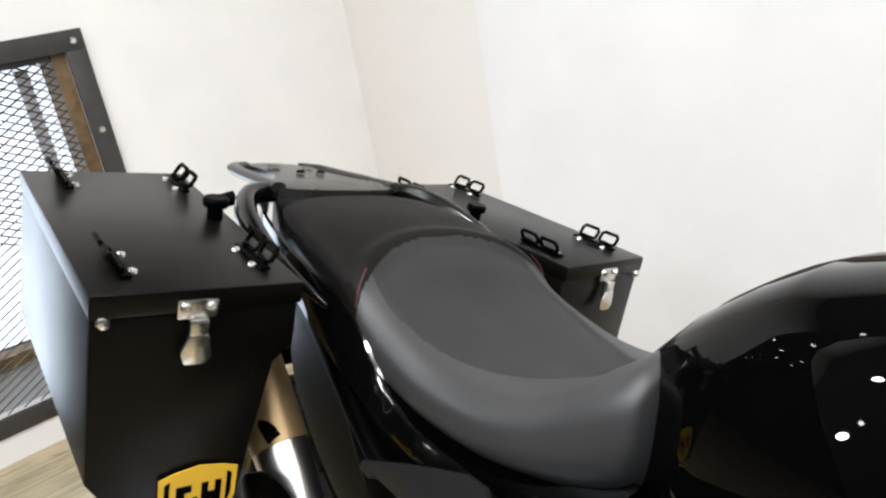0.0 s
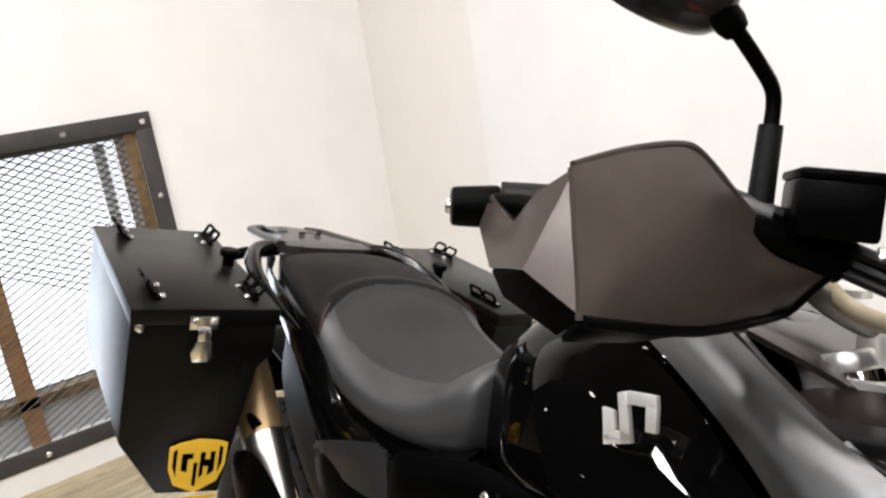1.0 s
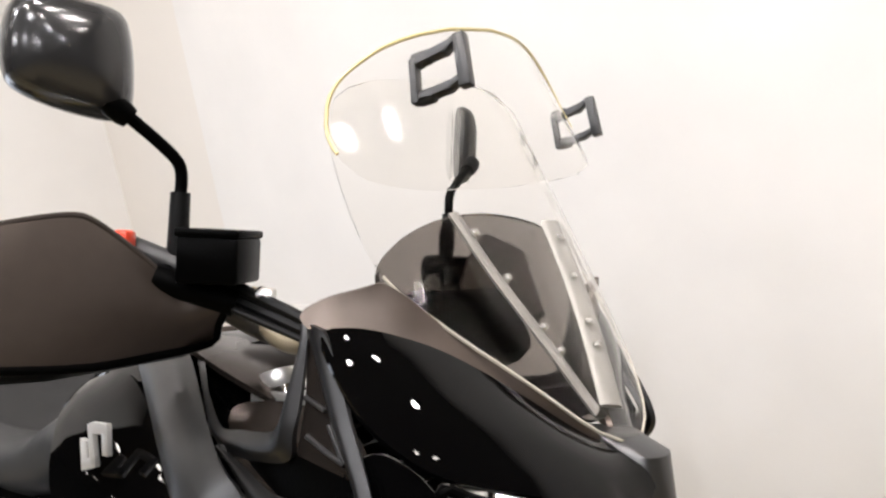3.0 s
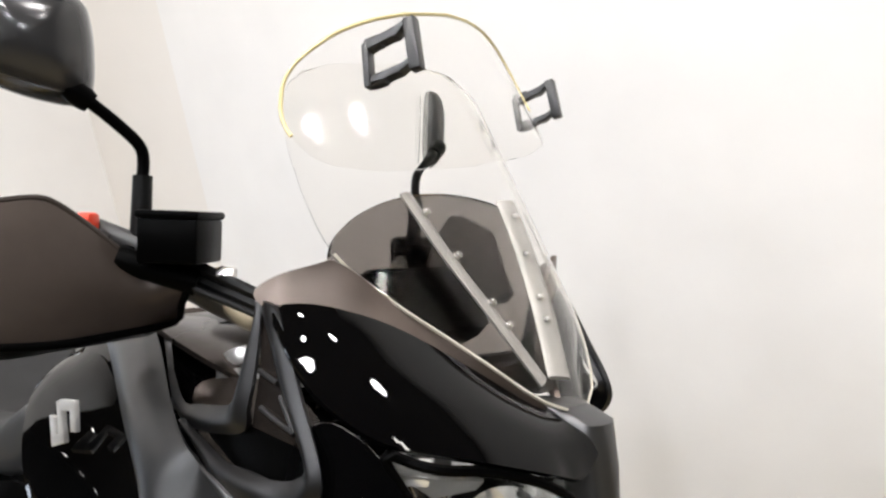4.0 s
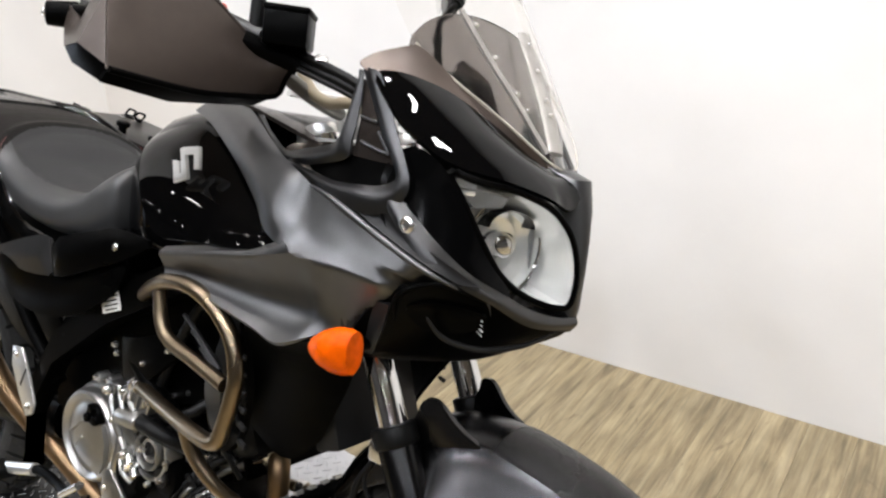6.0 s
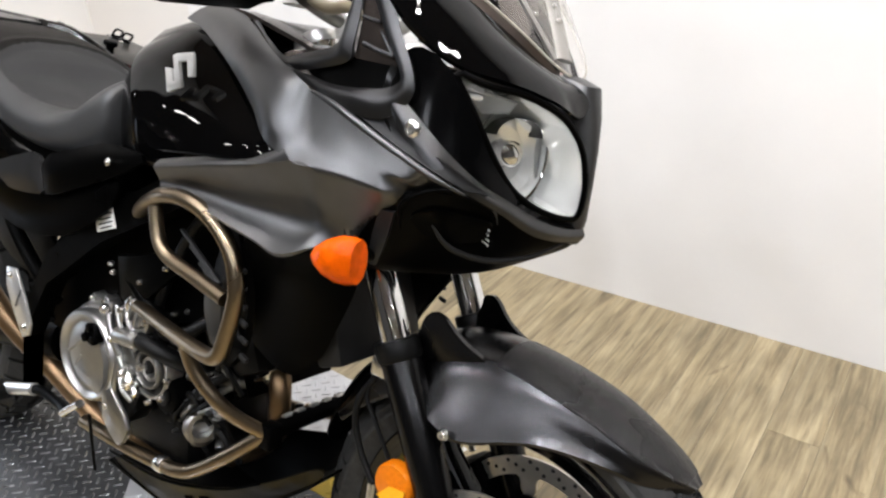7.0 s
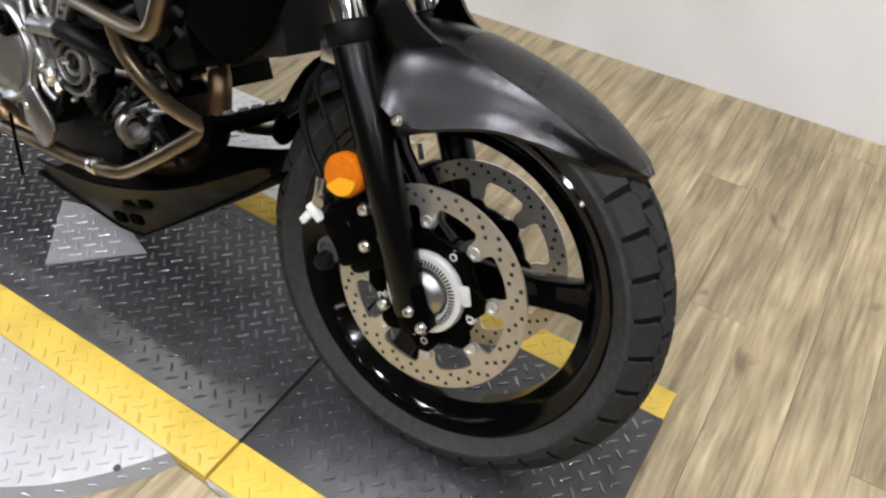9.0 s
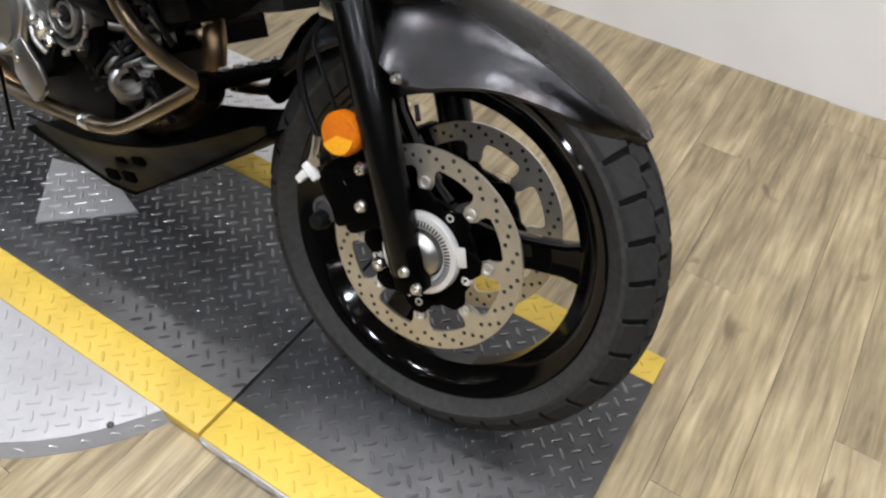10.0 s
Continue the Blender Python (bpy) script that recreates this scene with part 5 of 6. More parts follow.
# ---- handlebar, controls, mirrors ----
bar_pts = [(-.512, -.40, 1.149), (-.48, -.35, 1.152), (-.45, -.29, 1.152), (-.42, -.20, 1.14), (-.385, -.11, 1.09), (-.375, -.04, 1.07), (-.375, .04, 1.07), (-.385, .11, 1.09), (-.42, .20, 1.14), (-.45, .29, 1.152), (-.48, .35, 1.152), (-.512, .40, 1.149)]
bar = part("handlebar", tube(bar_pts, .011, 14, 6), mat("grey_handlebar", (.22, .215, .2), .35, .9), bike, "grey steel handlebar")
for s in (-1, 1):
    P = lambda x, y, z: V(x, s * y, z)
    part("grip", tube([P(-.45, .29, 1.152), P(-.48, .35, 1.152), P(-.508, .393, 1.150)], .0165, 16, 4), RUBBERB, bar, "black rubber grip")
    part("bar_weight", cyl(P(-.509, .393, 1.147), P(-.530, .424, 1.144), .0165, .015, 20, .003), BLACKM, bar, "black bar end weight")
    part("weight_screw", bolt(P(-.530, .424, 1.144), P(-.6, .75, 0), .006, .004), ZINC, bar)
    bm = box(*P(-.435, .245, 1.150), .045, .075, .05, .012, (0, 0, s * -32 if s > 0 else 32))
    part("switch_box", bm, BLACK, bar)
    if s < 0:
        part("kill_switch", box(*P(-.433, .249, 1.184), .016, .020, .020, .004, (0, 0, 32)), RED, bar, "red kill switch")
    part("lever", tube([P(-.424, .235, 1.145), P(-.430, .29, 1.142), P(-.452, .36, 1.138), P(-.482, .405, 1.135)], .008, 10, 5, flat=.6), BLACKM, bar)
    part("lever_perch", box(*P(-.418, .215, 1.148), .04, .045, .03, .006), BLACKM, bar)
    # handguard shell: broad face, folded outer end, underside lip
    hg = [P(-.401, .252, 1.174), P(-.410, .287, 1.200), P(-.414, .308, 1.205), P(-.417, .36, 1.195), P(-.417, .415, 1.179), P(-.381, .43, 1.086), P(-.385, .30, 1.075), P(-.392, .175, 1.085), P(-.352, .185, 1.125), P(-.385, .215, 1.140)]
    g = part("handguard", patch([tuple(q) for q in hg], (1, s * .5, .3), .008, .005, .011, soft=0, fall=.03), GUARDP, bike, "brown-black plastic handguard with a folded end")
    oc, lf, ol = P(-.417, .412, 1.179), P(-.425, .441, 1.110), P(-.381, .427, 1.086)
    part("guard_end", patch([tuple(q) for q in (oc, lf, ol)], (.4, s, 0), .002, .005, .010, soft=0), GUARDP, g)
    part("guard_return", patch([tuple(q) for q in (oc, P(-.445, .418, 1.160), P(-.468, .415, 1.138), P(-.498, .412, 1.156), P(-.506, .414, 1.132), P(-.466, .434, 1.106), lf)], (0, s, .3), .002, .006, .010, soft=0), GUARDP, g)
    part("guard_lower", patch([tuple(q) for q in (lf, P(-.462, .435, 1.104), P(-.452, .431, 1.088), P(-.402, .428, 1.072), ol)], (0, s, -.5), .002, .006, .008, soft=0), BLACK, g)
    hu = [ol, P(-.385, .30, 1.075), P(-.392, .175, 1.085), P(-.42, .19, 1.068), P(-.425, .32, 1.058), P(-.392, .432, 1.070)]
    part("guard_lip", patch([tuple(q) for q in hu], (.5, 0, -1), .003, .004, .012, soft=0), BLACK, g)
    part("guard_border", tube([tuple(q) for q in (P(-.381, .428, 1.085), P(-.384, .36, 1.078), P(-.385, .30, 1.0745), P(-.388, .24, 1.078), P(-.391, .178, 1.085), P(-.372, .182, 1.106), P(-.354, .186, 1.124))], .0042, 10, 3), BLACK, g)
    part("guard_rim", tube([P(-.391, .226, 1.150), P(-.402, .252, 1.174), P(-.411, .287, 1.2005), P(-.416, .309, 1.2055), P(-.420, .36, 1.1955), P(-.421, .411, 1.180)], .0030, 8, 4), BODYG, g, "dark rolled rim")
    part("guard_clamp", tube([P(-.432, .375, 1.15), P(-.46, .40, 1.15), P(-.50, .405, 1.15)], .008, 10, 3), BLACKM, g)
    # mirror
    mb = part("mirror", tube([P(-.409, .207, 1.165), P(-.409, .206, 1.233)], .0105, 14, 1, radii=[.0105, .0110, .0095]), RUBBERB, bike, "black mirror on a bent stalk")
    part("stalk", tube([P(-.409, .206, 1.230), P(-.410, .207, 1.258), P(-.414, .226, 1.278), P(-.420, .262, 1.304)], .0062, 12, 5), BLACK, mb)
    part("ball_joint", tube([P(-.418, .255, 1.298), P(-.424, .274, 1.312)], .012, 14, 3, radii=[.010, .013, .011]), BLACK, mb)
    cen = P(-.448, .300, 1.350) if s < 0 else P(-.478, .318, 1.344)
    bm = bmesh.new()
    rings = []
    # shell seen from the front: a rounded lozenge, deepest in the middle
    shape = [(1.0, -.72), (1.02, -.2), (.96, .45), (.80, .88), (.3, 1.0), (-.35, 1.0), (-.84, .86), (-1.0, .35), (-1.0, -.2), (-.84, -.58), (-.3, -.82), (.35, -.96), (.80, -.96)]
    shp = [q for q in smooth_line([(a, b, 0) for a, b in shape], 3, True)]
    fw_ = V(.92, s * .38, .05).normalized() if s < 0 else V(.66, .75, .05).normalized()
    sd = V(-fw_.y * s, fw_.x * s, 0).normalized()
    upv = V(0, 0, 1)
    for dep, sc in ((-.022, .985), (-.018, 1.0), (-.005, 1.0), (.012, .93), (.026, .78), (.036, .5), (.040, .15)):
        rings.append([cen + sd * (-q.x * (.055 if s < 0 else .031) * sc) + upv * (q.y * (.053 if s < 0 else .060) * sc) + fw_ * (dep if s < 0 else dep * .5) for q in shp])
    part("mirror_shell", loft(rings), SHELL, mb, "satin black mirror shell", 50)
    part("mirror_glass", loft([[cen + sd * (-q.x * (.050 if s < 0 else .028)) + upv * (q.y * (.048 if s < 0 else .055)) + fw_ * (-.0225 - .001 * k) for q in shp] for k in (0, 1)]), CHROME, mb, "mirror glass")
# brake fluid reservoir
rs = part("brake_reservoir", box(-.362, -.190, 1.170, .058, .076, .044, .004, (0, 0, 38)), BLACK, bike, "square black brake fluid reservoir")
part("reservoir_lid", box(-.362, -.190, 1.195, .061, .080, .008, .003, (0, 0, 38)), BLACKM, rs)
part("sight_bolt", cyl((-.335, -.165, 1.138), (-.322, -.155, 1.136), .009, None, 12, .002), ZINC, rs)
part("master_cylinder", tube([(-.40, -.235, 1.15), (-.355, -.175, 1.128)], .014, 12, 1), BLACKM, rs)
for k, (a, b, c) in enumerate((((-.432, -.205, 1.170), (-.350, -.172, 1.142), (-.272, -.142, 1.112)), ((-.433, -.208, 1.158), (-.350, -.172, 1.130), (-.275, -.140, 1.102)), ((-.425, -.215, 1.148), (-.345, -.180, 1.122), (-.270, -.135, 1.090)))):
    part("control_cable", tube([a, Vector(a).lerp(Vector(b), .5) + V(0, 0, .005), b, c, Vector(c) + V(.02, .04, -.04)], .0062 if k < 2 else .0042, 8, 5), RUBBERB, bike)
part("switch_barrel", tube([(-.445, -.235, 1.178), (-.400, -.205, 1.160)], .011, 14, 1), mat("dark_grey_switch", (.03, .03, .03), .4), bike)
part("clutch_hose", tube([(-.410, -.120, 1.135), (-.400, -.12, 1.120), (-.376, -.12, 1.096), (-.341, -.12, 1.085), (-.306, -.118, 1.088), (-.28, -.10, 1.075)], .0085, 12, 6), mat("beige_hose", (.34, .29, .20), .4), bike, "beige plastic hose")
part("top_yoke", patch([(-.43, -.12, 1.035), (-.33, -.13, 1.035), (-.31, -.06, 1.035), (-.31, .06, 1.035), (-.33, .13, 1.035), (-.43, .12, 1.035)], (0, 0, 1), .004, .02, .02), STEEL, bike, "silver top yoke")
for s in (-1, 1):
    part("fork_cap", cyl((-.37, s * .1, 1.035), (-.377, s * .1, 1.052), .024, None, 24, .003), STEEL, bike)
    part("bar_riser", cyl((-.37, s * .045, 1.03), (-.375, s * .045, 1.085), .018, None, 18, .003), STEEL, bike)
part("ignition_lock", cyl((-.335, 0, 1.03), (-.335, 0, 1.06), .02, None, 20, .003), BLACKM, bike)

# ---- seat ----
rings = []
NS = 144
prof = ((-.790, .125, .925, .86), (-.797, .150, .944, .825), (-.815, .160, .948, .80), (-.85, .166, .928, .785), (-.90, .170, .893, .778), (-.97, .175, .872, .775), (-1.04, .178, .875, .782), (-1.10, .179, .892, .795), (-1.16, .177, .917, .815), (-1.20, .174, .943, .842), (-1.235, .172, .966, .865), (-1.29, .165, .984, .885), (-1.36, .155, .999, .91), (-1.43, .14, 1.006, .94), (-1.48, .115, 1.0, .955), (-1.505, .07, .985, .96))
for x, w, zt, zb in prof:
    r = []
    for k in range(NS):
        a = 2 * math.pi * k / NS
        c, s_ = math.cos(a), math.sin(a)
        z = zt - (zt - zb) * .5 + (zt - zb) * .5 * math.copysign(abs(s_) ** .72, s_)
        if s_ > 0 and -1.2 < x < -.82:
            z -= .012 * max(0, 1 - abs(c) * 1.3)
        r.append(V(x, w * math.copysign(abs(c) ** (.80 if s_ > 0 else .55), c), z))
    rings.append(r)
# finer rings along the length
fine = []
cols = list(zip(*rings))
sm = [smooth_line(c, 14) for c in cols]
fine = [[sm[j][i] for j in range(NS)] for i in range(len(sm[0]))]
bm = loft(fine)
bm.normal_update()


def dish(x):
    """Half width of the darker top at x: a leaf that narrows to a point in front."""
    return .142 * max(0, 1 - (max(0, x + 1.15) / .275) ** 2.2)


def rear_part(x, y):
    """True behind the curved edge where the pillion part begins."""
    return x < -1.243 + .042 * (y / .15) ** 2


for v in bm.verts:
    x, y, z = v.co
    if z > .83 and abs(y) < .17:
        d = -1.243 + .042 * (y / .15) ** 2 - x
        v.co.z += .007 * math.exp(-((d - .012) / .016) ** 2) - .004 * max(0, min(1, (dish(x) - abs(y)) / .012)) * max(0, min(1, -d / .012))
for f in bm.faces:
    c = f.calc_center_median()
    if rear_part(c.x, c.y):
        f.material_index = 2
    elif abs(c.y) < dish(c.x) and c.z > .835 and abs(f.normal.z) > .2:
        f.material_index = 1
seat = part("seat", bm, [SEATS, SEATD, SEATT], bike, "two-piece stepped seat in grey vinyl with a darker grained top", 50)
for s in (-1, 1):
    part("seat_base", patch([(-.79, s * .12, .835), (-.90, s * .165, .785), (-1.03, s * .178, .785), (-1.13, s * .182, .81), (-1.22, s * .18, .85), (-1.24, s * .178, .825), (-1.12, s * .185, .785), (-.97, s * .178, .755), (-.82, s * .155, .79)], (0, s, 0), .003, .006, .014), BLACK, seat)

for sd_ in (-1, 1):
    part("seat_piping", tube([(-1.243 + .042 * (y / .15) ** 2 - .004, sd_ * y, z) for y, z in ((.150, .945), (.165, .925), (.173, .895), (.173, .865))], .0010, 6, 4), mat("dark_red_piping", (.06, .006, .006), .5), seat, "thin dark red piping")

# ---- tail, rack, grab rails ----
both("tail_cover", [(-1.20, -.175, .90), (-1.32, -.175, .93), (-1.46, -.155, .965), (-1.58, -.11, .985), (-1.62, -.07, .975), (-1.58, -.10, .94), (-1.42, -.155, .905), (-1.22, -.19, .83), (-1.02, -.195, .76), (-.86, -.185, .75), (-.92, -.185, .775), (-1.08, -.19, .80)], RIMK, "gloss black tail cover", bulge=.01, thick=.005)
both("side_cover", [(-.86, -.185, .755), (-1.02, -.198, .755), (-1.12, -.205, .72), (-1.06, -.21, .66), (-.93, -.215, .645), (-.80, -.21, .67), (-.70, -.20, .74), (-.68, -.195, .79), (-.76, -.19, .79)], BLACK, "satin black side cover", bulge=.012, thick=.006)
SATIN = mat("satin_side_cover_plastic", (.012, .012, .0122), .3, 0, .12, 50, .08, 700, spec=.32)
under = [(-.915, -.198, .790), (-.80, -.200, .822), (-.713, -.200, .846), (-.600, -.200, .838), (-.68, -.208, .795), (-.78, -.214, .757), (-.838, -.216, .735), (-.885, -.212, .728)]
facet = [(-1.149, -.198, .726), (-1.03, -.199, .768), (-.925, -.199, .797), (-.900, -.206, .760), (-.876, -.213, .728), (-.957, -.214, .717), (-1.05, -.208, .716)]
for upn in both("under_seat_panel", under, BLACK, "satin black panel below the seat", bulge=.012, thick=.006, res=.012, soft=1):
    sgn = -1 if upn.data.vertices[0].co.y < 0 else 1
    part("panel_bolt", bolt((-.685, sgn * .216, .818), (0, sgn, .2), .0065, .005), ZINC, upn)
both("knee_facet", facet, SATIN, "satin black wedge below the seat", bulge=.006, thick=.006, res=.012, soft=1)
part("tail_core", loft([[V(x, w * c, z + h * s_) for c, s_ in ((-1, -1), (1, -1), (1, 1), (-1, 1))] for x, w, z, h in ((-.78, .13, .76, .05), (-1.0, .16, .74, .06), (-1.25, .155, .83, .06), (-1.5, .11, .93, .04), (-1.62, .06, .96, .02))]), BLACK, bike, "", 30)
RACKM = mat("satin_cast_rack", (.014, .0135, .013), .26, .1, .15, 60, .05, 500, spec=.5)
GRABM = mat("gloss_grab_rail_paint", (.003, .003, .003), .12, 0, .1, 40, spec=.4)
rack = part("luggage_rack", patch([(-1.465, -.06, 1.012), (-1.50, -.115, 1.012), (-1.545, -.118, 1.016), (-1.59, -.068, 1.022), (-1.66, -.058, 1.026), (-1.73, -.06, 1.03), (-1.755, 0, 1.032), (-1.73, .06, 1.03), (-1.66, .058, 1.026), (-1.59, .068, 1.022), (-1.545, .118, 1.016), (-1.50, .115, 1.012), (-1.465, .06, 1.012)], (0, 0, 1), .004, .018, .014, soft=1), RACKM, bike, "black cast luggage rack with open sides")
for s in (-1, 1):
    part("rack_arm", tube([(-1.505, s * .112, 1.012), (-1.58, s * .108, 1.016), (-1.66, s * .100, 1.020), (-1.715, s * .088, 1.024), (-1.74, s * .055, 1.025)], .013, 12, 5, flat=.7), RACKM, rack)
    part("rack_hole", lathe([(0, .012), (.0012, .012), (.0012, .0003)], (-1.67, s * .035, 1.0325), (0, 0, 1), 16), BLACK, rack)
    part("rack_bolt", bolt((-1.60, s * .02, 1.027), (0, 0, 1), .008, .005), BLACK, rack)
    part("grab_rail", tube([(-1.225, s * .192, .895), (-1.30, s * .199, .920), (-1.38, s * .203, .950), (-1.46, s * .188, .980), (-1.515, s * .155, .998), (-1.535, s * .105, 1.002)], .0175, 16, 6, flat=1.2, radii=[.003, .008, .0135, .0165, .0165, .014]), GRABM, rack, "gloss black grab rail")
    part("case_mount", tube([(-1.60, s * .14, .985), (-1.62, s * .24, .955)], .012, 12, 1), BLACKM, rack)
    part("case_mount", tube([(-1.62, s * .24, .96), (-1.45, s * .235, .80), (-1.26, s * .24, .72)], .010, 12, 3), BLACKM, rack)
# ---- engine and lower bike ----
ENG = mat("dark_engine_casting", (.006, .0058, .0056), .4, .3, .3, 40, .2, 300, spec=.15)
eng = part("engine", box(-.74, 0, .37, .30, .22, .20, .03), ENG, bike, "silver and dark vee-twin engine")
part("front_cylinder", loft([[V(x, w * c, z + h * s_) for c, s_ in ((-1, -1), (1, -1), (1, 1), (-1, 1))] for x, z, w, h in ((-.68, .44, .085, .07), (-.56, .50, .08, .07), (-.50, .53, .085, .07), (-.455, .55, .07, .05))]), ENG, eng, "", 30)
for k in range(6):
    part("cooling_fin", box(-.64 + .03 * k, 0, .46 + .0145 * k, .005, .195, .15, .002, (0, -24, 0)), BLACKM, eng)
part("rear_cylinder", box(-.82, 0, .58, .14, .17, .2, .02, (0, 25, 0)), ENG, eng)
# clutch cover: dished polished disc with a thick bright rim
cc = V(-.802, -.176, .446)
part("clutch_cover", lathe([(.09, .086), (.012, .086), (.004, .0845), (-.001, .081), (-.002, .077), (.001, .073), (.005, .069), (.006, .064), (.003, .056), (-.001, .045), (-.003, .030), (-.0035, .0005)], cc, Yv, 64), ALUP, eng, "polished round clutch cover")
part("cover_collar", lathe([(.10, .096), (.034, .096), (.024, .093), (.020, .087), (.020, .08)], cc, Yv, 48), ALU, eng)
fc = cc + V(.030, -.002, .051)
part("oil_filler", lathe([(.02, .020), (-.006, .020), (-.009, .017), (-.007, .012), (-.007, .0005)], fc, Yv, 24), BLACK, eng, "black oil filler cap")
for k in range(3):
    a = radians(90 + 120 * k)
    part("filler_lobe", cyl(fc + V(.014 * math.cos(a), -.004, .014 * math.sin(a)), fc + V(.014 * math.cos(a), -.014, .014 * math.sin(a)), .0085, None, 14, .002), BLACK, eng)
for k, (dx, dz) in enumerate(((-.038, .004), (-.022, .018), (-.020, -.014))):
    part("raised_mark", box(cc.x + dx, cc.y - .0025, cc.z + dz, .034, .004, .006, .0015, (0, -35 - 6 * k, 0)), ALUP, eng)
part("filler_ramp", loft([[V(cc.x + x, cc.y + dy, cc.z + z) for x, z, dy in r] for r in (((.028, .046, -.004), (.050, .036, -.004), (.050, .036, .02), (.028, .046, .02)), ((.034, .010, -.006), (.064, .006, -.005), (.064, .006, .02), (.034, .010, .02)), ((.034, -.030, -.005), (.062, -.034, -.004), (.062, -.034, .02), (.034, -.030, .02)), ((.020, -.056, -.001), (.042, -.064, 0), (.042, -.064, .02), (.020, -.056, .02)))]), ALUP, eng, "", 40)
# cast casing beside it
case_o = [(-.775, .525), (-.745, .556), (-.700, .567), (-.645, .571), (-.622, .545), (-.616, .498), (-.650, .455), (-.668, .426), (-.672, .380), (-.700, .345), (-.738, .337), (-.770, .372)]
# case coloured near black to put shade in the gaps between bright ribs
part("timing_case", prism(case_o, (0, -.114, 0), (1, 0, 0), (0, 0, 1), .043, .006), ENG, eng, "cast engine case darkened as the gaps between its ribs")
part("case_web", prism([(-.735, .545), (-.700, .560), (-.650, .562), (-.632, .540), (-.660, .528), (-.705, .538)], (0, -.150, 0), (1, 0, 0), (0, 0, 1), .014, .004), ALU, eng, "bright casting web")
part("case_web", prism([(-.722, .500), (-.690, .498), (-.662, .462), (-.676, .440), (-.705, .452)], (0, -.150, 0), (1, 0, 0), (0, 0, 1), .014, .004), ALUD, eng)
for k, (r0, r1, dy) in enumerate(((.100, .104, .050), (.106, .112, .062), (.114, .118, .074))):
    part("cover_step", lathe([(dy + .02, r0), (dy, r0), (dy - .003, r0 + .001), (dy - .003, r1 - .001), (dy, r1), (dy + .02, r1)], cc, Yv, 48), ALUD if k % 2 else ALU, eng)
for k in range(9):
    a = radians(-70 + 22 * k)
    part("cover_lug", cyl(cc + V(.101 * math.cos(a), .030, .101 * math.sin(a)), cc + V(.101 * math.cos(a), .062, .101 * math.sin(a)), .0085, .010, 12, .002), ALU, eng)
    part("lug_bolt", bolt(cc + V(.101 * math.cos(a), .030, .101 * math.sin(a)), (0, -1, 0), .0058, .007), ZINC, eng)
for (x0, z0), (x1, z1), r in (((-.752, .548), (-.716, .470), .006), ((-.728, .560), (-.690, .505), .005), ((-.700, .562), (-.668, .520), .005), ((-.716, .470), (-.660, .436), .006), ((-.712, .430), (-.676, .400), .005), ((-.668, .520), (-.628, .530), .005), ((-.716, .470), (-.722, .372), .006)):
    part("casting_rib", tube([(x0, -.164, z0), ((x0 + x1) / 2, -.170, (z0 + z1) / 2), (x1, -.164, z1)], r, 10, 4), ALU, eng)
part("hose_boss", cyl((-.715, -.168, .512), (-.650, -.174, .520), .016, .0135, 18, .003), ALU, eng)
part("hose_clamp", cyl((-.668, -.166, .518), (-.655, -.168, .520), .0165, None, 20, .001), ALU, eng)
part("water_hose", tube([(-.662, -.167, .519), (-.625, -.170, .520), (-.592, -.155, .508), (-.572, -.12, .490), (-.565, -.07, .49)], .0145, 14, 6), RUBBERB, eng, "black rubber water hose")
part("water_hose", tube([(-.650, -.14, .560), (-.600, -.155, .545), (-.560, -.14, .560), (-.54, -.10, .59)], .011, 12, 6), RUBBERB, eng)
for x, y, z, r in ((-.752, -.168, .548, .010), (-.704, -.166, .560, .008), (-.640, -.163, .556, .009), (-.686, -.172, .452, .009), (-.676, -.170, .432, .009), (-.735, -.168, .372, .008), (-.655, -.158, .470, .008), (-.728, -.168, .500, .007), (-.625, -.160, .505, .007)):
    part("case_bolt", bolt((x, y, z), (0, -1, 0), r, .012), ZINC, eng)
    part("bolt_boss", cyl((x, y + .022, z), (x, y + .001, z), r * 1.5, r * 1.3, 14, .001), ALU, eng)
for p0, p1, r in (((-.690, -.165, .452), (-.664, -.176, .438), .0095), ((-.676, -.165, .436), (-.652, -.172, .420), .008)):
    part("plug", cyl(p0, p1, r, None, 16, .002), ZINC, eng)
tab = prism([(-.746, .398), (-.722, .412), (-.676, .372), (-.664, .352), (-.676, .334), (-.682, .318), (-.698, .312), (-.716, .330), (-.742, .346)], (0, -.168, 0), (1, 0, 0), (0, 0, 1), .010, .003)
part("case_tab", tab, ALU, eng, "cast aluminium bracket with a hole")
part("tab_hole", lathe([(0, .0095), (-.0012, .0095), (-.0012, .0002)], (-.708, -.1735, .356), Yv, 18), BLACK, eng)
for z in (.347, .337):
    part("tab_slit", box(-.688, -.1740, z, .022, .002, .003, 0, (0, -30, 0)), BLACK, eng)
# ringed covers and pipes beside the case
for k, (r, dy) in enumerate(((.052, 0), (.044, .004), (.034, -.004), (.022, .002))):
    part("ring_cover", lathe([(.03, r), (dy, r), (dy - .003, r - .002), (dy - .003, r - .005), (dy, r - .007), (.03, r - .007)], (-.640, -.158, .470), Yv, 36), (ALU, ENG, ALUD, ALU)[k], eng)
for k in range(7):
    a = radians(200 + 40 * k)
    part("ring_bolt", bolt((-.640 + .056 * math.cos(a), -.160, .470 + .056 * math.sin(a)), (0, -1, 0), .0058, .009), ZINC, eng)
for k in range(5):
    part("casting_fin", box(-.700 + .017 * k, -.162, .553 + .004 * (k % 2), .006, .022, .030, .002, (0, 18, 0)), ALU, eng)
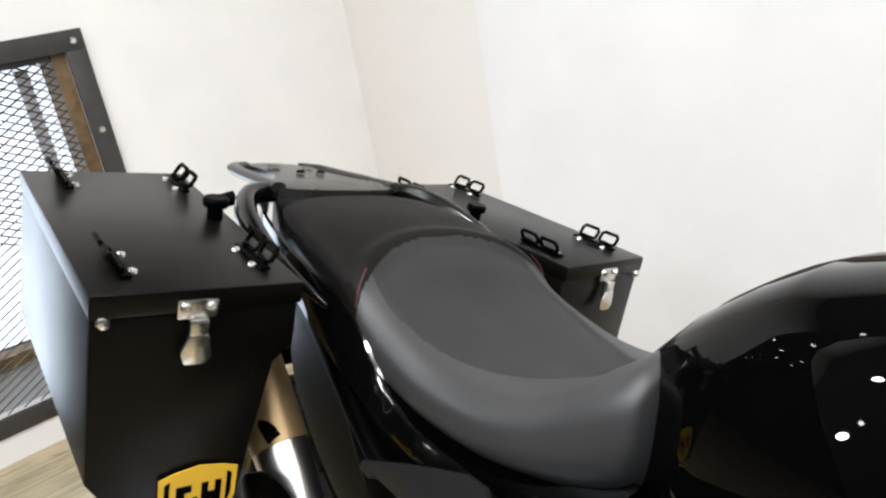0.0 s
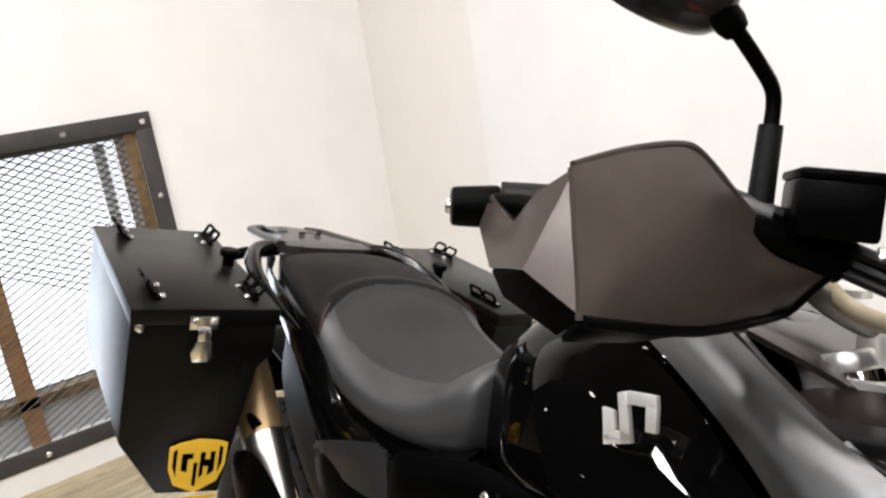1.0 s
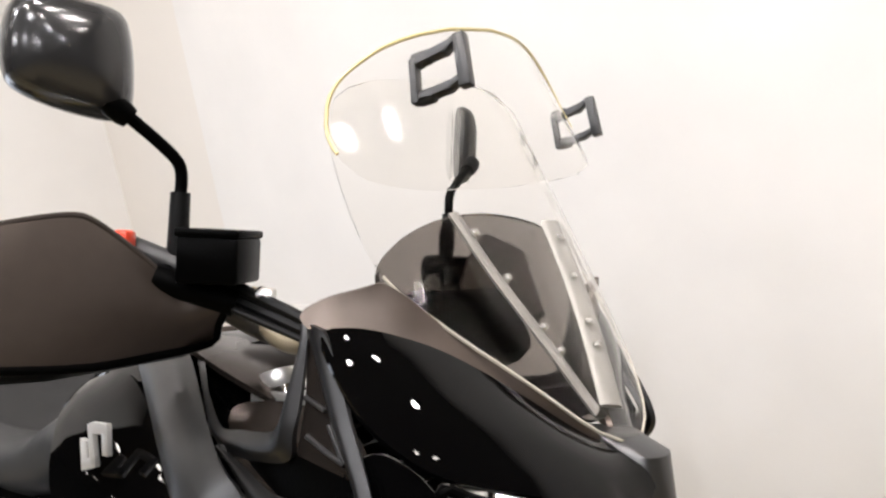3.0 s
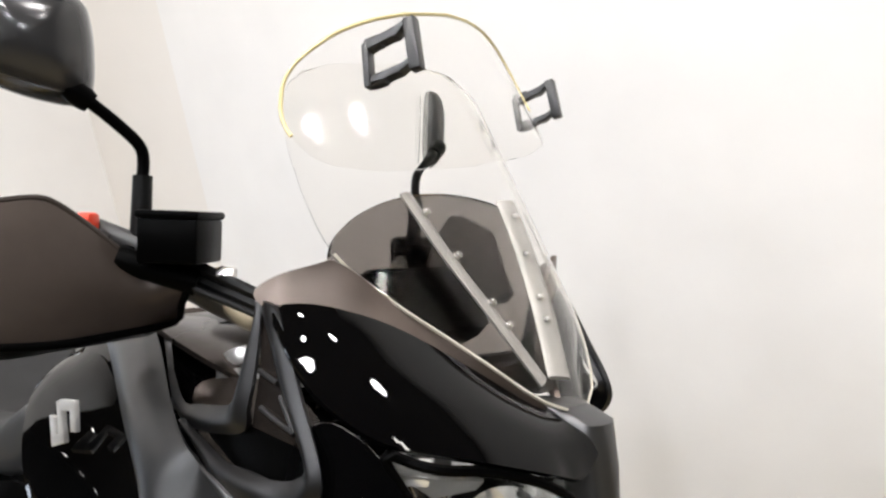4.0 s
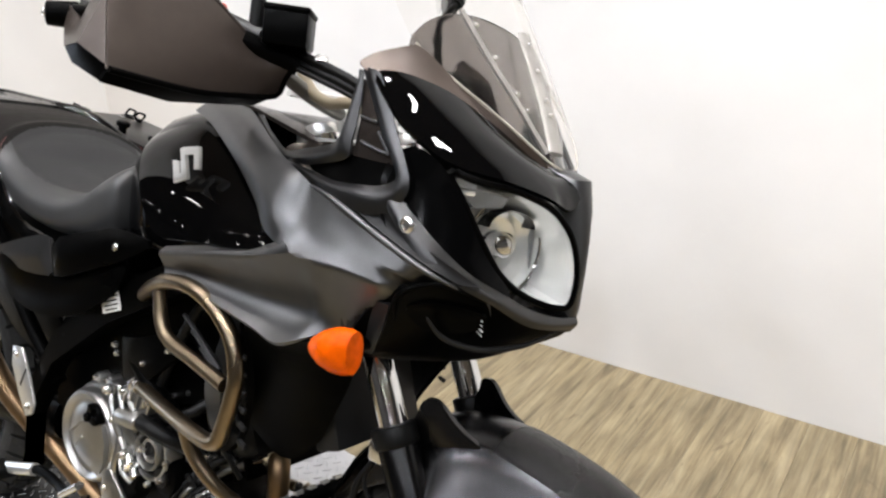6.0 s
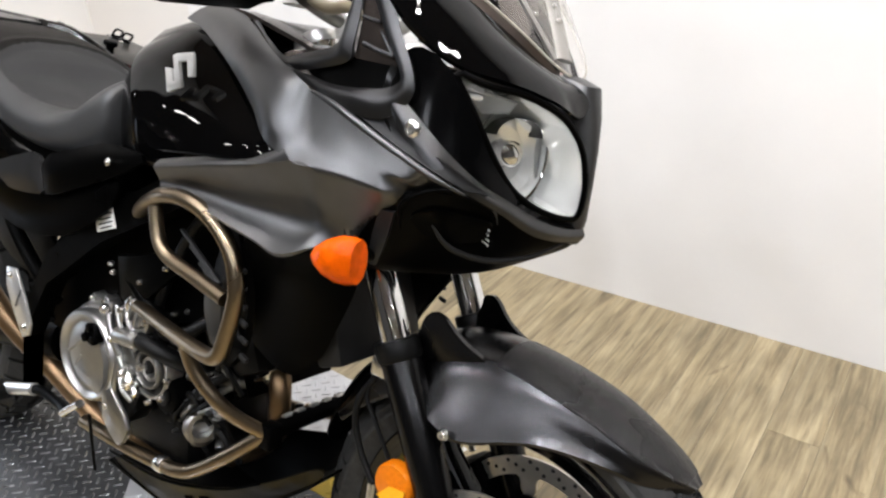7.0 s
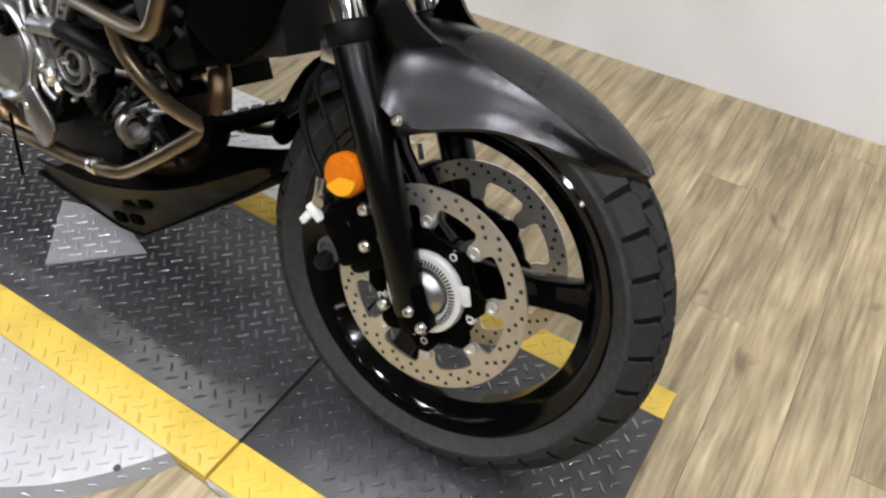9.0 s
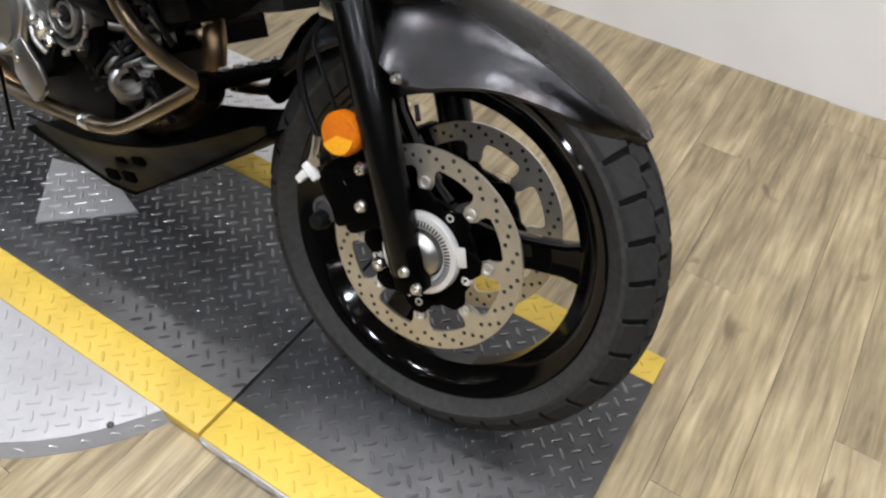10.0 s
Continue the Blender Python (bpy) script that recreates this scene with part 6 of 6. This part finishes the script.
for k in range(6):
    part("engine_hose", tube([(-.60 + .02 * k, -.13, .385 + .012 * k), (-.575 + .02 * k, -.145, .415 + .006 * k), (-.56 + .022 * k, -.12, .45)], .0045, 8, 4), (RUBBERB, ALUD)[k % 2], eng)
part("starter_ring", lathe([(0, .026), (.004, .030), (.016, .030), (.020, .026), (.020, .018), (0, .018)], (-.548, -.120, .392), (.9, -.4, .1), 24, closed=True), ALU, eng)
# dark clutter of the front cylinder
part("oil_filter", cyl((-.602, -.09, .438), (-.602, -.155, .436), .034, None, 28, .006), BLACK, eng, "black oil filter")
part("filter_cap", cyl((-.602, -.155, .436), (-.602, -.160, .436), .018, None, 20, .002), ENG, eng)
part("starter_cover", cyl((-.640, -.08, .375), (-.560, -.09, .370), .030, None, 24, .006), ENG, eng)
part("ringed_fitting", cyl((-.556, -.11, .372), (-.545, -.115, .372), .024, None, 20, .002), ALU, eng)
part("coolant_pipe", tube([(-.60, -.12, .40), (-.555, -.135, .43), (-.53, -.12, .47), (-.49, -.10, .50)], .008, 10, 5), ENG, eng)
part("head_cover", box(-.475, -.03, .545, .07, .16, .085, .015, (0, -24, 0)), ENG, eng)
part("spark_cap", cyl((-.50, -.11, .545), (-.485, -.15, .552), .012, None, 14, .003), BLACK, eng)
part("oil_pipe", tube([(-.585, -.12, .47), (-.545, -.10, .472), (-.50, -.085, .476), (-.472, -.07, .486)], .011, 12, 5), ALUD, eng)
part("oxygen_sensor", cyl((-.520, -.115, .515), (-.478, -.11, .492), .006, None, 10, .001), ALU, eng)
random.seed(4)
for k in range(34):
    x, z = random.uniform(-.655, -.50), random.uniform(.335, .60)
    z += (x + .58) * .3
    y = -random.uniform(.085, .12)
    if k % 3 == 0:
        part("engine_bolt", bolt((x, y - .01, z), (0, -1, 0), random.uniform(.004, .0065), .012), ZINC if k % 2 else ALUD, eng)
    elif k % 3 == 1:
        part("engine_fitting", cyl((x, y, z), (x + random.uniform(-.04, .04), y - .012, z + random.uniform(-.03, .03)), random.uniform(.006, .012), None, 12, .002), ENG if k % 2 else ALUD, eng)
    else:
        part("engine_hose", tube([(x, y, z), (x + .03, y - .02, z + .025), (x + .06, y, z - .025)], random.uniform(.004, .007), 8, 5), RUBBERB, eng)
# header pipe and lower pipe
part("header_pipe", tube([(-.485, -.02, .515), (-.462, -.035, .510), (-.444, -.045, .490), (-.436, -.05, .462), (-.440, -.045, .425), (-.475, -.01, .37), (-.53, .0, .31), (-.58, -.01, .28)], .0185, 18, 7), HEADER, bike, "heat-browned exhaust header")
part("header_clamp", cyl((-.474, -.03, .502), (-.452, -.055, .492), .023, None, 20, .003), ZINC, bike)
part("clamp_bolt", bolt((-.472, -.062, .490), (0, -1, 0), .008, .02), ZINC, bike)
part("exhaust_mid_pipe", tube([(-.58, -.01, .28), (-.70, -.05, .26), (-.85, -.09, .26), (-1.0, -.11, .32), (-1.12, -.17, .44), (-1.19, -.205, .57)], .022, 16, 7), HEADER, bike, "browned exhaust pipe")
SIL = mat("satin_silencer_shell", (.62, .60, .56), .28, 1, .1, 30)
mu = part("silencer", tube([(-1.18, -.205, .56), (-1.26, -.214, .66), (-1.34, -.220, .76), (-1.41, -.225, .85), (-1.47, -.228, .93)], .034, 28, 5, flat=1.2, radii=[.024, .034, .036, .035, .028]), SIL, bike, "satin silver exhaust silencer")
part("heat_shield", tube([(-1.285, -.2155, .692), (-1.34, -.220, .762), (-1.41, -.225, .852), (-1.46, -.228, .92)], .037, 28, 4, flat=1.2, radii=[.0368, .0378, .0365, .032]), mat("brown_heat_shield", (.26, .18, .09), .4, .6, .2, 30), mu)
part("silencer_guard", patch([(-1.10, -.24, .62), (-1.22, -.268, .70), (-1.30, -.272, .66), (-1.22, -.268, .56), (-1.10, -.25, .50)], (0, -1, 0), .012, .006, .014), BLACK, mu)
# skid plate with cut slots
SKID = [(-.80, -.12, .235), (-.607, -.148, .272), (-.46, -.148, .318), (-.37, -.13, .362), (-.292, -.097, .412), (-.285, -.09, .396), (-.317, -.09, .366), (-.423, -.09, .280), (-.52, -.09, .202), (-.56, -.09, .174), (-.62, -.09, .167), (-.80, -.09, .185)]
bm = patch(SKID, (0, -1, -.3), .004, .004, .014)
skid = part("skid_plate", bm, mat("worn_brown_black_plate", (.010, .008, .004), .3, .3, .7, 25, .1, 300, spec=.12), bike, "black folded skid plate with cut slots")
part("skid_floor", loft([[V(x, y, z) for y in (-.092, .092)] + [V(x, y, z + .005) for y in (.092, -.092)] for x, z in ((-.85, .182), (-.62, .164), (-.56, .170), (-.423, .275), (-.317, .360), (-.285, .392))]), BLACKM, skid, "", 30)
part("skid_side", patch(flip(SKID), (0, 1, -.3), .004, .004, .014), BLACKM, skid)
SLOT = mat("dark_slot", (.0008, .0008, .0008), .9, spec=.02)
for x, z in ((-.552, .258), (-.512, .270), (-.572, .218), (-.532, .230)):
    part("slot", box(x, -.1275, z, .026, .008, .018, .001, (20, -12, 0)), SLOT, skid)
part("skid_lip", tube([(-.80, -.122, .238), (-.607, -.150, .275), (-.46, -.150, .321), (-.38, -.135, .360)], .0025, 8, 5), BLACKM, skid)
# crash bars, bronze
G = lambda s, *p: [(x, s * y, z) for x, y, z in p]
for s in (-1, 1):
    cg = part("crash_bar", tube(G(s, (-.690, .15, .722), (-.655, .178, .742), (-.605, .205, .765), (-.555, .226, .786), (-.513, .238, .801), (-.458, .243, .807), (-.405, .243, .793), (-.360, .243, .758), (-.343, .243, .712), (-.347, .243, .675), (-.360, .243, .628), (-.370, .243, .606), (-.393, .241, .597), (-.463, .225, .592), (-.552, .200, .586), (-.677, .160, .575)), .0118, 16, 5), BRONZE, bike, "bronze tubular engine crash bar")
    part("cross_tube", tube(G(s, (-.548, .226, .782), (-.535, .228, .735), (-.51, .23, .712), (-.44, .236, .70), (-.365, .242, .688)), .0105, 14, 5), BRONZE, cg)
    part("down_tube", tube(G(s, (-.466, .224, .590), (-.453, .215, .550), (-.423, .20, .511), (-.399, .175, .480), (-.372, .140, .453)), .0112, 14, 5), BRONZE, cg)
    part("lower_tube", tube(G(s, (-.372, .140, .450), (-.434, .160, .393), (-.50, .165, .343), (-.538, .168, .328), (-.58, .165, .319), (-.664, .162, .309), (-.736, .160, .304), (-.844, .150, .292)), .0118, 16, 5), BRONZE, cg)
    part("tube_clamp", cyl(Vector(G(s, (-.572, .166, .321))[0]), Vector(G(s, (-.592, .165, .318))[0]), .0145, None, 18, .002), ZINC, cg)
    for x in (-.690, -.678):
        part("bar_washer", cyl(Vector(G(s, (x, .158, .5745))[0]), Vector(G(s, (x + .007, .160, .5745))[0]), .016 if x < -.68 else .0145, None, 18, .001), ZINC, cg)
    part("bar_bolt", cyl(Vector(G(s, (-.704, .155, .574))[0]), Vector(G(s, (-.690, .158, .5745))[0]), .0095, None, 6, .001), ZINC, cg)
    part("tube_bracket", box(-.366, s * .135, .45, .028, .03, .04, .005), BLACKM, cg)
cb = part("cross_bar", tube([(-.372, -.135, .452), (-.372, -.05, .452), (-.372, .05, .452), (-.372, .135, .452)], .014, 14, 4), BLACKM, bike, "black perforated cross bar")
for k in range(7):
    part("bar_hole", cyl((-.376, -.10 + .03 * k, .4655), (-.376, -.085 + .03 * k, .4655), .0045, None, 8), STEEL, cb)
# radiator shroud and lower cowl
both("lower_cowl", [(-.335, -.235, .79), (-.268, -.252, .768), (-.20, -.235, .80), (-.172, -.215, .778), (-.190, -.17, .772), (-.240, -.13, .700), (-.278, -.115, .635), (-.300, -.11, .59), (-.357, -.12, .54), (-.40, -.16, .60), (-.40, -.20, .66), (-.37, -.23, .74)], BLACKM, "black lower cowl", bulge=.01, thick=.008)
for s in (-1, 1):
    for k in range(4):
        part("radiator_louvre", tube([(-.500 + .022 * k, s * .214, .752 - .020 * k), (-.445 + .022 * k, s * .222, .728 - .020 * k), (-.395 + .016 * k, s * .226, .700 - .022 * k)], .0042, 8, 3, flat=.5), BODYK, bike)
    for k in range(6):
        part("grille_tab", box(-.342 + .003 * k, s * .236, .735 - .024 * k, .016, .006, .008, .002, (0, 20, 0)), BODYK, bike)
part("radiator", box(-.33, 0, .68, .05, .20, .22, .006, (0, -20, 0)), mat("black_radiator_core", (.008, .008, .008), .6, .3), bike, "black radiator core")
for k in range(9):
    part("radiator_fin", box(-.39 + .011 * k, -.18 + .003 * k, .655 - .0 * k + .013 * k, .03, .006, .006, .001, (0, -25, 0)), BLACK, bike)
both("radiator_side", [(-.40, -.20, .80), (-.36, -.235, .79), (-.33, -.23, .70), (-.34, -.225, .62), (-.40, -.205, .56), (-.45, -.19, .60), (-.46, -.19, .70)], BLACK, "black radiator side panel", bulge=.004, thick=.01)
rsd = both("inner_shroud", [(-.455, -.198, .70), (-.418, -.206, .69), (-.405, -.206, .64), (-.415, -.203, .60), (-.44, -.198, .585), (-.468, -.195, .64)], GREY, "grey inner radiator shroud", bulge=.004, thick=.006)
# frame beams, label, pegs, rear wheel
fr = part("frame", loft([[V(x, -.165 + dy, z + dz) for dy, dz in ((-.02, -.03), (.02, -.03), (.02, .03), (-.02, .03))] for x, z in ((-.36, .90), (-.55, .80), (-.75, .70), (-.92, .58), (-1.0, .45), (-1.0, .34))]), BLACK, bike, "satin black frame beams", 30)
part("frame_beam", loft([[V(x, .165 + dy, z + dz) for dy, dz in ((-.02, -.03), (.02, -.03), (.02, .03), (-.02, .03))] for x, z in ((-.36, .90), (-.55, .80), (-.75, .70), (-.92, .58), (-1.0, .45), (-1.0, .34))]), BLACK, fr, "", 30)
part("subframe_tube", tube([(-.90, -.15, .66), (-1.1, -.16, .70), (-1.3, -.14, .82), (-1.5, -.1, .93)], .016, 12, 4), BLACKM, fr)
part("subframe_tube", tube([(-.95, -.15, .50), (-1.1, -.155, .62), (-1.25, -.14, .78)], .014, 12, 4), BLACKM, fr)
lb = part("frame_label", box(-.735, -.188, .712, .055, .002, .034, .0005, (0, -20, 0)), WHITE, fr, "small white label with unreadable print")
for k in range(4):
    part("print_bar", box(-.735 + .002 * k, -.1895, .722 - .007 * k, .040 - .006 * (k % 2), .001, .0025, 0, (0, -20, 0)), BLACK, fr)
part("frame_gusset", prism([(-.735, .650), (-.690, .655), (-.60, .690), (-.57, .66), (-.640, .600), (-.690, .570), (-.72, .575)], (0, -.145, 0), (1, 0, 0), (0, 0, 1), .02, .003), BLACK, fr)
part("frame_brace", tube([(-.72, -.15, .62), (-.64, -.155, .575), (-.57, -.14, .53)], .014, 10, 3), BLACK, fr)
for q in ((-.745, .632), (-.738, .618), (-.661, .621), (-.595, .661)):
    part("frame_bolt", bolt((q[0], -.165, q[1]), (0, -1, 0), .0055, .008), ZINC, fr)
part("heel_guard", prism([(-1.035, .556), (-1.000, .560), (-.965, .505), (-.946, .465), (-.952, .442), (-.975, .432), (-1.005, .47), (-1.035, .52)], (0, -.195, 0), (1, 0, 0), (0, 0, 1), .005, .001), STEEL, fr, "brushed steel heel guard plate")
part("guard_slot", box(-.99, -.1985, .505, .008, .003, .045, .001, (0, 28, 0)), BLACK, fr)
part("guard_bolt", bolt((-.965, -.199, .455), (0, -1, 0), .008, .008), ZINC, fr)
part("guard_bolt", bolt((-1.015, -.199, .545), (0, -1, 0), .007, .008), ZINC, fr)
pg = part("foot_peg", tube([(-1.021, -.22, .318), (-.95, -.222, .340), (-.876, -.22, .365), (-.80, -.225, .368), (-.755, -.238, .372)], .009, 12, 4), BLACKM, bike, "black brake pedal and foot peg")
part("peg_sleeve", tube([(-1.01, -.222, .322), (-.885, -.222, .363)], .0115, 12, 1), STEEL, pg)
part("peg_rubber", box(-.99, -.26, .328, .05, .09, .024, .006), RUBBERB, pg)
part("pedal_tip", tube([(-.757, -.24, .371), (-.704, -.242, .409)], .0085, 12, 1, flat=.8), ZINC, pg)
part("pedal_wire", tube([(-.745, -.2, .36), (-.75, -.19, .30), (-.755, -.18, .24)], .003, 8, 2), BLACK, pg)
RA = V(-1.56, 0, .327)
rear = wheel("rear_wheel", RA, .3225, .150, .222, "gloss black cast rear wheel", 3, radians(40))
part("rear_disc", lathe([(-.078, .13), (-.074, .13), (-.074, .09), (-.078, .09)], RA, Yv, 60, closed=True), ROTOR, rear)
for s in (-1, 1):
    part("swing_arm", tube([(-.98, s * .11, .40), (-1.25, s * .115, .36), (-1.56, s * .115, .327)], .032, 14, 3, flat=1.3), BLACK, bike, "black swing arm")
part("rear_inner_panel", patch([(-.98, -.10, .50), (-1.05, -.125, .66), (-1.20, -.13, .80), (-1.42, -.12, .88), (-1.46, -.11, .74), (-1.36, -.10, .60), (-1.20, -.10, .50)], (0, -1, 0), .006, .006, .02), BLACK, bike, "black inner rear panel")
part("rear_mudguard", patch([(-1.05, -.07, .62), (-1.25, -.075, .70), (-1.45, -.075, .74), (-1.70, -.07, .80), (-1.70, .07, .80), (-1.45, .075, .74), (-1.25, .075, .70), (-1.05, .07, .62)], (0, 0, 1), .015, .005, .02), BLACK, bike)
part("plate_holder", box(-1.78, 0, .72, .012, .16, .2, .004, (0, -25, 0)), BLACK, bike)
part("shock_absorber", cyl((-1.02, 0, .42), (-1.0, 0, .66), .035, None, 18, .004), BLACKM, bike)
part("side_stand", tube([(-.86, .14, .30), (-.85, .20, .18), (-.845, .262, .075)], .012, 12, 3), BLACKM, bike, "black side stand")
part("stand_foot", box(-.845, .268, .068, .07, .05, .008, .002, (17, 0, 0)), BLACKM, bike)
part("main_wiring", tube([(-.45, -.12, .86), (-.55, -.15, .74), (-.62, -.15, .62), (-.66, -.14, .54)], .009, 10, 4), RUBBERB, bike)
part("engine_upper_cover", loft([[V(x, y, z) for y, z in ((-.125, zb), (.125, zb), (.125, zt), (-.125, zt))] for x, zb, zt in ((-1.0, .36, .60), (-.93, .40, .68), (-.80, .50, .74), (-.66, .545, .78), (-.52, .58, .80))]), BLACK, bike, "black cover between engine and frame", 30)
part("throttle_body", box(-.62, 0, .72, .22, .22, .12, .02), BLACK, bike)

# ---- side cases ----
def side_case(s, label):
    # local: x forward, y outward, z up from the lid's front outer corner
    top = V(-1.222, s * .468, .935 if s < 0 else .918)
    m = BIKE @ Matrix.Translation(top) @ pose(0, 0, 0, 0, 10, s * 4.3)
    case = thing("side_case", label, "side case", m, "luggage cases")
    L, Wd = .47, .228
    o = lambda y: s * -y
    sec = [(0, -.026), (0, -.225), (.065, -.322), (.168, -.332), (.20, -.10), (Wd, -.085), (Wd, -.026)]
    k = len(sec)
    rings = [[V(x, o(y), z) for y, z in sec] for x in (-.003, -L + .003)]
    bm = loft(rings)
    bmesh.ops.bevel(bm, geom=bm.edges[:], offset=.004, segments=2, profile=.5, affect="EDGES")
    body = part("case_body", bm, CASE, case, "matte black folded aluminium body", 30)
    lid = part("lid", box(-L / 2, o(Wd / 2), -.013, L + .004, Wd + .004, .027, .003), CASE, case, "flat matte black lid")
    # tie-down hooks: a folded loop with two rivets each
    for hx, hy, lean in ((-.415, .045, 1), (-.080, .040, 1), (-.400, .205, -1), (-.080, .200, -1)):
        bm = bmesh.new()
        c = V(hx, o(hy), 0)
        w = o(-1) * lean  # sideways, towards the nearer edge
        q = lambda x, u, z: c + V(x, w * u, z)
        for x0 in (-.021, .021):
            pts = [q(x0 + a, .004 + b * .6, .008 + b) for a, b in ((-.017, .003), (-.013, 0), (.013, 0), (.017, .003), (.017, .013), (.013, .017), (-.013, .017), (-.017, .013))]
            tube(pts, .0032, 6, 1, closed=True, bm=bm)
        box(*q(0, -.002, .0035), .088, .012, .004, .001, None, bm)
        box(*q(-.03, .001, .006), .012, .006, .010, .001, None, bm)
        box(*q(.03, .001, .006), .012, .006, .010, .001, None, bm)
        part("tie_hook", bm, BLACKM, lid, "black tie-down hook")
        for u in (-.026, .026):
            part("rivet", lathe([(0, .0065), (.003, .0055), (.0045, .003), (.0048, .0003)], q(u, -.012, .0015), (0, 0, 1), 12), ZINC, lid)
    kb = V(-.235, o(.205), 0)
    part("lid_knob", lathe([(0, .011), (.018, .011), (.019, .017), (.028, .018), (.032, .015), (.032, .0005)], kb, (0, 0, 1), 22), BLACKM, lid)
    # front latch
    lc = V(.001, o(.107), -.03)
    bm = box(.003, lc.y, -.022, .004, .045, .022, .002)
    box(.009, lc.y, -.048, .012, .022, .035, .004, None, bm)
    prism([(-.011, 0), (.011, 0), (.016, -.028), (.006, -.036), (-.016, -.034), (-.02, -.02)], (.010, lc.y, -.048), (0, 1, 0), (0, 0, 1), .006, .002, bm)
    part("latch", bm, ZINC, body, "bright zinc draw latch")
    for d in (-.014, .014):
        part("latch_rivet", bolt((.005, lc.y + d, -.018), (1, 0, 0), .006, .005), ZINC, body)
    part("corner_rivet", lathe([(0, .0075), (.004, .006), (.006, .0003)], (.001, o(.012), -.030), (1, 0, 0), 14), ZINC, body)
    part("rear_latch", box(-L - .004, o(.107), -.03, .01, .03, .05, .003), BLACKM, body)
    if s > 0:
        pts = [V(-.02, o(-.002), -.03), V(-.02, o(-.018), -.032), V(-.02, o(-.018), -.075), V(-.02, o(-.002), -.078)]
        part("side_loop", tube(pts, .004, 8, 1), BLACKM, body)
    else:
        # shield sticker on the front: yellow shield, dark bars in the middle, bar of print below
        sh = [(-.047, .036), (-.03, .042), (0, .047), (.03, .042), (.047, .036), (.046, -.005), (.035, -.034), (0, -.052), (-.035, -.034), (-.046, -.005)]
        e0 = V(.0012, o(.125), -.272)
        st = part("emblem_sticker", prism(sh, e0, (0, 1, 0), (0, 0, 1), .0012), GOLD, body, "yellow shield sticker with dark strokes", 0)
        bm = bmesh.new()
        for poly in ([(-.040, .028), (-.034, .032), (-.034, -.018), (-.040, 0)], [(.034, .032), (.040, .028), (.040, 0), (.034, -.018)], [(-.026, .022), (-.008, .022), (-.008, .012), (-.016, .012), (-.016, -.012), (-.026, -.008)], [(.004, .022), (.012, .022), (.012, .008), (.020, .008), (.020, .022), (.028, .022), (.028, -.014), (.018, -.022), (.018, -.004), (.010, -.004), (.010, -.020), (.004, -.024)], [(-.006, .004), (0, .004), (0, -.040), (-.006, -.038)]):
            prism(poly, e0 + V(.0013, 0, 0), (0, 1, 0), (0, 0, 1), .0006, 0, bm)
        part("dark_stroke", bm, BLACK, body, "", 0)
        part("print_bar", box(.0018, e0.y, e0.z - .062, .0008, .075, .006), GOLD, body, "bar of unreadable yellow print")
    return case


side_case(-1, "matte black aluminium side case with a yellow shield sticker")
side_case(1, "matte black aluminium side case with tie hooks beside the seat")

# ---- floor planks ----
floor = wall_object("floor", boxes((XW - .15, X1 + .15, Y0 - .15, Y1 + .2, FLOOR - .1, FLOOR - .008)), WOOD, "light oak vinyl plank floor", "floor")
random.seed(7)
PW, PL = 0.122, 1.22
cache, rest = {}, bmesh.new()
nrow = int((X1 - X0) / PW) + 1
for i in range(nrow):
    xa = X0 + i * PW
    xb = min(xa + PW, X1)
    y = Y0 - random.uniform(0, PL)
    while y < Y1:
        ya, yb = max(y, Y0), min(y + PL, Y1)
        y += PL
        if yb - ya < .02:
            continue
        if yb < -2.2:
            # far behind the camera: joined
            box((xa + xb - .0006) / 2, (ya + yb - .0006) / 2, FLOOR - .004, xb - xa - .0006, yb - ya - .0006, .008, 0, None, rest)
            continue
        key = (round(xb - xa, 3), round(yb - ya, 2))
        if key not in cache:
            bm = boxes((0, xb - xa - .0006, 0, yb - ya - .0006, 0, .008))
            bmesh.ops.bevel(bm, geom=[e for e in bm.edges if all(v.co.z > .007 for v in e.verts)], offset=.0004, segments=1, affect="EDGES")
            me = bpy.data.meshes.new("plank")
            bm.to_mesh(me)
            bm.free()
            me.materials.append(WOOD)
            cache[key] = me
        ob = new("plank", cache[key])
        ob.parent = floor
        ob.location = (xa, ya, FLOOR - .008)
tagged(part("plank", rest, WOOD, floor, "", 0), kind="stuff")
